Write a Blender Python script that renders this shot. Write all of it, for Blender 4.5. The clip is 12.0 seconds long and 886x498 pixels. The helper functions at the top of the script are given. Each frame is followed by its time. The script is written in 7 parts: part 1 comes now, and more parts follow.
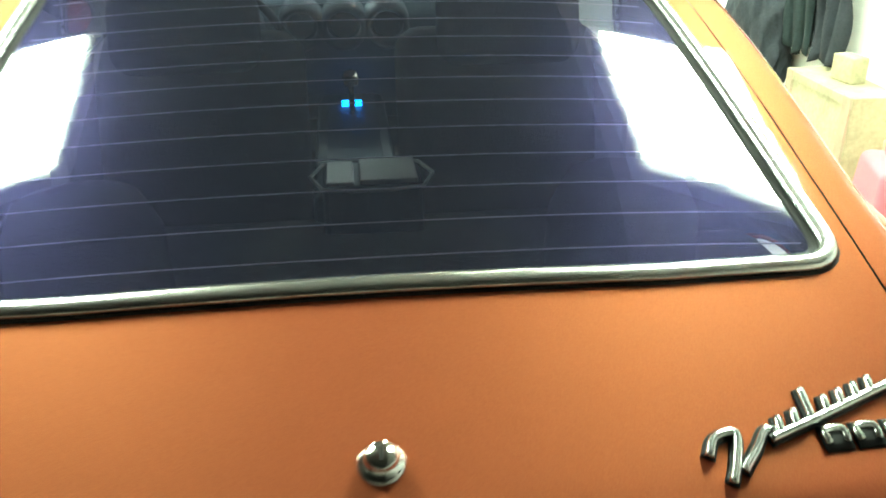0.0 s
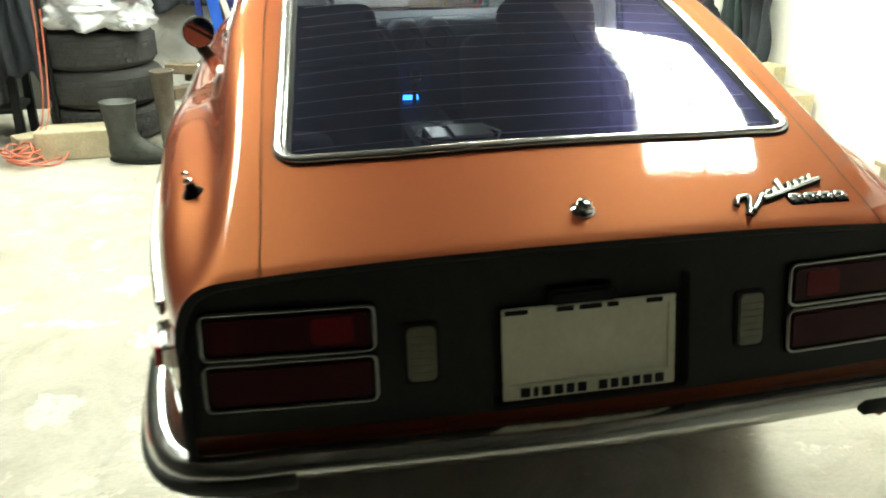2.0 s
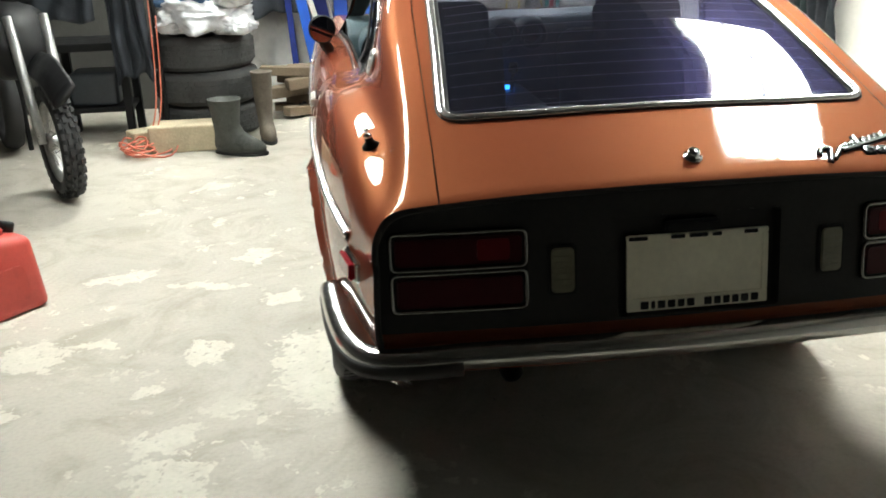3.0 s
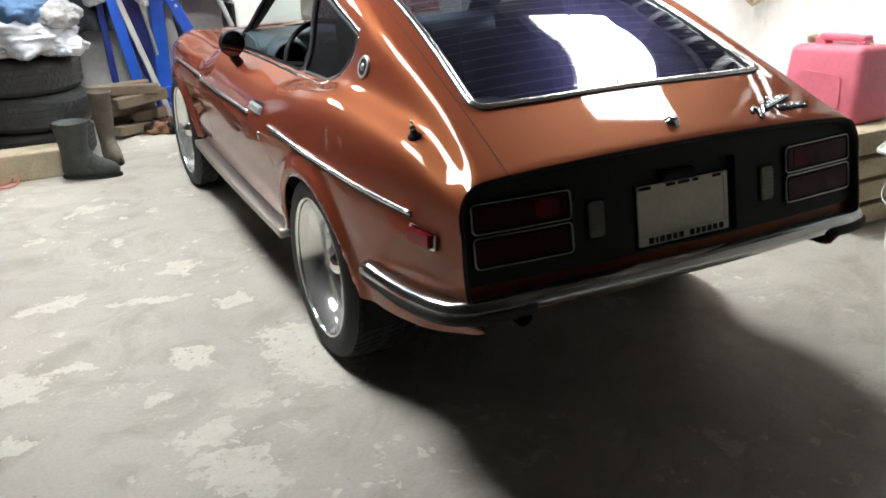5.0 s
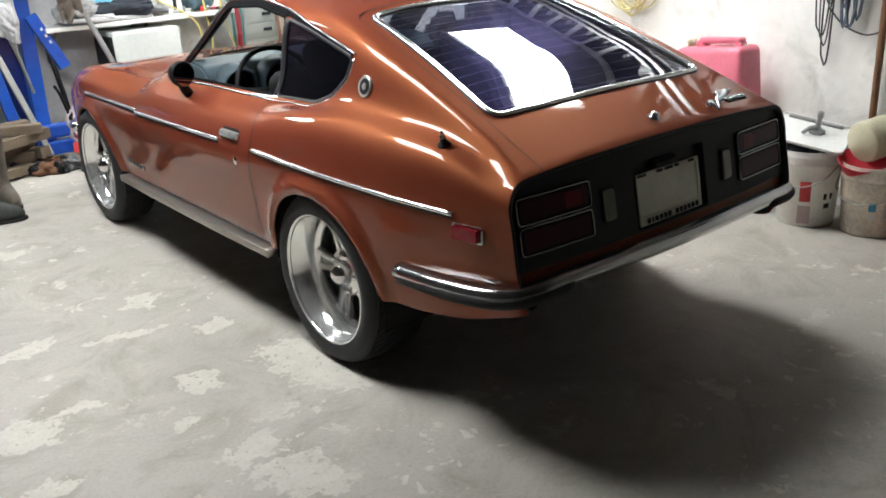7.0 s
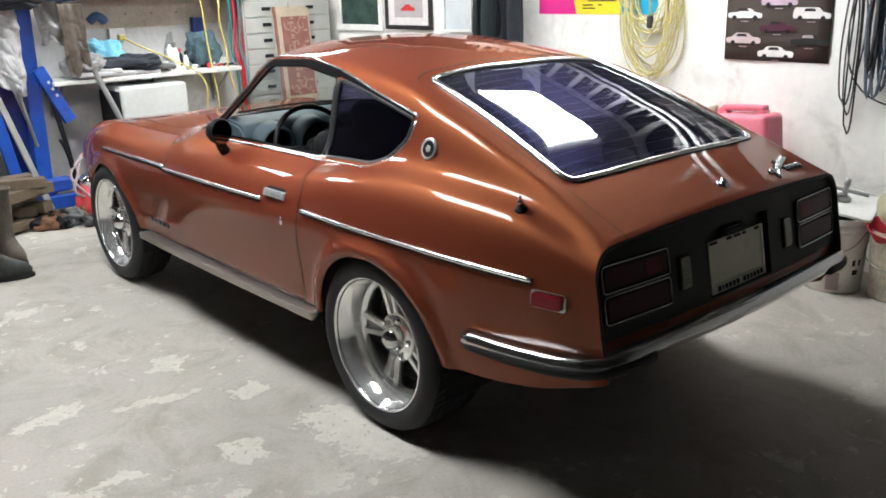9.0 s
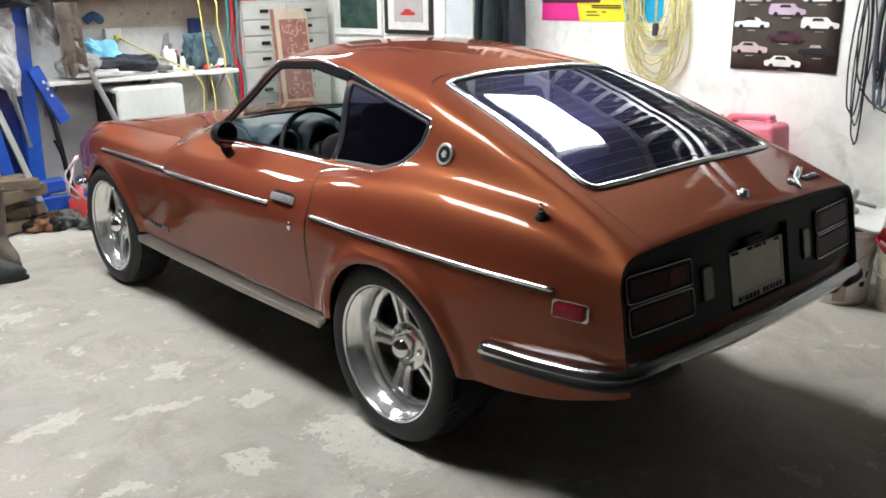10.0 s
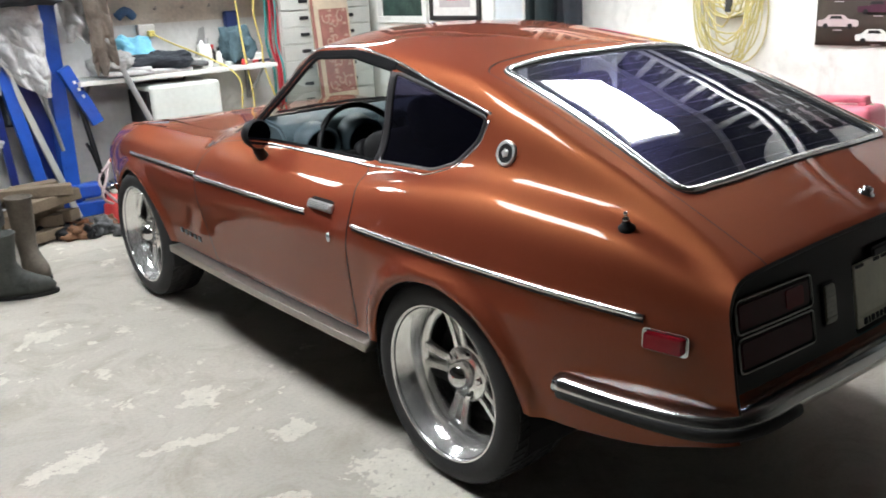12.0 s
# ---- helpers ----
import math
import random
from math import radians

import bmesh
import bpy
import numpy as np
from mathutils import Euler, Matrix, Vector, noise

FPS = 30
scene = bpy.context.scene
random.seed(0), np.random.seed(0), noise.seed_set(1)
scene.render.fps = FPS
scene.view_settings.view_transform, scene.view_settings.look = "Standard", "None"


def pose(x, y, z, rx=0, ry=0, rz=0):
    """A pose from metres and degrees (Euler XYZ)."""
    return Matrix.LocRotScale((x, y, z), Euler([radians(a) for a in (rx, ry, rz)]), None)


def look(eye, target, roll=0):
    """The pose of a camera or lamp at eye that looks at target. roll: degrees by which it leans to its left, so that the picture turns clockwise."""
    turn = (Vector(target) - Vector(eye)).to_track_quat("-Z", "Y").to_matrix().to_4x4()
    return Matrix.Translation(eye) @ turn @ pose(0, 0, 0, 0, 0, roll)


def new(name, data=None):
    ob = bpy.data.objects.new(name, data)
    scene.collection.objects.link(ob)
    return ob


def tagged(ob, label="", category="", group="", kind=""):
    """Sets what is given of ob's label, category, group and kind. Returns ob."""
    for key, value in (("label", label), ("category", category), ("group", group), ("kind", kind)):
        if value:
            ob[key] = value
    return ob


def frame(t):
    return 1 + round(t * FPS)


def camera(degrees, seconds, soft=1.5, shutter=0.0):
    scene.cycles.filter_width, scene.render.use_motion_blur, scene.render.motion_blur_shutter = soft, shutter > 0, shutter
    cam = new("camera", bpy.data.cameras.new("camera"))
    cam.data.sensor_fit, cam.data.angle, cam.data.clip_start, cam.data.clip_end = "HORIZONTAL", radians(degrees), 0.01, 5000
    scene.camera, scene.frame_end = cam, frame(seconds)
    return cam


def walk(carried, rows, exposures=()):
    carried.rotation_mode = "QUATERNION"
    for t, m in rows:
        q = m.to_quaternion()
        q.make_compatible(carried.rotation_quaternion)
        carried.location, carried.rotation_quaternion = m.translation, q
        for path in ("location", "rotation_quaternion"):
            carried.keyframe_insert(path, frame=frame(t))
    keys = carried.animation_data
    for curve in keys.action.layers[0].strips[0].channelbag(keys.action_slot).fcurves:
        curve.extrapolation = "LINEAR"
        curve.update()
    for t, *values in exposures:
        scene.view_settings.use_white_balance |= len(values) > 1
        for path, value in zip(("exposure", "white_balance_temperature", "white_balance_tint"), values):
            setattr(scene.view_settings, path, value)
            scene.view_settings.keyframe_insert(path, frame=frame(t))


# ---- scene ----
cam = camera(54.1, 12.0, 1.7, 0.5)
PATH = [
    (0, (-0.003, -0.442, 1.325), (0.198, 1.359, 0.477), -0.4),
    (0.5, (-0.093, -0.632, 1.371), (0.117, 1.166, 0.521), -0.1),
    (1, (-0.162, -0.84, 1.357), (0.06, 0.973, 0.542), -0.0),
    (1.5, (-0.279, -0.996, 1.381), (-0.007, 0.826, 0.6), 0.3),
    (2, (-0.492, -1.169, 1.355), (-0.128, 0.647, 0.599), -0.5),
    (2.5, (-0.623, -1.343, 1.354), (-0.317, 0.496, 0.63), -0.9),
    (2.7, (-0.667, -1.425, 1.342), (-0.424, 0.423, 0.618), -1.2),
    (4.3, (-1.247, -1.632, 1.416), (-0.631, 0.114, 0.658), -2.4),
    (4.5, (-1.333, -1.653, 1.394), (-0.64, 0.071, 0.653), -2.3),
    (5, (-1.545, -1.643, 1.412), (-0.732, 0.032, 0.682), -1.9),
    (5.5, (-1.704, -1.578, 1.431), (-0.811, 0.053, 0.694), -3.0),
    (6, (-1.873, -1.54, 1.455), (-0.838, 0.005, 0.72), -3.1),
    (6.5, (-2.036, -1.58, 1.423), (-0.909, -0.086, 0.716), -3.8),
    (6.7, (-2.091, -1.564, 1.444), (-0.955, -0.08, 0.733), -3.5),
    (8.3, (-2.316, -1.332, 1.473), (-1.023, 0.057, 0.843), -2.6),
    (8.5, (-2.331, -1.311, 1.475), (-1.051, 0.097, 0.857), -2.1),
    (9, (-2.355, -1.269, 1.473), (-1.1, 0.176, 0.891), -1.6),
    (9.5, (-2.382, -1.218, 1.464), (-1.108, 0.215, 0.895), -1.0),
    (10, (-2.385, -1.166, 1.462), (-1.103, 0.26, 0.893), -0.7),
    (10.5, (-2.334, -1.082, 1.458), (-1.107, 0.389, 0.882), -1.2),
    (11, (-2.234, -0.963, 1.434), (-1.111, 0.593, 0.87), -2.1),
    (11.5, (-2.176, -0.899, 1.417), (-1.033, 0.64, 0.847), -2.4),
    (12, (-2.157, -0.853, 1.42), (-0.962, 0.639, 0.832), -2.7),
]
EXPOSURES = [(0.0, 1.82, 6750, -28), (0.8, 1.90, 6750, -28), (1.5, 1.46, 7050, -21), (2.0, 1.18, 6950, -12), (2.7, 0.90, 6600, -2), (4.3, 0.49, 6150, 6), (6.5, 0.41, 6100, 7), (8.3, 0.19, 6050, 8), (12.0, 0.25, 6050, 8)]
walk(cam, [(t, look(eye, target, roll)) for t, eye, target, roll in PATH], EXPOSURES)
from mathutils.geometry import delaunay_2d_cdt

# ---------------------------------------------------------------- world and lamps
world = bpy.data.worlds.new("night_garage")
scene.world = world
world.use_nodes = True
world.node_tree.nodes["Background"].inputs[0].default_value = (0.01, 0.011, 0.014, 1)
world.node_tree.nodes["Background"].inputs[1].default_value = 0.1
LAMP_POWER = 34.6


# ---------------------------------------------------------------- materials
def mat(name, color, rough=0.5, metal=0.0, coat=0.0, spec=0.5, var=0.0, scale=8.0, bump=0.0, bscale=60.0, rvar=0.0, vary=0.0):
    """A principled material with two scales of colour variation, roughness variation, fine relief and variation from piece to piece."""
    m = bpy.data.materials.new(name)
    m.use_nodes = True
    nt = m.node_tree
    b = nt.nodes["Principled BSDF"]
    b.inputs["Roughness"].default_value = rough
    b.inputs["Metallic"].default_value = metal
    b.inputs["Coat Weight"].default_value = coat
    b.inputs["Coat Roughness"].default_value = 0.03
    b.inputs["Specular IOR Level"].default_value = spec
    b.inputs["Base Color"].default_value = (*color, 1)
    co = nt.nodes.new("ShaderNodeTexCoord")
    if var or vary:
        n1 = nt.nodes.new("ShaderNodeTexNoise")
        n1.inputs["Scale"].default_value = scale
        n1.inputs["Detail"].default_value = 6
        n2 = nt.nodes.new("ShaderNodeTexNoise")
        n2.inputs["Scale"].default_value = scale * 9
        n2.inputs["Detail"].default_value = 3
        for n in (n1, n2):
            nt.links.new(co.outputs["Object"], n.inputs["Vector"])
        mix = nt.nodes.new("ShaderNodeMath")
        mix.operation = "MULTIPLY_ADD"
        mix.inputs[1].default_value = 0.65
        nt.links.new(n1.outputs["Fac"], mix.inputs[0])
        half = nt.nodes.new("ShaderNodeMath")
        half.operation = "MULTIPLY"
        half.inputs[1].default_value = 0.35
        nt.links.new(n2.outputs["Fac"], half.inputs[0])
        nt.links.new(half.outputs[0], mix.inputs[2])
        last = mix.outputs[0]
        if vary:
            info = nt.nodes.new("ShaderNodeObjectInfo")
            add = nt.nodes.new("ShaderNodeMath")
            add.operation = "MULTIPLY_ADD"
            add.inputs[1].default_value = vary
            nt.links.new(info.outputs["Random"], add.inputs[0])
            nt.links.new(last, add.inputs[2])
            last = add.outputs[0]
        ramp = nt.nodes.new("ShaderNodeValToRGB")
        ramp.color_ramp.elements[0].position, ramp.color_ramp.elements[1].position = 0.3, 0.72
        ramp.color_ramp.elements[0].color = (*[c * (1 - var) for c in color], 1)
        ramp.color_ramp.elements[1].color = (*[min(1, c * (1 + var)) for c in color], 1)
        nt.links.new(last, ramp.inputs[0])
        nt.links.new(ramp.outputs[0], b.inputs["Base Color"])
        if rvar:
            mr = nt.nodes.new("ShaderNodeMapRange")
            mr.inputs[1].default_value, mr.inputs[2].default_value = 0.3, 0.7
            mr.inputs[3].default_value, mr.inputs[4].default_value = max(0, rough - rvar), rough + rvar
            nt.links.new(mix.outputs[0], mr.inputs[0])
            nt.links.new(mr.outputs[0], b.inputs["Roughness"])
    if bump:
        n3 = nt.nodes.new("ShaderNodeTexNoise")
        n3.inputs["Scale"].default_value = bscale
        n3.inputs["Detail"].default_value = 4
        nt.links.new(co.outputs["Object"], n3.inputs["Vector"])
        bp = nt.nodes.new("ShaderNodeBump")
        bp.inputs["Strength"].default_value = bump
        bp.inputs["Distance"].default_value = 0.01
        nt.links.new(n3.outputs["Fac"], bp.inputs["Height"])
        nt.links.new(bp.outputs[0], b.inputs["Normal"])
    return m


def pane_material(name, tint, gloss_rough=0.01, film=None, dusty=0.035):
    """Glass sheet: tinted see-through with a Fresnel mirror on it."""
    m = bpy.data.materials.new(name)
    m.use_nodes = True
    nt = m.node_tree
    nt.nodes.remove(nt.nodes["Principled BSDF"])
    clear = nt.nodes.new("ShaderNodeBsdfTransparent")
    clear.inputs[0].default_value = (*tint, 1)
    gloss = nt.nodes.new("ShaderNodeBsdfGlossy")
    gloss.inputs["Roughness"].default_value = gloss_rough
    lw = nt.nodes.new("ShaderNodeLayerWeight")
    lw.inputs[0].default_value = 0.5
    pw = nt.nodes.new("ShaderNodeMath")
    pw.operation = "POWER"
    pw.inputs[1].default_value = 5.0
    nt.links.new(lw.outputs["Facing"], pw.inputs[0])
    fr = nt.nodes.new("ShaderNodeMath")
    fr.operation = "MULTIPLY_ADD"
    fr.inputs[1].default_value, fr.inputs[2].default_value = 0.92, 0.07
    nt.links.new(pw.outputs[0], fr.inputs[0])
    mix = nt.nodes.new("ShaderNodeMixShader")
    nt.links.new(fr.outputs[0], mix.inputs[0])
    sheet = clear
    if film:  # tint film that blurs a little of what it mirrors
        dull = nt.nodes.new("ShaderNodeBsdfGlossy")
        dull.inputs["Roughness"].default_value = 0.30
        dull.inputs[0].default_value = (*film, 1)
        sheet = nt.nodes.new("ShaderNodeMixShader")
        sheet.inputs[0].default_value = 0.017
        dust = nt.nodes.new("ShaderNodeBsdfDiffuse")
        dust.inputs[0].default_value = (0.31, 0.34, 0.52, 1)
        veil = nt.nodes.new("ShaderNodeMixShader")
        veil.inputs[0].default_value = dusty
        nt.links.new(clear.outputs[0], veil.inputs[1])
        nt.links.new(dust.outputs[0], veil.inputs[2])
        nt.links.new(veil.outputs[0], sheet.inputs[1])
        nt.links.new(dull.outputs[0], sheet.inputs[2])
    nt.links.new(sheet.outputs[0], mix.inputs[1])
    nt.links.new(gloss.outputs[0], mix.inputs[2])
    nt.links.new(mix.outputs[0], nt.nodes["Material Output"].inputs[0])
    return m


def flake_paint():
    """Copper metallic paint: golden flakes over a red-brown ground, under one clear coat with faint orange peel."""
    m = mat("copper_metallic_paint", (0.152, 0.0185, 0.0145), 0.6, 0.0, 1.0, 0.0, var=0.06, scale=3)
    nt = m.node_tree
    ground = nt.nodes["Principled BSDF"]
    ground.inputs["Coat Roughness"].default_value = 0.012
    flake = nt.nodes.new("ShaderNodeBsdfPrincipled")
    flake.inputs["Metallic"].default_value = 1.0
    flake.inputs["Roughness"].default_value = 0.58
    flake.inputs["Coat Weight"].default_value = 1.0
    flake.inputs["Coat Roughness"].default_value = 0.012
    co = nt.nodes["Texture Coordinate"]
    grain = nt.nodes.new("ShaderNodeTexNoise")
    grain.inputs["Scale"].default_value, grain.inputs["Detail"].default_value = 900, 2
    nt.links.new(co.outputs["Object"], grain.inputs["Vector"])
    tone = nt.nodes.new("ShaderNodeValToRGB")
    tone.color_ramp.elements[0].position, tone.color_ramp.elements[1].position = 0.35, 0.65
    tone.color_ramp.elements[0].color = (0.45, 0.174, 0.066, 1)
    tone.color_ramp.elements[1].color = (0.58, 0.232, 0.090, 1)
    nt.links.new(grain.outputs["Fac"], tone.inputs[0])
    nt.links.new(tone.outputs[0], flake.inputs["Base Color"])
    peel = nt.nodes.new("ShaderNodeTexNoise")
    peel.inputs["Scale"].default_value, peel.inputs["Detail"].default_value = 90, 1
    nt.links.new(co.outputs["Object"], peel.inputs["Vector"])
    bp = nt.nodes.new("ShaderNodeBump")
    bp.inputs["Strength"].default_value, bp.inputs["Distance"].default_value = 0.02, 0.003
    nt.links.new(peel.outputs["Fac"], bp.inputs["Height"])
    for b in (ground, flake):
        nt.links.new(bp.outputs[0], b.inputs["Coat Normal"])
        b.inputs["Coat IOR"].default_value = 1.34
    mix = nt.nodes.new("ShaderNodeMixShader")
    mix.inputs[0].default_value = 0.285
    nt.links.new(ground.outputs[0], mix.inputs[1])
    nt.links.new(flake.outputs[0], mix.inputs[2])
    nt.links.new(mix.outputs[0], nt.nodes["Material Output"].inputs[0])
    return m


def glow_material(name, color, strength):
    m = bpy.data.materials.new(name)
    m.use_nodes = True
    b = m.node_tree.nodes["Principled BSDF"]
    b.inputs["Base Color"].default_value = (0.8, 0.8, 0.8, 1)
    b.inputs["Emission Color"].default_value = (*color, 1)
    b.inputs["Emission Strength"].default_value = strength
    return m


BARE_AREAS = [(-1.17, 1.13, 0.085, 0.13, 25), (-1.32, 0.905, 0.075, 0.035, 10), (-1.72, 1.20, 0.13, 0.16, 30), (-1.55, 1.25, 0.11, 0.04, -15),
              (-1.24, 0.62, 0.12, 0.07, 20), (-1.20, 0.40, 0.13, 0.20, 25), (-0.80, 0.95, 0.17, 0.34, 8), (-0.92, 1.53, 0.12, 0.05, 25),
              (-1.22, 1.70, 0.19, 0.035, -12), (-1.78, 0.83, 0.12, 0.07, 20), (-1.58, 1.84, 0.17, 0.09, 20), (-1.08, 1.97, 0.12, 0.05, 10), (-1.95, 1.50, 0.16, 0.08, 40)]


def concrete_material():
    """Grey painted slab, the paint worn to paler bare patches with crisp ragged edges, dirt and hairline scuffs."""
    m = bpy.data.materials.new("worn_concrete")
    m.use_nodes = True
    nt = m.node_tree
    b = nt.nodes["Principled BSDF"]
    co = nt.nodes.new("ShaderNodeTexCoord")

    def tex(scale, detail, rough=0.55, warp=0.0):
        n = nt.nodes.new("ShaderNodeTexNoise")
        n.inputs["Scale"].default_value, n.inputs["Detail"].default_value = scale, detail
        n.inputs["Roughness"].default_value, n.inputs["Distortion"].default_value = rough, warp
        nt.links.new(co.outputs["Object"], n.inputs["Vector"])
        return n.outputs["Fac"]

    def ramp(src, stops):
        r = nt.nodes.new("ShaderNodeValToRGB")
        els = r.color_ramp.elements
        while len(els) < len(stops):
            els.new(0.5)
        for e, (p, c) in zip(els, stops):
            e.position = p
            e.color = (*c, 1) if isinstance(c, tuple) else (c, c, c, 1)
        nt.links.new(src, r.inputs[0])
        return r.outputs[0]

    def blend(fac, a, c, kind="MIX"):
        x = nt.nodes.new("ShaderNodeMix")
        x.data_type, x.blend_type = "RGBA", kind
        for sock, val in ((x.inputs[0], fac), (x.inputs[6], a), (x.inputs[7], c)):
            if isinstance(val, float):
                sock.default_value = val
            elif isinstance(val, tuple):
                sock.default_value = (*val, 1)
            else:
                nt.links.new(val, sock)
        return x.outputs[2]

    base = ramp(tex(1.1, 7), [(0.32, (0.412, 0.386, 0.338)), (0.5, (0.472, 0.443, 0.388)), (0.7, (0.522, 0.489, 0.429))])
    patch = ramp(tex(4.2, 10, 0.64, 0.35), [(0.596, 0.0), (0.607, 1.0)])
    small = ramp(tex(15.0, 8, 0.6, 0.4), [(0.615, 0.0), (0.63, 1.0)])
    holes = ramp(tex(38.0, 4, 0.6), [(0.36, 0.0), (0.40, 1.0)])
    broad = ramp(tex(1.25, 4), [(0.485, 0.0), (0.575, 1.0)])
    worn = blend(1.0, patch, small, "ADD")
    worn = blend(1.0, worn, broad, "MULTIPLY")
    # bare areas, each with its own place, size and turn, ragged by two noises
    ragged = nt.nodes.new("ShaderNodeVectorMath")
    ragged.operation = "MULTIPLY_ADD"
    wander = nt.nodes.new("ShaderNodeTexNoise")
    wander.inputs["Scale"].default_value, wander.inputs["Detail"].default_value, wander.inputs["Roughness"].default_value = 9.0, 7, 0.62
    nt.links.new(co.outputs["Object"], wander.inputs["Vector"])
    nt.links.new(wander.outputs["Color"], ragged.inputs[0])
    ragged.inputs[1].default_value = (0.22, 0.22, 0.0)
    nt.links.new(co.outputs["Object"], ragged.inputs[2])
    chips = tex(21.0, 9, 0.66, 0.5)
    for x, y, rx, ry, turn in BARE_AREAS:
        spot = nt.nodes.new("ShaderNodeMapping")
        spot.vector_type = "TEXTURE"
        spot.inputs["Location"].default_value = (x + 0.11, y + 0.11, 0)
        spot.inputs["Rotation"].default_value = (0, 0, math.radians(turn))
        spot.inputs["Scale"].default_value = (rx, ry, 50.0)
        nt.links.new(ragged.outputs[0], spot.inputs["Vector"])
        far = nt.nodes.new("ShaderNodeVectorMath")
        far.operation = "LENGTH"
        nt.links.new(spot.outputs[0], far.inputs[0])
        rough_edge = nt.nodes.new("ShaderNodeMath")
        rough_edge.operation = "MULTIPLY_ADD"
        rough_edge.inputs[1].default_value = 1.7
        nt.links.new(chips, rough_edge.inputs[0])
        nt.links.new(far.outputs["Value"], rough_edge.inputs[2])
        half = nt.nodes.new("ShaderNodeMath")
        half.operation = "MULTIPLY"
        half.inputs[1].default_value = 0.5
        nt.links.new(rough_edge.outputs[0], half.inputs[0])
        worn = blend(1.0, worn, ramp(half.outputs[0], [(0.80, 0.85), (0.835, 0.0)]), "LIGHTEN")
    worn = blend(1.0, worn, holes, "MULTIPLY")
    smear = ramp(tex(2.4, 8, 0.68, 1.6), [(0.34, 0.0), (0.52, 1.0)])
    base = blend(smear, blend(1.0, base, (0.80, 0.775, 0.735), "MULTIPLY"), base)
    col = blend(worn, base, ramp(tex(14, 5), [(0.3, (0.58, 0.552, 0.480)), (0.7, (0.68, 0.648, 0.565))]))
    grit = ramp(tex(75, 4), [(0.30, 0.80), (0.55, 1.0)])
    col = blend(0.5, col, grit, "MULTIPLY")
    spots = ramp(tex(26, 3, 0.5), [(0.24, 0.45), (0.285, 1.0)])
    col = blend(0.8, col, spots, "MULTIPLY")
    nt.links.new(col, b.inputs["Base Color"])
    nt.links.new(ramp(tex(6, 5), [(0.3, 0.45), (0.7, 0.75)]), b.inputs["Roughness"])
    b.inputs["Specular IOR Level"].default_value = 0.35
    bp = nt.nodes.new("ShaderNodeBump")
    bp.inputs["Strength"].default_value, bp.inputs["Distance"].default_value = 0.25, 0.004
    nt.links.new(blend(0.5, worn, tex(60, 5), "ADD"), bp.inputs["Height"])
    nt.links.new(bp.outputs[0], b.inputs["Normal"])
    return m


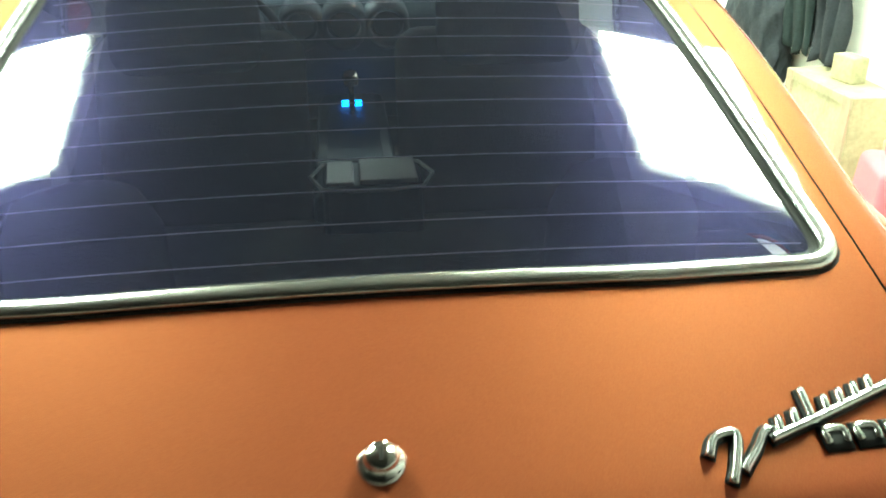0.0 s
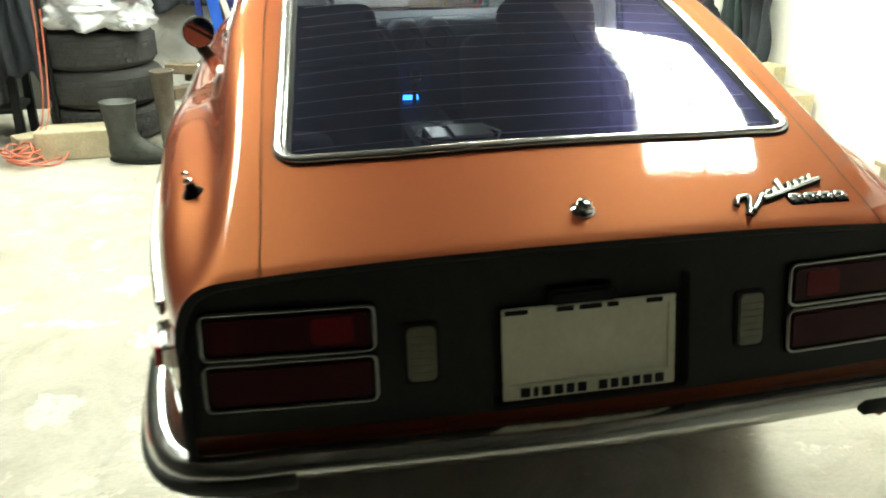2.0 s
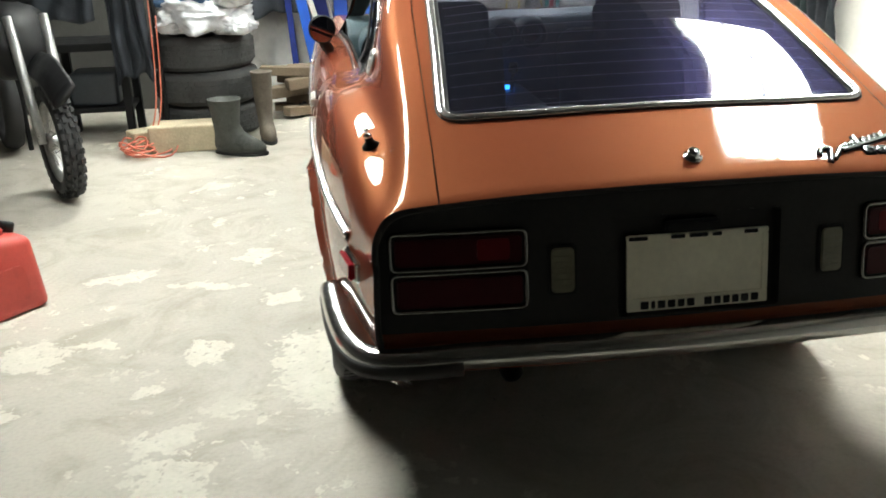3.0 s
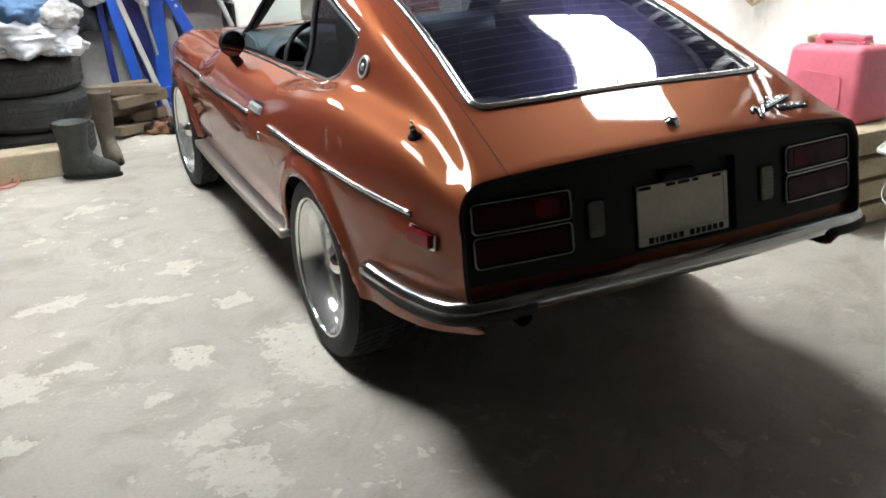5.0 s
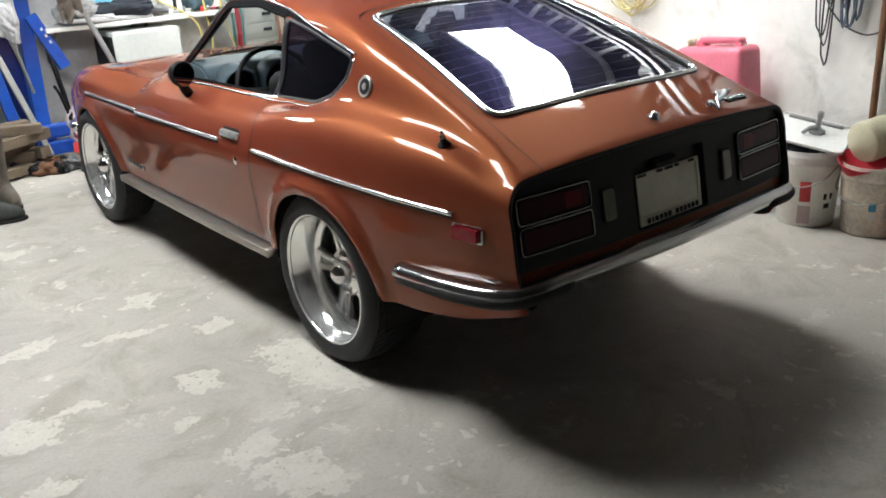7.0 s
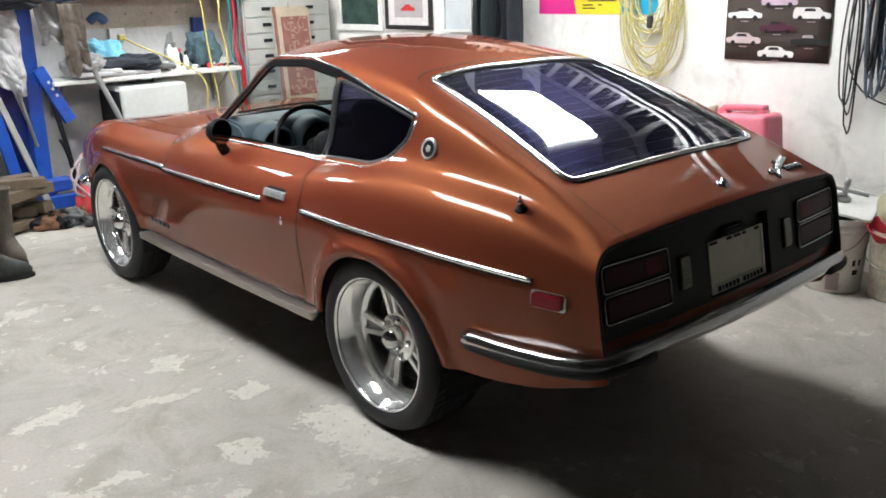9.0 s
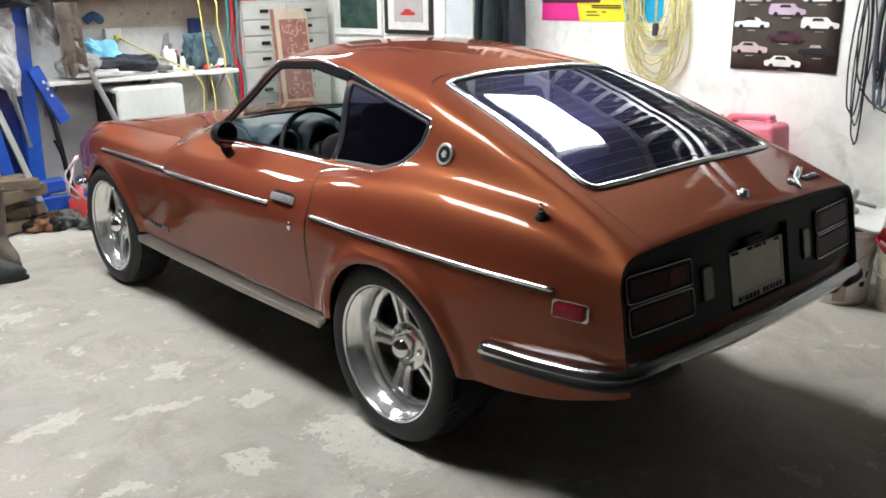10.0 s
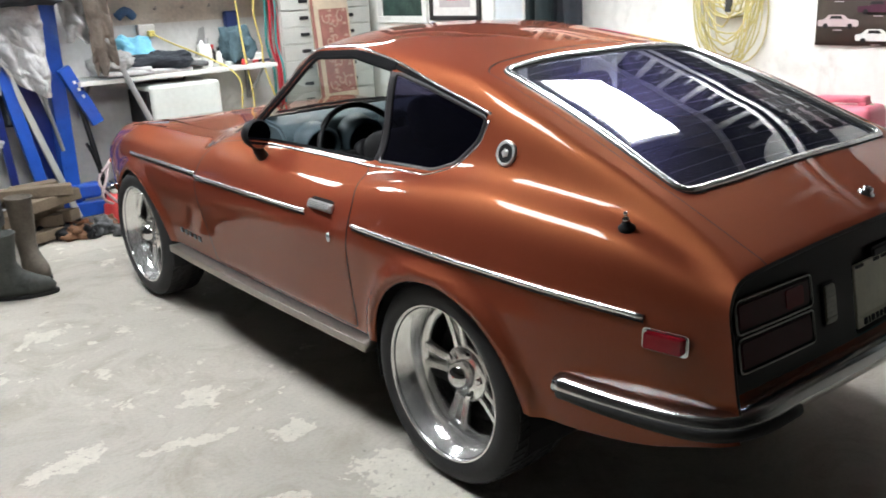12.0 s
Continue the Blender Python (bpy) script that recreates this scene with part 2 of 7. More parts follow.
M = dict(
    paint=flake_paint(),
    black=mat("satin_black_paint", (0.007, 0.007, 0.008), 0.55, 0, 0.0, 0.25, var=0.3, scale=20, rvar=0.1),
    tailblack=mat("satin_black_tail_paint", (0.023, 0.023, 0.0232), 0.5, 0, 0.0, 0.2, var=0.25, scale=9, rvar=0.08),
    frameblack=mat("satin_black_window_frame", (0.006, 0.006, 0.0066), 0.7, 0, 0.0, 0.04, var=0.2, scale=20, rvar=0.08),
    framegrey=mat("satin_grey_window_frame", (0.040, 0.038, 0.040), 0.38, 0.3, 0.0, 0.4, var=0.2, scale=20, rvar=0.08),
    rubber=mat("black_rubber", (0.018, 0.018, 0.018), 0.75, bump=0.1, var=0.25, scale=30),
    tyre=mat("tyre_rubber", (0.022, 0.022, 0.023), 0.7, var=0.35, scale=18, bump=0.15, bscale=120, rvar=0.12),
    oldtyre=mat("dusty_tyre_rubber", (0.045, 0.045, 0.045), 0.85, var=0.4, scale=10, bump=0.3, bscale=90),
    chrome=mat("chrome", (0.78, 0.78, 0.78), 0.09, 1.0, var=0.04, scale=12),
    bumperchrome=mat("worn_bumper_chrome", (0.62, 0.62, 0.612), 0.19, 1.0, var=0.12, scale=18, rvar=0.08),
    # chrome with the dark surroundings that lamp frames mirror put into its colour
    darkchrome=mat("darkened_chrome", (0.27, 0.27, 0.265), 0.22, 1.0, var=0.04, scale=25),
    trim=mat("bright_trim_metal", (0.86, 0.86, 0.85), 0.24, 1.0, var=0.02, scale=12),
    alloy=mat("polished_aluminium", (0.90, 0.895, 0.88), 0.17, 0.80, var=0.06, scale=30, rvar=0.07),
    brushed=mat("brushed_aluminium_sill", (0.38, 0.35, 0.31), 0.38, 0.9, var=0.1, scale=25, rvar=0.1),
    lining=mat("black_vinyl_lining", (0.010, 0.010, 0.011), 0.7, bump=0.1, bscale=200, var=0.2),
    seat=mat("black_vinyl_seat", (0.009, 0.0085, 0.009), 0.75, spec=0.12, bump=0.15, bscale=160, var=0.25),
    dash=mat("blue_grey_vinyl_dash", (0.066, 0.092, 0.106), 0.52, 0, 0, 0.25, bump=0.1, bscale=220, var=0.25, scale=12, rvar=0.1),
    carpet=mat("charcoal_carpet", (0.02, 0.02, 0.022), 0.95, bump=0.5, bscale=300, var=0.35, scale=40),
    redlens=mat("dark_red_lens", (0.040, 0.0025, 0.006), 0.35, 0, 0.0, 0.2, var=0.15, scale=30),
    reflector=mat("red_reflector_lens", (0.12, 0.004, 0.009), 0.35, 0, 0.0, 0.2, var=0.15, scale=40),
    marker=mat("red_marker_lens", (0.30, 0.006, 0.016), 0.22, 0, 0.2, var=0.15, scale=40),
    amber=mat("amber_lens", (0.75, 0.13, 0.02), 0.15, 0, 1.0, var=0.15, scale=40),
    clearlens=mat("clear_ribbed_lens", (0.16, 0.155, 0.105), 0.3, 0, 0.4, var=0.2, scale=60),
    plate=mat("paper_plate_insert", (0.80, 0.775, 0.64), 0.55, var=0.12, scale=9, bump=0.2, bscale=25),
    hatchglass=pane_material("purple_tinted_glass", (0.36, 0.37, 0.47), film=(0.28, 0.26, 0.74), dusty=0.030),
    quarterglass=pane_material("dark_tinted_glass", (0.10, 0.09, 0.16), film=(0.16, 0.14, 0.40), dusty=0.004),
    glass=pane_material("clear_glass", (0.86, 0.90, 0.88)),
    defrost=mat("defroster_wire", (0.42, 0.38, 0.40), 0.5, 0.3, var=0.2, scale=50),
    castmetal=mat("satin_silver_metal", (0.74, 0.74, 0.72), 0.34, 0.65, var=0.06, scale=40, rvar=0.08),
    mirror=mat("tinted_mirror_glass", (0.22, 0.21, 0.24), 0.03, 1.0),
    silver=mat("silver_badge", (0.72, 0.73, 0.72), 0.22, 1.0, var=0.1, scale=60),
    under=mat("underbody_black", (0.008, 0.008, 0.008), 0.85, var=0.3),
    bluelight=glow_material("blue_indicator", (0.03, 0.25, 1.0), 6.0),
    wall=mat("off_white_painted_wall", (0.84, 0.832, 0.785), 0.75, var=0.10, scale=2.2, bump=0.25, bscale=30),
    wallgrey=mat("greyed_plaster_wall", (0.60, 0.595, 0.57), 0.8, var=0.15, scale=2.5, bump=0.3, bscale=25),
    dim=mat("dark_plain_wall", (0.07, 0.068, 0.062), 0.85, var=0.15, scale=2, bump=0.2),
    paleboard=mat("pale_ceiling_board", (0.27, 0.27, 0.26), 0.85, var=0.12, scale=2, bump=0.2),
    ceil=mat("dark_ceiling_lining", (0.06, 0.06, 0.058), 0.85, var=0.15, scale=2, bump=0.2),
    concrete=concrete_material(),
    tube=glow_material("fluorescent_diffuser", (1.0, 0.985, 0.955), LAMP_POWER),
    white=mat("white_enamel", (0.74, 0.74, 0.70), 0.35, var=0.1, scale=6, rvar=0.1),
    plastic=mat("white_pail_plastic", (0.80, 0.78, 0.73), 0.4, var=0.14, scale=9, bump=0.08),
    oldredpl=mat("sun_faded_red_plastic", (0.50, 0.070, 0.055), 0.45, var=0.15, scale=6, bump=0.1, bscale=150, rvar=0.1),
    redpl=mat("red_fuel_can_plastic", (0.55, 0.045, 0.030), 0.42, var=0.12, scale=7, bump=0.1, bscale=150, rvar=0.1),
    pinkpl=mat("faded_red_fuel_can_plastic", (0.64, 0.16, 0.22), 0.45, var=0.15, scale=6, bump=0.1, bscale=150, rvar=0.1),
    blue=mat("blue_enamel", (0.016, 0.08, 0.42), 0.35, 0, 0.3, var=0.22, scale=12, rvar=0.1),
    navyblue=mat("deep_blue_enamel", (0.008, 0.022, 0.16), 0.4, 0, 0.3, var=0.25, scale=12, rvar=0.1),
    navy=mat("navy_plastic", (0.012, 0.025, 0.10), 0.4, var=0.2),
    steel=mat("grey_steel", (0.34, 0.34, 0.33), 0.4, 0.7, var=0.25, scale=14, rvar=0.15),
    cabinet=mat("grey_enamel_cabinet", (0.42, 0.42, 0.39), 0.45, var=0.12, scale=8, rvar=0.1),
    wood=mat("rough_sawn_wood", (0.13, 0.098, 0.066), 0.85, var=0.35, scale=9, bump=0.35, bscale=70, vary=0.25),
    palewood=mat("pale_dusty_timber", (0.42, 0.36, 0.25), 0.85, var=0.25, scale=8, bump=0.3, bscale=60, vary=0.2),
    board=mat("brown_hardboard", (0.36, 0.28, 0.20), 0.8, var=0.2, scale=4, bump=0.1),
    card=mat("brown_cardboard", (0.28, 0.205, 0.12), 0.85, var=0.2, scale=7, bump=0.15),
    cloth=mat("light_grey_cloth", (0.50, 0.495, 0.49), 0.9, var=0.3, scale=7, bump=0.2, bscale=30),
    palecloth=mat("grey_work_cloth", (0.31, 0.305, 0.295), 0.9, var=0.3, scale=7, bump=0.2, bscale=30),
    greycloth=mat("dark_grey_cloth", (0.11, 0.11, 0.11), 0.9, var=0.35, scale=9, bump=0.4, bscale=45),
    blackcloth=mat("blue_black_cloth", (0.022, 0.026, 0.034), 0.9, var=0.4, scale=9, bump=0.4, bscale=45),
    weathered=mat("weathered_plywood", (0.40, 0.36, 0.23), 0.85, var=0.3, scale=7, bump=0.25, bscale=50),
    browncloth=mat("brown_work_cloth", (0.13, 0.105, 0.085), 0.95, var=0.3, scale=11, bump=0.5, bscale=50),
    denim=mat("blue_denim_cloth", (0.07, 0.13, 0.24), 0.9, var=0.35, scale=12, bump=0.4, bscale=60),
    tealcloth=mat("dark_teal_cloth", (0.018, 0.029, 0.031), 0.92, var=0.35, scale=9, bump=0.4, bscale=60),
    bag=mat("white_plastic_bag", (0.50, 0.51, 0.53), 0.3, var=0.2, scale=8, bump=0.3, bscale=25),
    lightblue=mat("light_blue_towel", (0.20, 0.50, 0.66), 0.9, var=0.2, scale=12, bump=0.4),
    boot=mat("grey_green_rubber_boot", (0.046, 0.050, 0.044), 0.65, var=0.6, scale=14, bump=0.15, rvar=0.15),
    yellow=mat("yellow_cable_sheath", (0.60, 0.49, 0.13), 0.5, var=0.2, scale=12),
    hose=mat("pale_yellow_hose", (0.52, 0.46, 0.20), 0.5, var=0.25, scale=10, vary=0.2),
    orange=mat("orange_cable_sheath", (0.56, 0.16, 0.10), 0.5, var=0.15, scale=12),
    darkcord=mat("dark_grey_cord", (0.035, 0.035, 0.038), 0.7, var=0.3, scale=20),
    ropeblue=mat("blue_grey_rope", (0.12, 0.15, 0.19), 0.85, var=0.4, scale=60, bump=0.4, bscale=150),
    teal=mat("teal_strap", (0.03, 0.24, 0.23), 0.8, var=0.2, scale=20),
    redstrap=mat("red_strap", (0.50, 0.02, 0.04), 0.75, var=0.2, scale=20),
    posterbrown=mat("dark_brown_poster_print", (0.055, 0.042, 0.034), 0.4, var=0.15, scale=5, rvar=0.1),
    print_white=mat("white_print", (0.70, 0.68, 0.65), 0.45, var=0.1, scale=30),
    print_grey=mat("grey_print", (0.42, 0.38, 0.38), 0.45, var=0.1, scale=30),
    print_pink=mat("dusky_pink_print", (0.50, 0.40, 0.40), 0.45, var=0.1, scale=30),
    print_mauve=mat("pale_mauve_print", (0.46, 0.36, 0.44), 0.45, var=0.1, scale=30),
    print_dark=mat("black_print", (0.012, 0.01, 0.01), 0.45, var=0.1, scale=30),
    print_plum=mat("plum_print", (0.06, 0.012, 0.03), 0.45, var=0.1, scale=30),
    magenta=mat("magenta_print", (0.75, 0.02, 0.26), 0.5, var=0.05),
    lemon=mat("yellow_print", (0.85, 0.68, 0.02), 0.5, var=0.05),
    cyan=mat("cyan_print", (0.02, 0.36, 0.62), 0.5, var=0.05),
    artred=mat("faded_red_tapestry", (0.25, 0.105, 0.085), 0.85, var=0.25, scale=14, bump=0.3),
    artpale=mat("pale_rose_tapestry", (0.37, 0.235, 0.185), 0.85, var=0.25, scale=14, bump=0.3),
    artcream=mat("cream_tapestry", (0.46, 0.38, 0.28), 0.85, var=0.2, scale=14, bump=0.3),
    redcar=mat("red_print", (0.45, 0.02, 0.02), 0.5, var=0.1),
    greenpic=mat("dark_green_picture", (0.03, 0.06, 0.05), 0.25, var=0.6, scale=9),
    bluewhite=mat("bluish_white_paper", (0.60, 0.64, 0.66), 0.6, var=0.1, scale=7),
    lid=mat("beige_plastic_jug", (0.50, 0.47, 0.32), 0.45, var=0.15, scale=8),
    print_blue=mat("blue_label_print", (0.05, 0.30, 0.50), 0.5, var=0.1),
    print_red=mat("red_label_print", (0.60, 0.05, 0.05), 0.5, var=0.1),
    rust=mat("rusty_pipe", (0.16, 0.075, 0.035), 0.8, var=0.4, scale=18, bump=0.3),
)


def scuffed(m, scale, lowest, amount):
    """Grey smudges and scuffs with ragged edges over a wall's paint."""
    nt = m.node_tree
    b = nt.nodes["Principled BSDF"]
    src = b.inputs["Base Color"].links[0].from_socket
    n = nt.nodes.new("ShaderNodeTexNoise")
    n.inputs["Scale"].default_value, n.inputs["Detail"].default_value = scale, 9
    n.inputs["Roughness"].default_value, n.inputs["Distortion"].default_value = 0.62, 0.7
    nt.links.new(nt.nodes["Texture Coordinate"].outputs["Object"], n.inputs["Vector"])
    r = nt.nodes.new("ShaderNodeValToRGB")
    r.color_ramp.elements[0].position, r.color_ramp.elements[1].position = 0.30, 0.44
    r.color_ramp.elements[0].color = (lowest, lowest, lowest * 0.97, 1)
    nt.links.new(n.outputs["Fac"], r.inputs[0])
    x = nt.nodes.new("ShaderNodeMix")
    x.data_type, x.blend_type = "RGBA", "MULTIPLY"
    x.inputs[0].default_value = amount
    nt.links.new(src, x.inputs[6])
    nt.links.new(r.outputs[0], x.inputs[7])
    nt.links.new(x.outputs[2], b.inputs["Base Color"])


scuffed(M["wall"], 3.5, 0.62, 0.6)
scuffed(M["wallgrey"], 3.0, 0.55, 0.8)
scuffed(M["white"], 8.0, 0.60, 0.5)
scuffed(M["plastic"], 9.0, 0.55, 0.6)
scuffed(M["palewood"], 6.0, 0.45, 0.8)
scuffed(M["boot"], 16.0, 0.42, 0.9)


# ---------------------------------------------------------------- mesh helpers
def link(name, me, material, parent=None, label="", smooth=False):
    if material:
        me.materials.append(material)
    if smooth:
        me.polygons.foreach_set("use_smooth", [True] * len(me.polygons))
    ob = new(name, me)
    if parent is not None:
        ob.parent = parent
        ob.matrix_parent_inverse = parent.matrix_basis.inverted() if parent.parent is None else Matrix.Identity(4)
    if label:
        tagged(ob, label)
    return ob


def part(name, bm, material, parent=None, label="", smooth=False):
    """One bmesh as one mesh object, under a thing or under a part."""
    bmesh.ops.recalc_face_normals(bm, faces=bm.faces)
    me = bpy.data.meshes.new(name)
    bm.to_mesh(me)
    bm.free()
    return link(name, me, material, parent, label, smooth)


def thing(name, label, category, group="", at=(0, 0, 0)):
    """An empty at the base of a thing, which parents its parts."""
    ob = new(name)
    ob.location = at
    ob.empty_display_size = 0.1
    ob.matrix_basis = Matrix.Translation(at)
    return tagged(ob, label, category, group)


def box(c, s, bevel=0.0, rz=0.0, rx=0.0, ry=0.0, seg=2, bm=None):
    """A bevelled block of size s about c."""
    out = bmesh.new()
    bmesh.ops.create_cube(out, size=1)
    bmesh.ops.scale(out, vec=s, verts=out.verts)
    if bevel:
        bmesh.ops.bevel(out, geom=out.edges[:], offset=min(bevel, 0.49 * min(s)), segments=seg, affect="EDGES", profile=0.5)
    bmesh.ops.transform(out, matrix=pose(*c, rx, ry, rz), verts=out.verts)
    return merged(bm, out) if bm else out


def merged(bm, other):
    me = bpy.data.meshes.new("scrap")
    other.to_mesh(me)
    other.free()
    bm.from_mesh(me)
    bpy.data.meshes.remove(me)
    return bm


def lathe(profile, n=32, m=None, bm=None, cap=True):
    """A body of revolution about z from (radius, z) pairs."""
    out = bmesh.new()
    rings = []
    for r, z in profile:
        rings.append([out.verts.new((r * math.cos(2 * math.pi * k / n), r * math.sin(2 * math.pi * k / n), z)) for k in range(n)])
    for a, b in zip(rings, rings[1:]):
        for k in range(n):
            out.faces.new((a[k], a[(k + 1) % n], b[(k + 1) % n], b[k]))
    if cap:
        if profile[0][0] > 1e-4:
            out.faces.new(rings[0][::-1])
        if profile[-1][0] > 1e-4:
            out.faces.new(rings[-1])
    bmesh.ops.remove_doubles(out, verts=out.verts, dist=1e-5)
    if m is not None:
        bmesh.ops.transform(out, matrix=m, verts=out.verts)
    return merged(bm, out) if bm else out


def smooth_path(points, step=0.03, closed=False):
    """Catmull-Rom through the points."""
    p = [Vector(q) for q in points]
    n = len(p)
    out = []
    for i in range(n if closed else n - 1):
        a, b = p[i], p[(i + 1) % n]
        z = p[(i - 1) % n] if closed or i > 0 else a + (a - b)
        d = p[(i + 2) % n] if closed or i + 2 < n else b + (b - a)
        k = max(1, int((b - a).length / step))
        for j in range(k):
            t = j / k
            out.append(0.5 * (2 * a + (b - z) * t + (2 * z - 5 * a + 4 * b - d) * t**2 + (3 * a - z - 3 * b + d) * t**3))
    if not closed:
        out.append(p[-1])
    return out


def pipe(points, r, n=8, step=0.03, closed=False, bm=None, flat=1.0, ends=None):
    """A round (or flattened) tube along a smooth line; ends: the radii at the start and the end."""
    q = smooth_path(points, step, closed)
    out = bmesh.new()
    rings = []
    side = None
    for i, c in enumerate(q):
        t = (q[(i + 1) % len(q)] - q[i - 1]) if closed else (q[min(i + 1, len(q) - 1)] - q[max(i - 1, 0)])
        t.normalize()
        if side is None:
            side = t.orthogonal().normalized()
        side = (side - side.dot(t) * t).normalized()
        up = t.cross(side)
        rr = r if not ends else ends[0] + (ends[1] - ends[0]) * i / max(1, len(q) - 1)
        rings.append([out.verts.new(c + rr * (math.cos(2 * math.pi * k / n) * side + flat * math.sin(2 * math.pi * k / n) * up)) for k in range(n)])
    for i in range(len(rings) if closed else len(rings) - 1):
        a, b = rings[i], rings[(i + 1) % len(rings)]
        for k in range(n):
            out.faces.new((a[k], a[(k + 1) % n], b[(k + 1) % n], b[k]))
    if not closed:
        out.faces.new(rings[0][::-1])
        out.faces.new(rings[-1])
    return merged(bm, out) if bm else out


def plate(points, thick, m=None, bm=None, bevel=0.0):
    """A flat outline (x, y) given thickness along z."""
    out = bmesh.new()
    f = out.faces.new([out.verts.new((x, y, 0)) for x, y in points])
    geo = bmesh.ops.extrude_face_region(out, geom=[f])
    bmesh.ops.translate(out, vec=(0, 0, thick), verts=[v for v in geo["geom"] if isinstance(v, bmesh.types.BMVert)])
    bmesh.ops.recalc_face_normals(out, faces=out.faces)
    if bevel:
        bmesh.ops.bevel(out, geom=[e for e in out.edges if e.is_manifold and e.calc_face_angle(0) > 0.6], offset=bevel, segments=2, affect="EDGES")
    if m is not None:
        bmesh.ops.transform(out, matrix=m, verts=out.verts)
    return merged(bm, out) if bm else out


def rounded(points, r, n=5, closed=True):
    """A 2D outline with its corners rounded."""
    out = []
    k = len(points)
    for i, p in enumerate(points):
        p = Vector(p)
        if not closed and i in (0, k - 1):
            out.append(tuple(p))
            continue
        a, b = Vector(points[i - 1]), Vector(points[(i + 1) % k])
        ra = min(r, 0.45 * (a - p).length)
        rb = min(r, 0.45 * (b - p).length)
        s, e = p + (a - p).normalized() * ra, p + (b - p).normalized() * rb
        for j in range(n + 1):
            t = j / n
            out.append(tuple((1 - t) ** 2 * s + 2 * t * (1 - t) * p + t * t * e))
    return out
# ---------------------------------------------------------------- the garage
WEST, EAST, SOUTH, NORTH, HIGH = -4.6, 2.06, -6.4, 5.24, 2.45


def structure(name, bm, material, label="", smooth=False):
    ob = part(name, bm, material, None, label, smooth)
    return tagged(ob, kind="structure")


def slab(x0, x1, y0, y1, z0, z1):
    return box(((x0 + x1) / 2, (y0 + y1) / 2, (z0 + z1) / 2), (x1 - x0, y1 - y0, z1 - z0))


structure("floor", slab(WEST - 0.15, EAST + 0.15, SOUTH - 0.15, NORTH + 0.15, -0.12, 0.0), M["concrete"], "grey painted concrete floor worn to pale patches")
structure("wall_north", slab(WEST - 0.15, EAST + 0.15, NORTH, NORTH + 0.15, 0, HIGH), M["wallgrey"], "greyed plaster wall")
structure("wall_east", slab(EAST, EAST + 0.15, SOUTH, NORTH, 0, HIGH), M["wall"], "off-white painted wall with scuffs")
# out-of-view closing walls, coloured dark to keep reflections and bounce light low
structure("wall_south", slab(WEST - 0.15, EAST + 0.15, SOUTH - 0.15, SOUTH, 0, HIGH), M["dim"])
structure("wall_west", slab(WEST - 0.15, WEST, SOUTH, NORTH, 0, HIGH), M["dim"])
structure("ceiling", slab(WEST - 0.15, EAST + 0.15, SOUTH - 0.15, NORTH + 0.15, HIGH, HIGH + 0.1), M["ceil"])

# four ceiling lamps, each with two diffusers side by side
# the pair beyond y = 4 is unseen, added to brighten the north wall
for x, y in ((-1.22, 1.56), (1.24, 1.475), (-1.28, 4.05), (0.78, 4.20)):
    lamp = thing("ceiling_lamp", "white twin-diffuser fluorescent ceiling lamp, switched on", "ceiling lamp", "ceiling lamps", (x, y, 2.36))
    part("housing", box((x, y, 2.405), (0.64, 0.88, 0.09), 0.01), M["white"], lamp)
    for d in (-0.148, 0.148):
        part("diffuser", box((x + d, y, 2.352), (0.264, 0.80, 0.018), 0.006), M["tube"], lamp, "glowing white diffuser")
# pale board along the east side of the ceiling, dark strip on the wall below it
structure("ceiling_board", slab(0.86, EAST, SOUTH, NORTH, HIGH - 0.012, HIGH), M["paleboard"])
# out of view: black strip added to darken what the hatch glass mirrors
structure("wall_boarding", slab(EAST - 0.004, EAST, -0.9, NORTH, 1.72, HIGH - 0.012), M["under"], "dark strip added along the top of the wall")
structure("wall_boarding", slab(WEST, -1.36, NORTH - 0.02, NORTH, 0.0, HIGH), M["dim"], "dark sheet over the west part of the wall")
structure("trim", slab(EAST - 0.05, EAST - 0.004, -0.9, NORTH, HIGH - 0.05, HIGH - 0.012), M["white"])
# ---------------------------------------------------------------- the car's skin
def curve(pairs):
    """A monotone cubic through (y, value) pairs."""
    xs, ys = (np.array(c, float) for c in zip(*pairs))
    h = np.diff(xs)
    d = np.diff(ys) / h
    m = np.zeros(len(xs))
    m[0], m[-1] = d[0], d[-1]
    for k in range(1, len(xs) - 1):
        if d[k - 1] * d[k] > 0:
            w1, w2 = 2 * h[k] + h[k - 1], h[k] + 2 * h[k - 1]
            m[k] = (w1 + w2) / (w1 / d[k - 1] + w2 / d[k])

    def f(y):
        y = np.clip(y, xs[0], xs[-1])
        k = np.clip(np.searchsorted(xs, y) - 1, 0, len(xs) - 2)
        t = (y - xs[k]) / h[k]
        return (1 + 2 * t) * (1 - t) ** 2 * ys[k] + t * (1 - t) ** 2 * h[k] * m[k] + t * t * (3 - 2 * t) * ys[k + 1] + t * t * (t - 1) * h[k] * m[k + 1]

    return f


Y0, Y1 = 0.04, 4.06
TUCK = 0.018  # how far the tail is drawn in
REAR_AXLE, FRONT_AXLE, HUB_Z = 0.943, 3.248, 0.312
z_top = curve([(0.04, 0.831), (0.05, 0.8395), (0.06, 0.8445), (0.08, 0.8518), (0.12, 0.8663), (0.30, 0.931), (0.34, 0.9462), (0.60, 1.0575), (0.97, 1.180), (1.12, 1.222), (1.36, 1.262), (1.62, 1.278), (1.80, 1.274), (1.90, 1.267), (1.96, 1.250), (2.02, 1.212), (2.62, 0.888), (2.72, 0.872), (3.1, 0.862), (3.5, 0.815), (3.85, 0.71), (4.06, 0.56)])
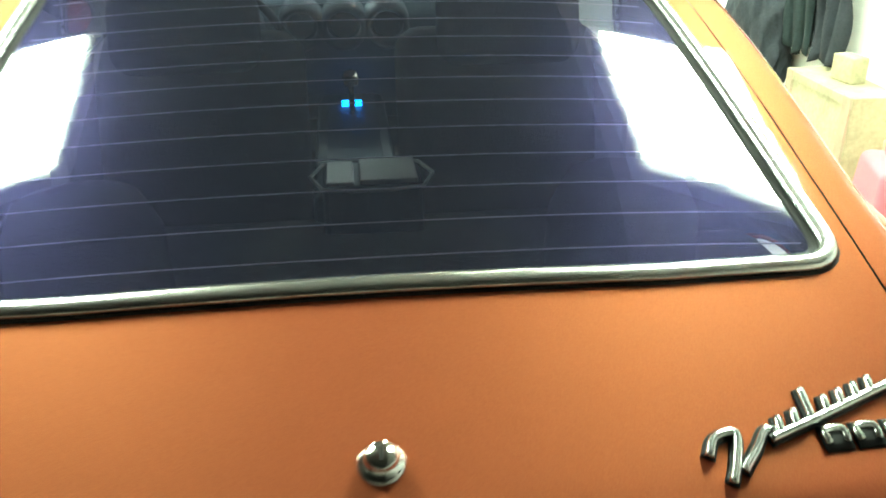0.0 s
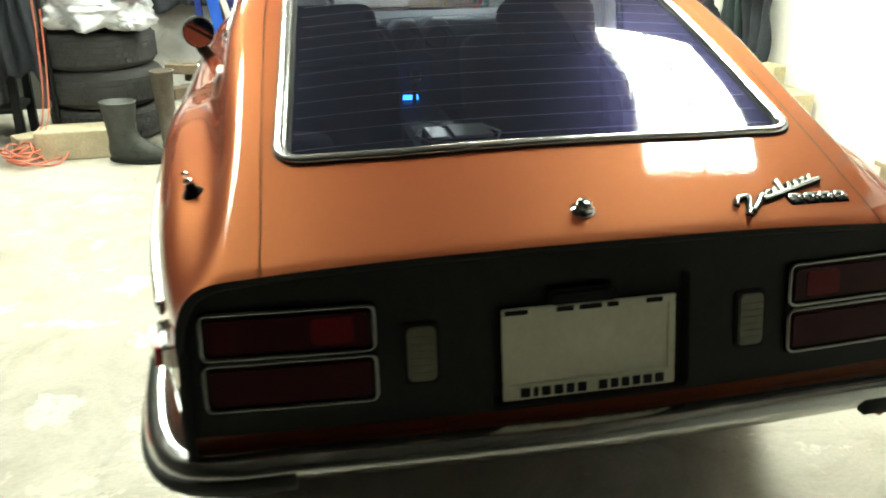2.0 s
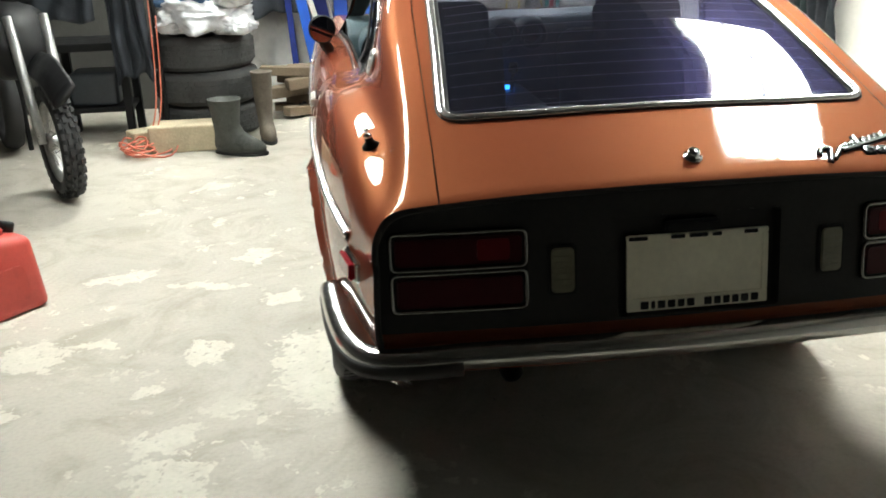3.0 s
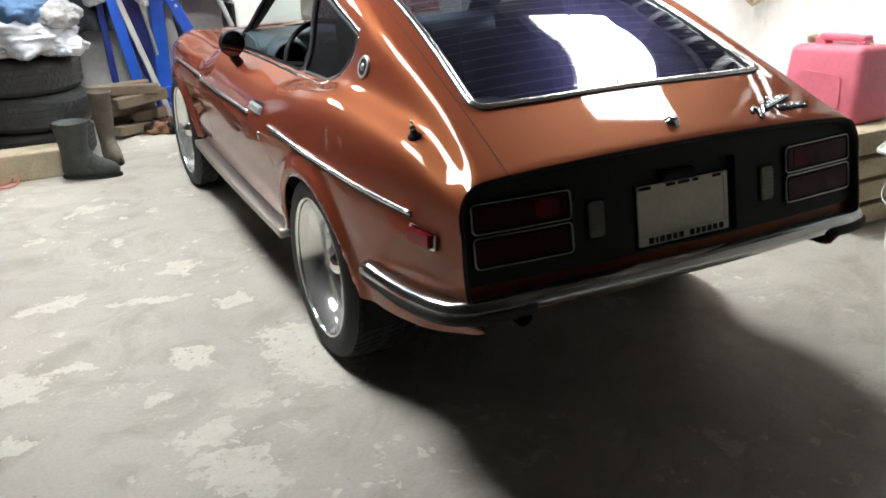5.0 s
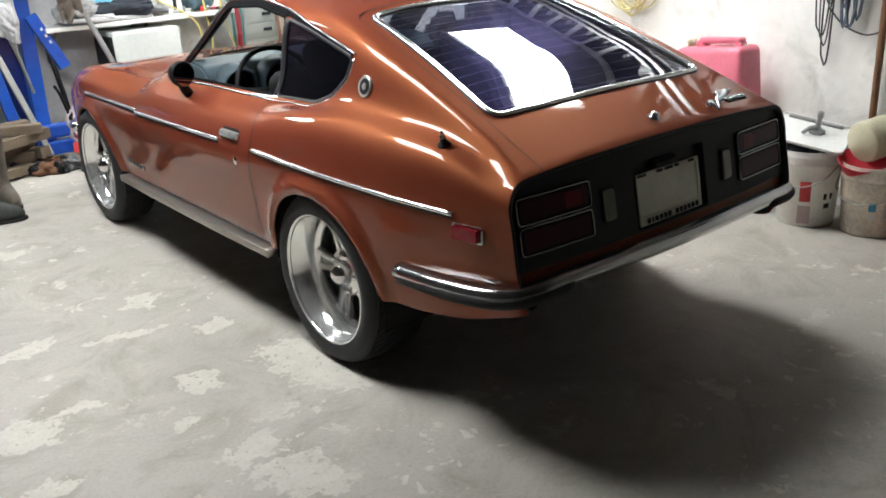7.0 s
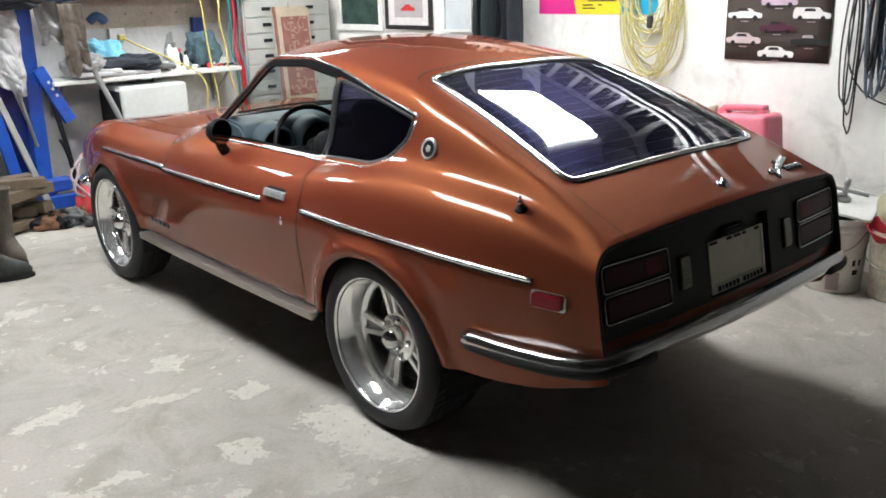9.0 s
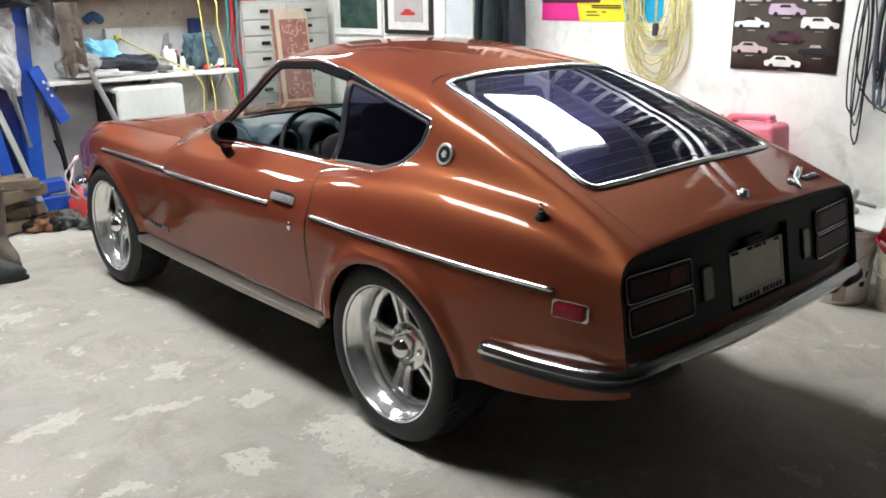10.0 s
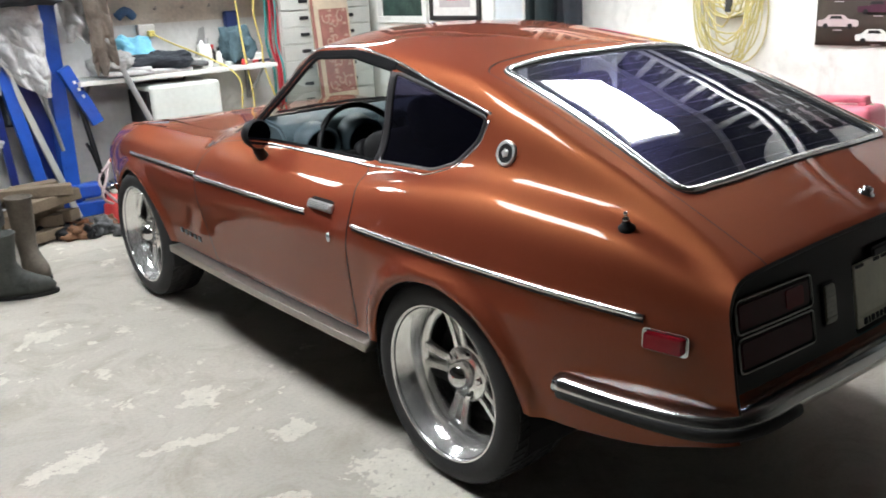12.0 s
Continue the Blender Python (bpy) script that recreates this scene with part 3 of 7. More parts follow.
x_rail = curve([(0.04, 0.585), (0.38, 0.550), (0.8, 0.530), (1.03, 0.500), (1.36, 0.478), (1.86, 0.5), (2.1, 0.555), (2.4, 0.61), (2.7, 0.605), (3.3, 0.595), (3.8, 0.54), (4.06, 0.4)])
z_rail = curve([(0.04, 0.808), (0.05, 0.8150), (0.06, 0.8195), (0.08, 0.8270), (0.12, 0.8425), (0.38, 0.944), (0.8, 1.097), (1.03, 1.165), (1.33, 1.205), (1.60, 1.228), (1.84, 1.219), (1.93, 1.180), (2.02, 1.105), (2.36, 0.885), (2.6, 0.835), (3.0, 0.825), (3.35, 0.825), (3.7, 0.79), (3.9, 0.745), (4.06, 0.62)])
x_belt = curve([(0.04, 0.636), (0.2, 0.616), (0.38, 0.608), (0.6, 0.621), (0.82, 0.632), (1.03, 0.628), (1.4, 0.620), (1.9, 0.625), (2.35, 0.655), (2.7, 0.668), (3.3, 0.665), (3.8, 0.6), (4.06, 0.46)])
z_belt = curve([(0.04, 0.790), (0.14, 0.815), (0.38, 0.882), (0.47, 0.895), (0.85, 0.916), (1.05, 0.898), (1.4, 0.872), (1.9, 0.868), (2.35, 0.858), (2.6, 0.805), (3.0, 0.79), (3.35, 0.795), (3.7, 0.755), (4.06, 0.58)])
x_hip = curve([(0.04, 0.66), (0.38, 0.676), (0.6, 0.69), (0.85, 0.698), (1.15, 0.71), (1.5, 0.713), (2.3, 0.716), (2.7, 0.712), (3.3, 0.704), (3.8, 0.63), (4.06, 0.48)])
z_hip = curve([(0.04, 0.750), (0.38, 0.850), (0.6, 0.868), (0.85, 0.882), (1.15, 0.86), (1.5, 0.815), (2.3, 0.8), (2.7, 0.76), (3.3, 0.762), (3.8, 0.7), (4.06, 0.52)])
x_side = curve([(0.04, 0.664), (0.25, 0.703), (0.6, 0.744), (1.1, 0.766), (1.5, 0.768), (2.4, 0.758), (2.8, 0.744), (3.3, 0.724), (3.7, 0.68), (3.9, 0.62), (4.06, 0.48)])
z_side = curve([(0.04, 0.675), (0.25, 0.690), (1.3, 0.712), (3.2, 0.704), (4.06, 0.46)])
x_low = curve([(0.04, 0.645), (0.25, 0.690), (0.6, 0.738), (1.5, 0.752), (2.8, 0.736), (3.3, 0.718), (3.8, 0.64), (4.06, 0.47)])
z_low = curve([(0.04, 0.468), (0.6, 0.472), (1.5, 0.500), (4.06, 0.40)])
x_sill = curve([(0.04, 0.600), (0.25, 0.668), (0.6, 0.712), (1.5, 0.728), (2.8, 0.715), (3.3, 0.70), (3.8, 0.61), (4.06, 0.44)])
z_sill = curve([(0.04, 0.412), (0.07, 0.397), (0.12, 0.386), (0.3, 0.352), (0.5, 0.336), (0.6, 0.335), (1.4, 0.345), (2.9, 0.345), (4.06, 0.3)])


def skin(y, v):
    """Points of the left half's skin, mirrored to +x; y along the car, v from the top's middle (0) to the sill (7)."""
    y, v = np.broadcast_arrays(np.asarray(y, float), np.asarray(v, float))
    zt, xr, zr = z_top(y), x_rail(y), z_rail(y)
    kx = np.stack([0 * y, 0.86 * xr, xr, x_belt(y), x_hip(y), x_side(y), x_low(y), x_sill(y)], -1)
    kz = np.stack([zt, zt + (zr - zt) * 0.69, zr, z_belt(y), z_hip(y), z_side(y), z_low(y), z_sill(y)], -1)
    p = np.stack([kx, kz], -1)
    step = np.diff(p, axis=-2)
    h = np.linalg.norm(step, axis=-1)[..., None] + 1e-9
    s = step / h
    t = np.empty_like(p)
    t[..., 1:-1, :] = (h[..., 1:, :] * s[..., :-1, :] + h[..., :-1, :] * s[..., 1:, :]) / (h[..., 1:, :] + h[..., :-1, :])
    t[..., 0, :] = (1.0, 0.0)
    t[..., -1, :] = s[..., -1, :]
    rail = 0.92 * s[..., 1, :] + 0.08 * s[..., 2, :]
    t[..., 2, :] = rail / (np.linalg.norm(rail, axis=-1)[..., None] + 1e-9)
    k = np.clip(np.floor(v).astype(int), 0, 6)
    u = (v - k)[..., None]

    def pick(a, i):
        return np.take_along_axis(a, i[..., None, None] * np.ones((1,) * y.ndim + (1, a.shape[-1]), int), -2)[..., 0, :]

    a, b, ta, tb, hh = pick(p, k), pick(p, k + 1), pick(t, k), pick(t, k + 1), pick(h, k)
    q = (1 + 2 * u) * (1 - u) ** 2 * a + u * (1 - u) ** 2 * hh * ta + u * u * (3 - 2 * u) * b + u * u * (u - 1) * hh * tb
    x, z = q[..., 0], q[..., 1]
    for axle, top in ((REAR_AXLE, 0.026), (FRONT_AXLE, 0.020)):
        r = np.hypot(y - axle, z - 0.30)
        x = x + top * np.exp(-(((r - 0.345) / 0.030) ** 2)) * (v > 3.5)
    fade = np.clip(1 - (y - Y0) / 0.33, 0, 1) ** 2
    zz = np.clip(z, 0.5, 1) - 0.79
    x = x * 1.016
    back = y + TUCK * np.clip((0.75 - y) / 0.70, 0, 1) + fade * (0.028 * (x / 0.66) ** 2 + 0.17 * zz + np.clip(0.5 - z, 0, 1) * 0.45)
    return np.stack([x, back, z], -1)


def skin_normal(y, v):
    y, v = np.broadcast_arrays(np.asarray(y, float), np.asarray(v, float))
    e = 1e-3
    dy = skin(np.clip(y + e, Y0, Y1), v) - skin(np.clip(y - e, Y0, Y1), v)
    dv = skin(y, np.clip(v + e, 0, 7)) - skin(y, np.clip(v - e, 0, 7))
    n = np.cross(dv, dy)
    n /= np.linalg.norm(n, axis=-1)[..., None] + 1e-12
    return n


def v_at(y, value, axis, lo, hi):
    """The v at which the section at y has the given x (axis 0, growing) or z (axis 2, falling)."""
    y, value = np.asarray(y, float), np.asarray(value, float)
    a, b = np.full(y.shape, float(lo)), np.full(y.shape, float(hi))
    sign = 1 if axis == 0 else -1
    for _ in range(40):
        m = (a + b) / 2
        less = sign * (skin(y, m)[..., axis] - value) < 0
        a, b = np.where(less, m, a), np.where(less, b, m)
    return (a + b) / 2


WV = 0.2


def dense(points, step, closed=True):
    out = []
    n = len(points)
    for i in range(n if closed else n - 1):
        a, b = np.array(points[i]), np.array(points[(i + 1) % n])
        k = max(1, int(np.ceil(np.linalg.norm(b - a) / step)))
        out += [tuple(a + (b - a) * j / k) for j in range(k)]
    if not closed:
        out.append(tuple(points[-1]))
    return out


def outline(points, axis, lo, hi, r=0.03, step=0.02, closed=True):
    """An outline in (y, x) or (y, z) laid on the skin: pairs (y, v * WV)."""
    q = dense(rounded(points, r, 6, closed), step, closed)
    ys, vs = np.array([p[0] for p in q]), np.array([p[1] for p in q])
    return np.stack([ys, v_at(ys, vs, axis, lo, hi) * WV], -1)


# the openings and shut lines
HATCH_GLASS = outline([(0.302, -0.2), (0.302, 0.0), (0.300, 0.30), (0.312, 0.494), (0.60, 0.466), (0.998, 0.430), (1.008, 0.25), (1.000, 0.0), (0.99, -0.2)][1:8], 0, 0, 2.4, 0.045, closed=False)
WINDSCREEN = outline([(1.945, 0.0), (1.94, 0.30), (1.925, 0.462), (2.10, 0.505), (2.365, 0.572), (2.48, 0.48), (2.575, 0.25), (2.60, 0.0)], 0, 0, 2.4, 0.03, closed=False)
DOOR_GLASS = outline([(2.235, 0.884), (1.815, 1.188), (1.60, 1.197), (1.385, 1.163), (1.412, 0.884)], 2, 2, 3.6, 0.02)
QUARTER_GLASS = outline([(1.392, 0.884), (1.365, 1.157), (1.20, 1.125), (0.905, 1.060), (0.93, 0.995), (1.015, 0.925), (1.10, 0.898)], 2, 2, 3.6, 0.02)
HATCH_SEAM = outline([(Y0, 0.538), (0.40, 0.520), (0.80, 0.498), (1.015, 0.478), (1.055, 0.42), (1.062, 0.2), (1.062, 0.0)], 0, 0, 2.6, 0.035, closed=False)
HOOD_SEAM = outline([(2.66, 0.0), (2.655, 0.30), (2.62, 0.50), (2.66, 0.545), (3.0, 0.53), (3.6, 0.50), (3.92, 0.40), (3.97, 0.0)], 0, 0, 2.6, 0.03, closed=False)
DOOR_SEAM = outline([(2.44, 0.352), (2.455, 0.50), (2.485, 0.70), (2.49, 0.79), (2.40, 0.848), (2.24, 0.868), (1.412, 0.868), (1.365, 0.845), (1.338, 0.785), (1.348, 0.68), (1.372, 0.52), (1.385, 0.352)], 2, 2.7, 7, 0.03)


def inside(p, poly):
    """Which of the points p lie inside the closed outline."""
    x, y = p[:, 0], p[:, 1]
    hit = np.zeros(len(p), bool)
    q = np.roll(poly, 1, 0)
    for (x1, y1), (x2, y2) in zip(poly, q):
        cross = (y1 > y) != (y2 > y)
        hit ^= cross & (x < (x2 - x1) * (y - y1) / (y2 - y1 + 1e-15) + x1)
    return hit


def shifted(line, d, closed):
    """A line moved sideways by d."""
    if closed:
        t = np.roll(line, -1, 0) - np.roll(line, 1, 0)
    else:
        t = np.gradient(line, axis=0)
    t /= np.linalg.norm(t, axis=1)[:, None] + 1e-12
    return line + d * np.stack([-t[:, 1], t[:, 0]], 1)


def to_top(line):
    """Closes an open outline along the middle of the car."""
    return np.concatenate([line, [[line[-1][0], -0.05], [line[0][0], -0.05]]])


def arch(axle, r):
    a = np.linspace(-0.35, math.pi + 0.35, 46)
    ys, zs = axle + r * np.cos(a), 0.30 + r * np.sin(a)
    zs = np.maximum(zs, 0.20)
    keep = zs > z_sill(ys) + 0.002
    ys, zs = ys[keep], zs[keep]
    line = np.stack([ys, v_at(ys, zs, 2, 3.2, 7) * WV], -1)
    return np.concatenate([line, [[line[-1][0], 7.3 * WV], [line[0][0], 7.3 * WV]]])


ARCH_R, ARCH_F = arch(REAR_AXLE, 0.328), arch(FRONT_AXLE, 0.332)
SEAM = 0.0033
lines, loops = [], {}
for key, line, is_open in (("hatch_glass", HATCH_GLASS, True), ("windscreen", WINDSCREEN, True), ("door_glass", DOOR_GLASS, False), ("quarter_glass", QUARTER_GLASS, False), ("arch_r", ARCH_R, True), ("arch_f", ARCH_F, True)):
    lines.append((line if not key.startswith("arch") else line[:-2], not is_open))
    loops[key] = to_top(line) if key in ("hatch_glass", "windscreen") else line
for key, line, is_open in (("hatch", HATCH_SEAM, True), ("hood", HOOD_SEAM, True), ("door", DOOR_SEAM, False)):
    for side, d in (("in", SEAM), ("out", -SEAM)):
        moved = shifted(line, d, not is_open)
        if is_open:
            moved[:, 1] = np.maximum(moved[:, 1], 0)
        lines.append((moved, not is_open))
        loops[key + side] = to_top(moved) if is_open else moved


def area(loop):
    q = np.roll(loop, -1, 0)
    return abs(np.sum(loop[:, 0] * q[:, 1] - q[:, 0] * loop[:, 1]))


for key in ("hatch", "hood", "door"):
    if area(loops[key + "in"]) > area(loops[key + "out"]):
        loops[key + "in"], loops[key + "out"] = loops[key + "out"], loops[key + "in"]

# one triangulation of the half skin, cut along every line
ys = np.concatenate([np.linspace(Y0, 0.40, 19), np.arange(0.425, Y1 - 0.01, 0.027), [Y1]])
vs = np.linspace(0, 7, 64) * WV
pts = [(float(a), float(b)) for a in ys for b in vs]
edges = []
for line, closed in lines:
    line = np.stack([np.clip(line[:, 0], Y0, Y1), np.clip(line[:, 1], 0, 7 * WV)], -1)
    first = len(pts)
    pts += [tuple(map(float, p)) for p in line]
    edges += [(first + k, first + k + 1) for k in range(len(line) - 1)]
    if closed:
        edges.append((first + len(line) - 1, first))
cut = delaunay_2d_cdt([Vector(p) for p in pts], edges, [], 0, 1e-5)
CV = np.array([tuple(p) for p in cut[0]])
CF = np.array([tuple(f) for f in cut[2]])
mid = CV[CF].mean(1)
where = {k: inside(mid, loop) for k, loop in loops.items()}
gap = np.zeros(len(mid), bool)
for key in ("hatch", "hood", "door"):
    gap |= where[key + "out"] & ~where[key + "in"]
glazed = where["hatch_glass"] | where["windscreen"] | where["door_glass"] | where["quarter_glass"]
arched = where["arch_r"] | where["arch_f"]
SKIN_P = skin(CV[:, 0], CV[:, 1] / WV)
SKIN_N = skin_normal(CV[:, 0], CV[:, 1] / WV)


def skin_part(name, mask, material, parent, sides=(-1, 1), offset=0.0, label="", flat=0.0):
    """The triangles of the mask as one mesh, on one side of the car or on both, moved along the normal."""
    verts, faces, norms = [], [], []
    f0 = CF[mask]
    used, inv = np.unique(f0, return_inverse=True)
    f0 = inv.reshape(f0.shape)
    for side in sides:
        mirror = np.array([side, 1, 1])
        p = (SKIN_P[used] + offset * SKIN_N[used]) * mirror
        n = SKIN_N[used] * mirror
        n = n * (1 - flat) + n.mean(0) * flat
        n /= np.linalg.norm(n, axis=1)[:, None]
        fn = np.cross(p[f0[:, 1]] - p[f0[:, 0]], p[f0[:, 2]] - p[f0[:, 0]])
        f = np.where(((fn * n[f0[:, 0]]).sum(1) < 0)[:, None], f0[:, ::-1], f0) + len(verts)
        verts += p.tolist()
        norms += n.tolist()
        faces += f.tolist()
    me = bpy.data.meshes.new(name)
    me.from_pydata(verts, [], faces)
    ob = link(name, me, material, parent, label, True)
    me.normals_split_custom_set_from_vertices(norms)
    return ob


def on_skin(line, side=-1, lift=0.0):
    """3D points and normals of a (y, v * WV) line."""
    line = np.asarray(line)
    y, v = np.clip(line[:, 0], Y0, Y1), np.clip(line[:, 1] / WV, 0, 7)
    mirror = np.array([side, 1, 1])
    n = skin_normal(y, v)
    return (skin(y, v) + lift * n) * mirror, n * mirror


def bead(p, n, width, high, closed=False, bm=None, sink=0.003, k=7):
    """A half-round moulding along points p with normals n."""
    out = bm or bmesh.new()
    p, n = np.asarray(p), np.asarray(n)
    t = (np.roll(p, -1, 0) - np.roll(p, 1, 0)) if closed else np.gradient(p, axis=0)
    t /= np.linalg.norm(t, axis=1)[:, None] + 1e-12
    s = np.cross(t, n)
    rings = []
    for i in range(len(p)):
        ring = []
        for j in range(k):
            a = math.pi * j / (k - 1)
            ring.append(out.verts.new(p[i] + s[i] * math.cos(a) * width / 2 + n[i] * (math.sin(a) ** 0.6 * high - sink)))
        rings.append(ring)
    for i in range(len(p) if closed else len(p) - 1):
        a, b = rings[i], rings[(i + 1) % len(p)]
        for j in range(k - 1):
            out.faces.new((a[j], a[j + 1], b[j + 1], b[j]))
        out.faces.new((a[k - 1], a[0], b[0], b[k - 1]))
    if not closed:
        out.faces.new(rings[0][::-1])
        out.faces.new(rings[-1])
    return out


def full_line(line):
    """An open outline that starts and ends on the car's middle, both halves, as closed points and normals."""
    a, na = on_skin(line, -1)
    b, nb = on_skin(line[::-1], 1)
    return np.concatenate([a, b[1:-1]]), np.concatenate([na, nb[1:-1]])


car = thing("sports_coupe", "copper-orange metallic hatchback coupe with chrome trim, parked on concrete", "car", at=(0, 2.05, 0))

opened = glazed | arched | gap
body = skin_part("body", ~opened & ~where["hatchin"] & ~where["hoodin"] & ~where["doorin"], M["paint"], car)
hatch = skin_part("hatch", ~opened & where["hatchin"], M["paint"], car, label="copper tailgate with a tinted heated rear window")
hood = skin_part("hood", ~opened & where["hoodin"], M["paint"], car)
doors = {s: skin_part("door", ~opened & where["doorin"], M["paint"], car, (s,)) for s in (-1, 1)}
skin_part("interior_lining", ~glazed & ~arched, M["lining"], car, offset=-0.012, label="black vinyl interior lining")
skin_part("rear_window", where["hatch_glass"], M["hatchglass"], hatch, offset=-0.003, label="dark purple-tinted heated rear window")
skin_part("windscreen", where["windscreen"], M["glass"], body, offset=-0.003)
skin_part("door_window", where["door_glass"], M["glass"], doors[1], (1,), offset=-0.004)
for s in (-1, 1):
    skin_part("quarter_window", where["quarter_glass"], M["quarterglass"], body, (s,), offset=-0.004, label="dark tinted quarter window", flat=0.85)

# window mouldings
p, n = full_line(HATCH_GLASS)
part("rear_window_seal", bead(p, n, 0.038, 0.004, True), M["rubber"], hatch, "black rubber seal", True)
p, n = full_line(HATCH_GLASS)
part("rear_window_moulding", bead(p, n, 0.022, 0.011, True, sink=0.001), M["trim"], hatch, "bright chrome moulding", True)
p, n = full_line(WINDSCREEN)
part("windscreen_seal", bead(p, n, 0.034, 0.010, True), M["rubber"], body, "black rubber seal", True)
for s in (-1, 1):
    p, n = on_skin(DOOR_GLASS, s)
    part("window_frame", bead(p, n, 0.014, 0.005, True), M["frameblack"], doors[s], "satin black window frame", True)
    p, n = on_skin(QUARTER_GLASS, s)
    part("quarter_window_seal", bead(p, n, 0.014, 0.006, True), M["framegrey"], body, "black rubber seal", True)
    q = outline([(2.270, 0.884), (1.838, 1.200), (1.60, 1.2105), (1.375, 1.175)], 2, 1.6, 3.6, 0.03, closed=False)
    p, n = on_skin(q, s)
    part("window_frame_edge", bead(p, n, 0.030, 0.004), M["frameblack"], doors[s], "satin black window frame", True)
    p, n = on_skin(outline([(1.392, 1.1775), (1.20, 1.1345), (0.905, 1.0665)], 2, 1.6, 3.6, 0.02, closed=False), s)
    part("quarter_frame_edge", bead(p, n, 0.018, 0.004), M["frameblack"], body, "satin black window frame", True)
    p, n = on_skin(outline([(1.375, 0.872), (1.105, 0.886), (1.012, 0.914), (0.922, 0.988), (0.893, 1.056)], 2, 1.6, 4.0, 0.02, closed=False), s)
    part("quarter_moulding", bead(p, n, 0.008, 0.006), M["trim"], body, "thin chrome quarter window moulding", True)
    p, n = on_skin(outline([(2.300, 0.910), (2.09, 1.070), (1.886, 1.216)], 2, 1.6, 3.6, 0.02, closed=False), s)
    part("pillar_cover", bead(p, n, 0.034, 0.0035), M["frameblack"], body, "satin black windscreen pillar", True)
    # drip rail and belt mouldings
    q = outline([(2.30, 0.895), (2.05, 1.082), (1.85, 1.218), (1.60, 1.226), (1.36, 1.184), (1.20, 1.143), (1.02, 1.102), (0.89, 1.072)], 2, 1.6, 3.4, 0.06, closed=False)
    p, n = on_skin(q, s)
    part("drip_rail", bead(p, n, 0.010, 0.008), M["trim"], body, "thin chrome drip rail", True)
    p, n = on_skin(outline([(2.25, 0.871), (1.385, 0.871)], 2, 2.2, 4.0, 0.03, closed=False), s)
    part("belt_moulding", bead(p, n, 0.014, 0.006), M["darkchrome"], doors[s], "thin chrome belt moulding", True)
    p, n = on_skin(outline([(1.402, 0.886), (1.374, 1.158)], 2, 1.6, 3.6, 0.02, closed=False), s)
    part("pillar_strip", bead(p, n, 0.030, 0.007), M["framegrey"], body, "satin grey strip on the door pillar", True)
    # side rub strips: dark base with a bright bead
    for name, a, b in (("front_side_moulding", 3.272, 2.49), ("door_side_moulding", 2.478, 1.60), ("rear_side_moulding", 1.318, 0.248)):
        q = outline([(a, 0.706 if a > 2 else 0.716), (b, 0.716 if b > 1 else 0.691)], 2, 3.5, 6, 0.02, closed=False)
        p, n = on_skin(q, s)
        strip = part(name, bead(p, n, 0.024, 0.009), M["rubber"], doors[s] if name.startswith("door") else body, "black rubber rub strip", True)
        p2 = p + np.array([0, 0, 0.004])
        part("bright_bead", bead(p2, n, 0.016, 0.014), M["trim"], doors[s] if name.startswith("door") else body, "chrome bead", True)
    # arch lips
    for loop in (ARCH_R, ARCH_F):
        p, n = on_skin(loop[:-2], s)
        part("arch_lip", bead(p, n, 0.012, 0.004), M["paint"], body, smooth=True)

# heater wires on the rear window
for k in range(14):
    y = 0.345 + 0.046 * k
    xmax = 0.470 - 0.075 * (y - 0.3) / 0.7
    xs = np.linspace(-xmax, xmax, 25)
    q = np.stack([np.full(25, y), v_at(np.full(25, y), np.abs(xs), 0, 0, 2.4) * WV], -1)
    p, n = on_skin(q, 1, -0.005)
    p[:, 0], n[:, 0] = np.abs(p[:, 0]) * np.sign(xs), np.abs(n[:, 0]) * np.sign(xs)
    part("heater_wire", bead(p, n, 0.0016, 0.0008, sink=0.0004, k=4), M["defrost"], hatch)

# ---------------------------------------------------------------- the tail
edge_v = np.linspace(0, 7, 90)
edge = skin(np.full(90, Y0), edge_v)


def tail_y(x, z, depth):
    return Y0 + TUCK + 0.028 * (x / 0.66) ** 2 + 0.17 * (np.clip(z, 0.5, 1) - 0.79) + np.clip(0.5 - z, 0, 1) * 0.45 + depth


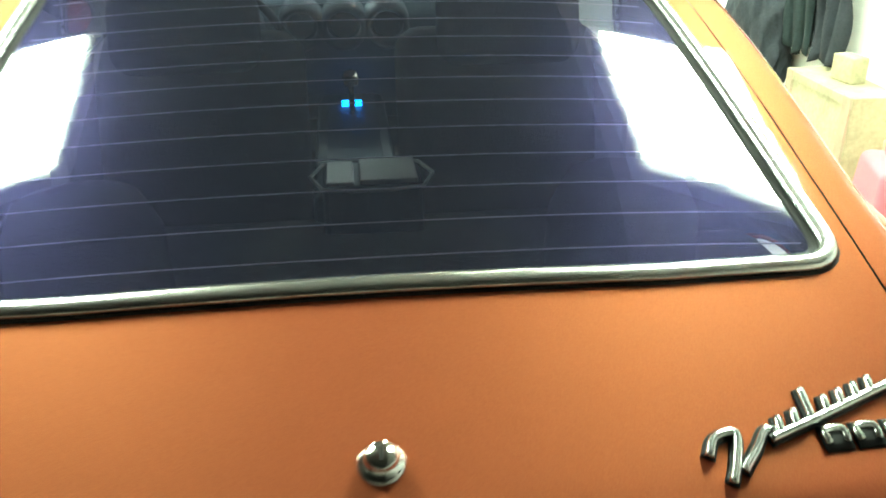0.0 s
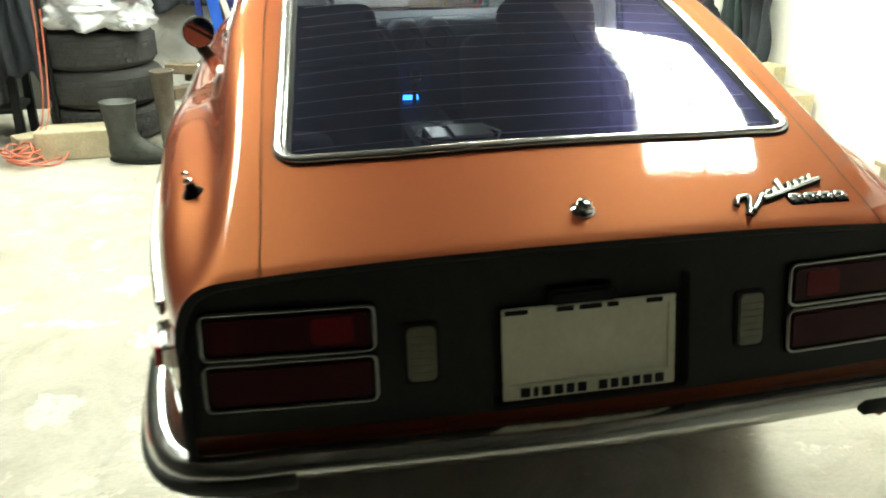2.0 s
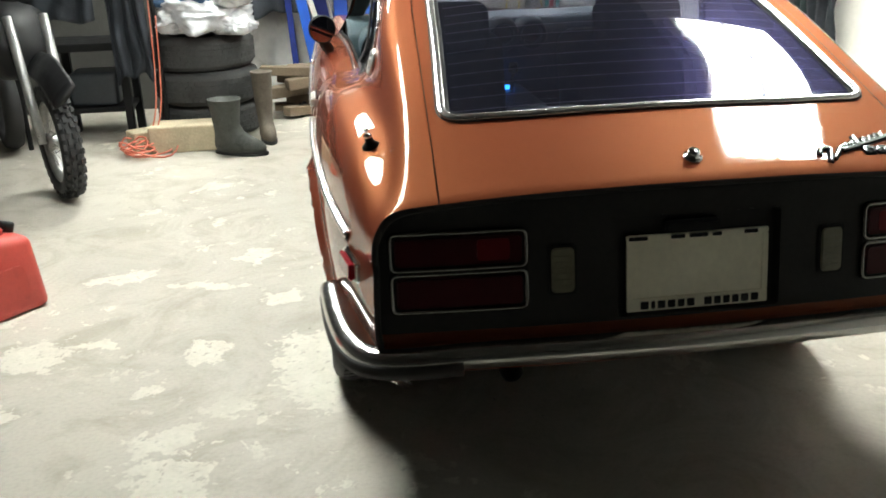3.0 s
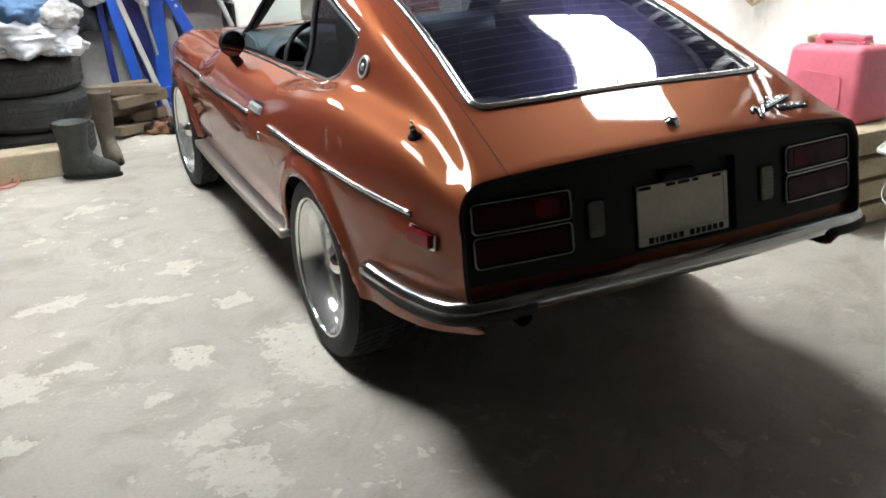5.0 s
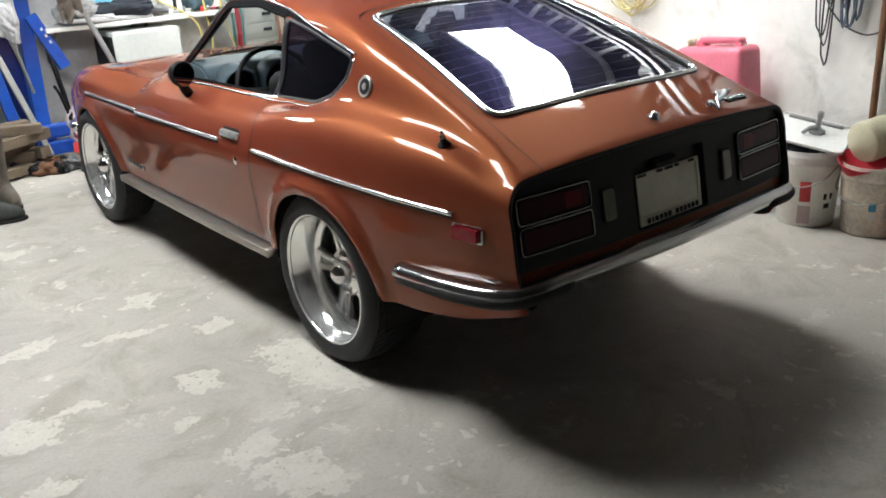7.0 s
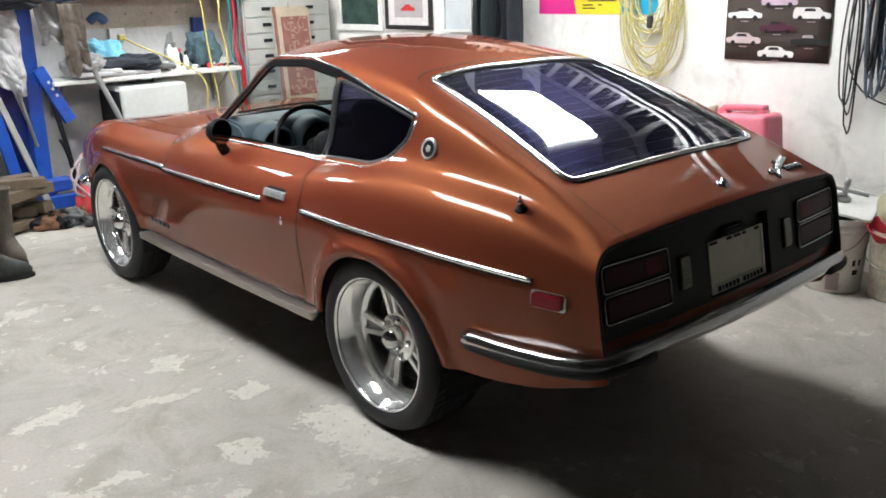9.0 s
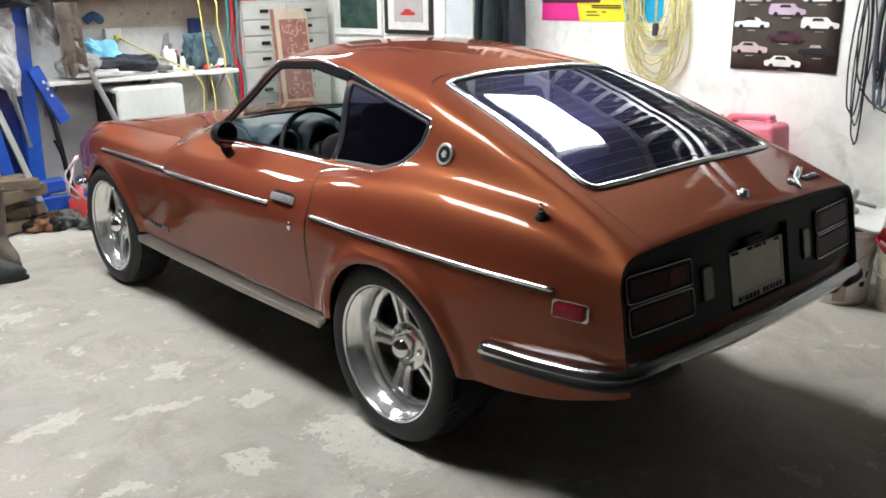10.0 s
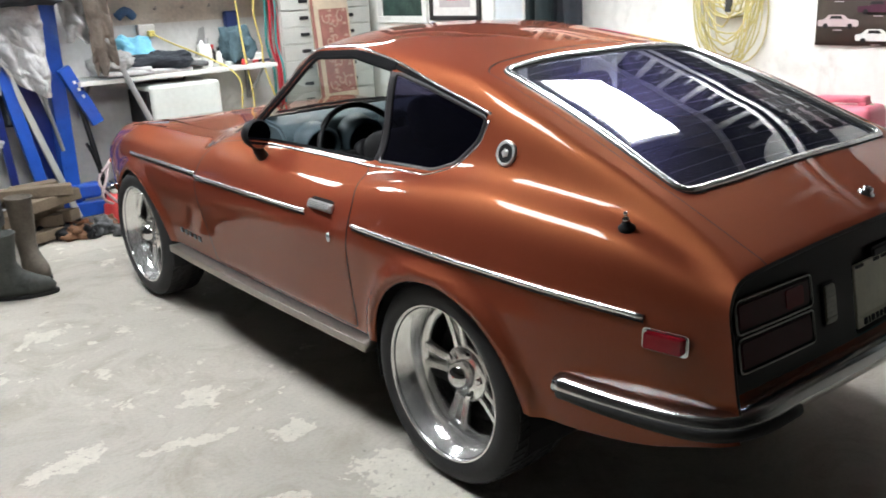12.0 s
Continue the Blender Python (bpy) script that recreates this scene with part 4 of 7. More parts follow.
def tail_face(name, zlo, zhi, inset, depth, material, label="", pocket=None):
    """The part of the closing face between two heights, inset from the skin's edge."""
    c = edge[(edge[:, 2] > zlo) & (edge[:, 2] < zhi)]
    loop = [(max(0.0, x - inset * (x > 0.2)), min(z, 1) - inset * (z > 0.7)) for x, _, z in c]
    if zhi > 0.9:
        right = loop
    else:
        right = [(0.0, zhi)] + [(np.interp(zhi, edge[::-1, 2], edge[::-1, 0]) - inset, zhi)] + loop
    right = right + [(np.interp(zlo, edge[::-1, 2], edge[::-1, 0]) - inset, zlo)]
    left = [(-x, z) for x, z in right[::-1] if x > 1e-6]
    poly = dense(right + left, 0.03)
    n0 = len(poly)
    grid = [(x, z) for x in np.linspace(-0.64, 0.64, 33) for z in np.linspace(zlo + 0.015, 0.76, 12)]
    arr = np.array(grid)
    grid = [tuple(g) for g, ok in zip(grid, inside(arr, np.array(poly))) if ok]
    ring = [(k, (k + 1) % n0) for k in range(n0)]
    if pocket:  # a sunken rectangle with steep walls
        x0, x1, z0, z1, sunk = pocket
        for d in (0.0, 0.005):
            loop = dense(rounded([(x0 + d, z0 + d), (x1 - d, z0 + d), (x1 - d, z1 - d), (x0 + d, z1 - d)], 0.012), 0.03)
            first = len(poly) + len(grid)
            ring += [(first + k, first + (k + 1) % len(loop)) for k in range(len(loop))]
            grid += loop
        inner = np.array(loop)
    res = delaunay_2d_cdt([Vector(q) for q in poly + grid], ring, [], 1, 1e-5)
    q2 = np.array([tuple(q) for q in res[0]])
    sink = np.zeros(len(q2))
    if pocket:
        near = np.linalg.norm(q2[:, None] - inner[None], axis=-1).min(1) < 1e-4
        sink = np.where(inside(q2, inner) | near, sunk, 0.0)
    vv = [(x, float(tail_y(x, z, depth + d)), z) for (x, z), d in zip(q2, sink)]
    bm = bmesh.new()
    bv = [bm.verts.new(q) for q in vv]
    for f in res[2]:
        bm.faces.new([bv[k] for k in f])
    return part(name, bm, material, body, label, not pocket), poly


panel, panel_loop = tail_face("tail_panel", 0.549, 1.0, 0.014, 0.020, M["tailblack"], "satin black recessed tail panel", (-0.176, 0.178, 0.555, 0.762, 0.022))
valance, valance_loop = tail_face("rear_valance", 0.440, 0.547, 0.004, 0.030, M["paint"], "copper rear valance below the tail panel")
# rolled edge between skin and panel
bm = bmesh.new()
loop = [(s * x, z) for s, part_v in ((1, edge), (-1, edge[::-1])) for x, _, z in part_v if z > 0.50]
rows = []
for inset, depth in ((0.0, 0.0005), (0.005, -0.002), (0.012, 0.001), (0.0145, 0.021)):
    row = []
    for x, z in loop:
        xi = x - math.copysign(inset, x) * (abs(x) > 0.2)
        zi = z - inset * (z > 0.7)
        row.append(bm.verts.new((xi, float(tail_y(x, z, depth)), zi)))
    rows.append(row)
for a, b in zip(rows, rows[1:]):
    for k in range(len(a) - 1):
        if (a[k].co - a[k + 1].co).length > 1e-6:
            bm.faces.new((a[k], a[k + 1], b[k + 1], b[k]))
part("tail_rim", bm, M["tailblack"], body, "black rolled edge round the tail panel", True)


def tail_block(x0, x1, z0, z1, depth, thick, bevel, r=0.012):
    """A rounded rectangle standing out of the tail panel."""
    pts2 = rounded([(x0, z0), (x1, z0), (x1, z1), (x0, z1)], r)
    bm = plate(pts2, thick, bevel=bevel)
    for v in bm.verts:
        x, z, d = v.co
        v.co = (x, float(tail_y(x, z, 0.020 - depth)) - d, z)
    return bm


def tail_ring(x0, x1, z0, z1, w, depth, thick, r=0.014):
    """A bright frame round a lamp."""
    q = dense(rounded([(x0, z0), (x1, z0), (x1, z1), (x0, z1)], r), 0.02)
    p = np.array([(x, float(tail_y(x, z, 0.020 - depth)), z) for x, z in q])
    n = np.tile([0.0, -1.0, 0.0], (len(p), 1))
    return bead(p, n, w, thick, True)


for s in (-1, 1):
    a, b = sorted((s * 0.3625, s * 0.643))
    lamp = part("tail_lamp", tail_block(a, b, 0.590, 0.754, 0.0, 0.005, 0.002), M["black"], car, "rear lamp cluster with dark red lenses in chrome frames")
    part("upper_lens", tail_block(a + 0.012, b - 0.012, 0.686, 0.745, 0.003, 0.006, 0.003), M["redlens"], lamp, "dark red lens")
    c0, c1 = sorted((s * 0.398, s * 0.468))
    part("reflector", tail_block(c0, c1, 0.692, 0.739, 0.0055, 0.0045, 0.002), M["reflector"], lamp, "brighter red reflector")
    part("lower_lens", tail_block(a + 0.012, b - 0.012, 0.601, 0.663, 0.003, 0.006, 0.003), M["redlens"], lamp, "dark red lens")
    part("upper_frame", tail_ring(a + 0.004, b - 0.004, 0.679, 0.752, 0.009, 0.005, 0.009), M["darkchrome"], lamp, "darkened chrome frame", True)
    part("lower_frame", tail_ring(a + 0.004, b - 0.004, 0.594, 0.670, 0.009, 0.005, 0.009), M["darkchrome"], lamp, "darkened chrome frame", True)
    a, b = sorted((s * 0.268, s * 0.316))
    rev = part("reversing_lamp", tail_block(a - 0.006, b + 0.006, 0.612, 0.716, 0.0, 0.005, 0.002), M["black"], car, "reversing lamp with a ribbed clear lens")
    part("lens", tail_block(a, b, 0.618, 0.710, 0.004, 0.005, 0.002), M["clearlens"], rev)
    for k in range(6):
        part("rib", tail_block(a + 0.003, b - 0.003, 0.628 + 0.012 * k, 0.634 + 0.012 * k, 0.0085, 0.002, 0.0, 0.002), M["clearlens"], rev)

plate_thing = part("licence_plate", tail_block(-0.148, 0.148, 0.570, 0.712, -0.014, 0.004, 0.001, 0.012), M["plate"], car, "blank cream paper plate in a white frame")
for x0, x1, z0, z1 in ((-0.155, 0.155, 0.560, 0.587), (-0.155, 0.155, 0.707, 0.719), (-0.155, -0.142, 0.587, 0.707), (0.142, 0.155, 0.587, 0.707)):
    part("plate_frame", tail_block(x0, x1, z0, z1, -0.012, 0.006, 0.001, 0.004), M["plate"], plate_thing)
for x0, x1 in ((-0.125, -0.108), (-0.102, -0.094), (-0.088, -0.072), (-0.066, -0.05), (-0.044, -0.03), (-0.024, -0.008), (0.014, 0.03), (0.036, 0.05), (0.056, 0.07), (0.076, 0.09), (0.096, 0.112), (0.118, 0.134)):
    part("lettering_bar", tail_block(x0, x1, 0.565, 0.581, -0.006, 0.0012, 0, 0.002), M["black"], plate_thing, "black lettering bar")
for x0, x1 in ((-0.15, -0.11), (-0.06, -0.03), (-0.02, 0.02), (0.03, 0.05), (0.10, 0.13)):
    part("lettering_bar", tail_block(x0, x1, 0.709, 0.717, -0.006, 0.0012, 0, 0.002), M["black"], plate_thing, "dark lettering bar")
hood_bm = tail_block(-0.075, 0.045, 0.722, 0.748, -0.022, 0.026, 0.006)
part("plate_lamp_housing", hood_bm, M["black"], car)

# tailgate lock, with its skirt
def skin_frame(y, x, lo=0, hi=2.6, s=1):
    v = float(v_at(np.array([y]), np.array([abs(x)]), 0, lo, hi)[0])
    p, n = on_skin(np.array([[y, v * WV]]), s)
    return Vector(p[0]), Vector(n[0])


p0, n0 = skin_frame(0.108, 0.0)
m0 = Matrix.Translation(p0) @ n0.to_track_quat("Z", "Y").to_matrix().to_4x4()
lock = part("tailgate_lock", lathe([(0.021, -0.002), (0.021, 0.002), (0.018, 0.005), (0.0135, 0.007), (0.0135, 0.014), (0.0120, 0.0165), (0.0, 0.0165)], 28, m0), M["chrome"], hatch, "round chrome lock button", True)
part("keyhole", plate([(-0.0015, -0.006), (0.0015, -0.006), (0.0015, 0.006), (-0.0015, 0.006)], 0.001, m0 @ pose(0, 0, 0.0167)), M["black"], hatch)


# badges drawn as plain strokes
def stroke(points, y_of, x_of, w, name, parent, material, lift=0.004, high=0.006):
    pl, nl = [], []
    for a, b in points:
        pp, nn = skin_frame(y_of(a, b), x_of(a, b), 0, 2.6, 1)
        pl.append(pp + nn * lift)
        nl.append(nn)
    q = smooth_path(pl, 0.004)
    k = np.linspace(0, len(pl) - 1, len(q))
    nn = np.stack([np.interp(k, range(len(pl)), [v[i] for v in nl]) for i in range(3)], 1)
    return part(name, bead([tuple(v) for v in q], nn, w, high, sink=0.002), material, parent, smooth=True)


sy, sx = (lambda a, b: 0.086 + 0.075 * a + 0.040 * b), (lambda a, b: 0.275 + 0.195 * a - 0.004 * b)
strokes = [
    [(0.00, 0.10), (0.06, 0.42), (0.16, 0.30), (0.10, -0.30), (0.05, -0.62)],
    [(0.12, -0.50), (0.22, -0.20), (0.30, 0.10), (0.34, -0.05)],
]
for k in range(7):
    a = 0.36 + 0.088 * k
    h = 0.62 if k == 2 else 0.24
    strokes.append([(a, -0.16), (a + 0.02, h)])
strokes.append([(0.30, -0.14), (0.60, -0.16), (1.0, -0.12)])
badge = part("script_badge", (lambda pn: bead([pn[0] + Vector((t * 0.002, 0, 0)) for t in range(2)], [pn[1]] * 2, 0.004, 0.002))(skin_frame(0.12, 0.37)), M["black"], car, "slanted chrome script badge, drawn as plain strokes")
for st in strokes:
    stroke(st, sy, sx, 0.013, "badge_backing", badge, M["black"], 0.002, 0.005)
    stroke(st, sy, sx, 0.0085, "badge_stroke", badge, M["silver"], 0.005, 0.006)
ny, nx = (lambda a, b: 0.092 + 0.008 * a + 0.020 * b), (lambda a, b: 0.385 + 0.115 * a)
for k in range(4):
    st = [(0.02 + 0.27 * k, 0.2), (0.02 + 0.27 * k, 0.85), (0.17 + 0.27 * k, 0.85), (0.17 + 0.27 * k, 0.2)]
    stroke([(-0.02 + 0.27 * k, 0.5), (0.21 + 0.27 * k, 0.5)], ny, nx, 0.027, "badge_backing", badge, M["black"], 0.002, 0.004)
    stroke(st, ny, nx, 0.008, "badge_stroke", badge, M["silver"], 0.004, 0.005)


def side_frame(y, z, s=-1, lo=2.0, hi=7.0):
    v = float(v_at(np.array([y]), np.array([z]), 2, lo, hi)[0])
    p, n = on_skin(np.array([[y, v * WV]]), s)
    p, n = Vector(p[0]), Vector(n[0])
    along = Vector((0, 1, 0))
    along = (along - along.dot(n) * n).normalized()
    m = Matrix((along, n.cross(along), n)).transposed().to_4x4()
    return Matrix.Translation(p) @ m


# small fittings, both sides
for s in (-1, 1):
    m = side_frame(0.805, 0.978, s)
    em = part("pillar_emblem", lathe([(0.036, -0.002), (0.036, 0.005), (0.031, 0.010), (0.026, 0.006), (0.0, 0.005)], 36, m), M["castmetal"], car, "round chrome and black pillar emblem", True)
    part("emblem_centre", lathe([(0.027, 0.005), (0.025, 0.0078), (0.0, 0.0078)], 32, m), M["black"], em)
    part("emblem_star", lathe([(0.014, 0.007), (0.010, 0.0105), (0.006, 0.0100), (0.004, 0.012), (0.0, 0.012)], 5, m), M["castmetal"], em)
    m = side_frame(0.190, 0.650, s)
    mk = part("side_marker", plate(rounded([(-0.055, -0.025), (0.055, -0.025), (0.055, 0.025), (-0.055, 0.025)], 0.012), 0.014, m @ pose(0, 0, -0.003), bevel=0.004), M["chrome"], car, "red side marker lamp in a chrome bezel")
    part("lens", plate(rounded([(-0.046, -0.019), (0.046, -0.019), (0.046, 0.019), (-0.046, 0.019)], 0.007), 0.013, m @ pose(0, 0, 0.010), bevel=0.003), M["marker"], mk)
    m = side_frame(1.505, 0.748, s)
    hd = part("door_handle", plate(rounded([(-0.070, -0.015), (0.070, -0.015), (0.070, 0.015), (-0.070, 0.015)], 0.006), 0.020, m @ pose(0, 0, -0.003), bevel=0.006), M["castmetal"], doors[s], "chrome flush pull handle")
    part("handle_recess", plate(rounded([(-0.055, -0.026), (0.060, -0.026), (0.070, -0.014), (-0.07, -0.014)], 0.01), 0.003, m), M["black"], doors[s])
    for k in range(3):
        part("handle_groove", plate([(-0.058, -0.008 + 0.006 * k), (0.058, -0.008 + 0.006 * k), (0.058, -0.0066 + 0.006 * k), (-0.058, -0.0066 + 0.006 * k)], 0.0012, m @ pose(0, 0, 0.0165)), M["black"], doors[s])
    m = side_frame(1.448, 0.660, s)
    part("door_lock", lathe([(0.012, -0.001), (0.012, 0.004), (0.009, 0.006), (0, 0.006)], 20, m @ Matrix.Diagonal((0.8, 1.35, 1, 1))), M["chrome"], doors[s], smooth=True)
    # fender lettering as plain bars
    for k in range(5):
        m = side_frame(2.755 - 0.045 * k, 0.428 - 0.002 * k, s)
        part("fender_lettering", plate(rounded([(-0.015, -0.011), (0.013, -0.011), (0.015, 0.011), (-0.013, 0.011)], 0.004), 0.004, m), M["framegrey"], body)

# aerial base on the left quarter
m = side_frame(0.358, 0.864, -1)
up = Matrix.Translation(m.translation) @ Vector((-0.25, -0.1, 1)).to_track_quat("Z", "Y").to_matrix().to_4x4()
ant = part("aerial", lathe([(0.020, -0.012), (0.020, 0.003), (0.015, 0.008), (0.010, 0.011), (0.009, 0.020), (0, 0.020)], 24, up), M["black"], car, "retracted aerial with a black base and chrome tip", True)
part("aerial_tip", lathe([(0.008, 0.019), (0.009, 0.022), (0.009, 0.027), (0.004, 0.030), (0.004, 0.035), (0.006, 0.038), (0.004, 0.043), (0, 0.044)], 16, up), M["chrome"], ant, smooth=True)

# door mirror, left
mm = Matrix.Translation((-0.722, 2.00, 0.925)) @ pose(0, 0, 0, -90, 0, 8)
mir = part("door_mirror", lathe([(0.050, -0.022), (0.054, -0.016), (0.053, 0.002), (0.044, 0.030), (0.024, 0.046), (0.0, 0.052)], 32, mm), M["black"], car, "black bullet-shaped door mirror", True)
part("mirror_glass", lathe([(0.049, -0.0225), (0.0, -0.0225)], 32, mm, cap=False), M["mirror"], mir)
part("mirror_stalk", pipe([(-0.722, 2.005, 0.888), (-0.712, 2.01, 0.862), (-0.694, 2.015, 0.836)], 0.021, 12, 0.02), M["black"], mir, "black stalk", True)

# ---------------------------------------------------------------- bumpers
def sweep(path, profile, closed=False):
    """A closed profile (out, up) carried along a level path."""
    q = smooth_path(path, 0.025)
    out = bmesh.new()
    rings = []
    for i, c in enumerate(q):
        t = (q[min(i + 1, len(q) - 1)] - q[max(i - 1, 0)]).normalized()
        side = Vector((t.y, -t.x, 0)).normalized()
        rings.append([out.verts.new(c + side * a + Vector((0, 0, b))) for a, b in profile])
    k = len(profile)
    for a, b in zip(rings, rings[1:]):
        for j in range(k):
            out.faces.new((a[j], a[(j + 1) % k], b[(j + 1) % k], b[j]))
    out.faces.new(rings[0][::-1])
    out.faces.new(rings[-1])
    return out


bump_prof = rounded([(-0.040, -0.026), (0.020, -0.026), (0.034, -0.004), (0.024, 0.020), (-0.002, 0.027), (-0.040, 0.017)], 0.011, 4)
bar = [(-0.756, 0.480, 0.477), (-0.745, 0.30, 0.483), (-0.722, 0.15, 0.491), (-0.684, 0.070, 0.497), (-0.61, 0.036, 0.503), (-0.50, 0.027, 0.507), (-0.25, 0.012, 0.509), (0.0, 0.006, 0.509)]
bar += [(-x, y, z) for x, y, z in bar[-2::-1]]
rear_bumper = part("rear_bumper", sweep(bar, bump_prof), M["bumperchrome"], car, "slim chrome wrap-around rear bumper", True)
for s in (-1, 1):
    rub = [(s * 0.774, 0.465, 0.464), (s * 0.767, 0.30, 0.469), (s * 0.746, 0.14, 0.477), (s * 0.702, 0.050, 0.483), (s * 0.618, 0.010, 0.489), (s * 0.508, 0.001, 0.493)]
    q = rub if s == -1 else rub[::-1]
    part("rubber_strip", sweep(q, rounded([(-0.014, -0.018), (0.006, -0.018), (0.015, -0.002), (0.010, 0.014), (-0.012, 0.015)], 0.005, 3)), M["rubber"], rear_bumper, "black rubber strip", True)
front_path = [(-0.655, 3.84, 0.43), (-0.62, 3.98, 0.43), (-0.45, 4.10, 0.43), (0, 4.14, 0.43), (0.45, 4.10, 0.43), (0.62, 3.98, 0.43), (0.655, 3.84, 0.43)]
part("front_bumper", sweep(front_path[::-1], bump_prof), M["chrome"], car, smooth=True)
for s in (-1, 1):
    part("front_side_lamp", box((s * 0.605, 3.90, 0.575), (0.07, 0.06, 0.045), 0.015), M["amber"], car, "amber front side lamp", True)
# nose closure and grille
bm = bmesh.new()
c = skin(np.full(40, Y1), np.linspace(0, 7, 40))
ringv = [bm.verts.new((x, y, z)) for x, y, z in c] + [bm.verts.new((-x, y, z)) for x, y, z in c[::-1][:-1]]
bm.faces.new(ringv)
part("nose_panel", bm, M["black"], body)
# floor pan, wheel wells, sills, tank, silencer
part("floor_pan", box((0, 2.25, 0.27), (1.30, 2.9, 0.07), 0.02), M["under"], car)
part("rear_floor", box((0, 0.52, 0.40), (1.06, 0.58, 0.08), 0.03), M["under"], car)
for s in (-1, 1):
    for axle in (REAR_AXLE, FRONT_AXLE):
        bm = bmesh.new()
        n = 20
        rows = []
        for x in (s * 0.742, s * 0.46):
            rows.append([bm.verts.new((x, axle + 0.345 * math.cos(a), 0.30 + 0.345 * math.sin(a))) for a in np.linspace(-0.25, math.pi + 0.25, n)])
        for k in range(n - 1):
            bm.faces.new((rows[0][k], rows[0][k + 1], rows[1][k + 1], rows[1][k]))
        bm.faces.new(rows[1])
        part("wheel_well", bm, M["under"], car)
    sill = [(s * 0.722, 2.86, 0.312), (s * 0.735, 2.4, 0.312), (s * 0.740, 1.8, 0.312), (s * 0.738, 1.288, 0.312)]
    path = sill if s == -1 else sill[::-1]
    part("sill_cover", sweep([tuple(q) for q in (path[::-1] if s == -1 else path[::-1])], rounded([(-0.05, -0.002), (0.004, -0.002), (0.008, 0.004), (0.008, 0.010), (0.004, 0.012), (0.004, 0.014), (0.008, 0.016), (0.008, 0.026), (-0.05, 0.028)], 0.002, 2)), M["brushed"], car, "brushed aluminium sill cover", True)
    part("sill_flange", box((s * 0.70, 2.07, 0.285), (0.02, 1.55, 0.03), 0.004), M["under"], car)
# pipe in the underbody black, so that it barely shows
part("tail_pipe", lathe([(0.024, 0), (0.028, 0), (0.028, 0.28), (0.024, 0.28), (0.024, 0)], 24, pose(-0.33, 0.62, 0.285, 92, 0, 0), cap=False), M["under"], car, "near-black exhaust tail pipe", True)

# ---------------------------------------------------------------- wheels
def wheel(at, s, width, dish):
    """A tyre with cut tread on a polished deep-dish rim with five spokes. Axis along x; s: the side it faces."""
    base = Matrix.Translation(at) @ pose(0, 0, 0, 0, s * 90, 0)
    w = width / 2
    wh = part("wheel", lathe([(0.236, w - 0.012), (0.2385, w), (0.236, w + 0.004), (0.232, w + 0.003), (0.229, w - 0.002), (0.2285, w - 0.010), (0.224, w - 0.012), (0.222, w - 0.026), (0.216, w - 0.029), (0.214, w - 0.046), (0.2115, w - 0.048), (0.210, w - dish), (0.203, w - dish - 0.02), (0.200, -w), (0.232, -w)], 72, base, cap=False), M["alloy"], car, "polished deep-dish alloy wheel with five spokes", True)
    prof = [(0.226, w - 0.006), (0.246, w + 0.006), (0.270, w + 0.010), (0.292, w + 0.002), (0.304, w - 0.014), (0.309, w - 0.03), (0.310, 0), (0.309, -w + 0.03), (0.304, -w + 0.014), (0.292, -w - 0.002), (0.270, -w - 0.010), (0.230, -w + 0.006)]
    tyre = part("tyre", lathe(prof, 72, base, cap=False), M["tyre"], wh, "black low-profile tyre", True)
    bm = bmesh.new()
    for k in range(64):
        a = 2 * math.pi * k / 64
        for z0, z1, lag in ((w - 0.020, w * 0.52, 0.0), (w * 0.44, 0.015, 0.05), (-0.015, -w * 0.44, 0.0), (-w * 0.52, -w + 0.020, 0.05)):
            vs8 = []
            for r in (0.306, 0.3145):
                for z in (z0, z1):
                    for d in (-0.036, 0.036):
                        tw = a + lag + d + (0.05 if z == z1 else 0)
                        rad = r - (0.004 if abs(z) > w - 0.03 else 0)
                        vs8.append(bm.verts.new((rad * math.cos(tw), rad * math.sin(tw), z)))
            for f in ((4, 5, 7, 6), (0, 1, 5, 4), (2, 6, 7, 3), (0, 4, 6, 2), (1, 3, 7, 5)):
                bm.faces.new([vs8[i] for i in f])
    bmesh.ops.transform(bm, matrix=base, verts=bm.verts)
    tagged(part("tread_block", bm, M["tyre"], wh), "", "", "", "stuff")
    face = w - dish
    for k in range(5):
        a = 2 * math.pi * k / 5 + 0.31
        deg = math.degrees(a)
        for side in (-1, 1):
            arm = rounded([(0.062, side * 0.004), (0.120, side * 0.008), (0.206, side * 0.016), (0.204, side * 0.047), (0.150, side * 0.036), (0.100, side * 0.031), (0.062, side * 0.034)], 0.006, 3)
            part("spoke", plate(arm[::side], 0.026, base @ pose(0, 0, face - 0.026, 0, 0, deg), bevel=0.005), M["alloy"], wh)
        web = rounded([(0.060, -0.006), (0.205, -0.020), (0.205, 0.020), (0.060, 0.006)], 0.003, 2)
        part("spoke_recess", plate(web, 0.006, base @ pose(0, 0, face - 0.024, 0, 0, deg)), M["castmetal"], wh)
        bm = lathe([(0.011, 0), (0.011, 0.012), (0.007, 0.016), (0, 0.016)], 6, base @ pose(0.068 * math.cos(a + 0.63), 0.068 * math.sin(a + 0.63), face + 0.004))
        part("lug_nut", bm, M["chrome"], wh)
    part("rim_flange", lathe([(0.212, face - 0.030), (0.196, face - 0.026), (0.190, face - 0.014), (0.196, face - 0.004), (0.2125, face + 0.004)], 60, base, cap=False), M["alloy"], wh, smooth=True)
    part("hub", lathe([(0.086, face - 0.030), (0.086, face + 0.002), (0.080, face + 0.007), (0, face + 0.007)], 40, base), M["alloy"], wh, smooth=True)
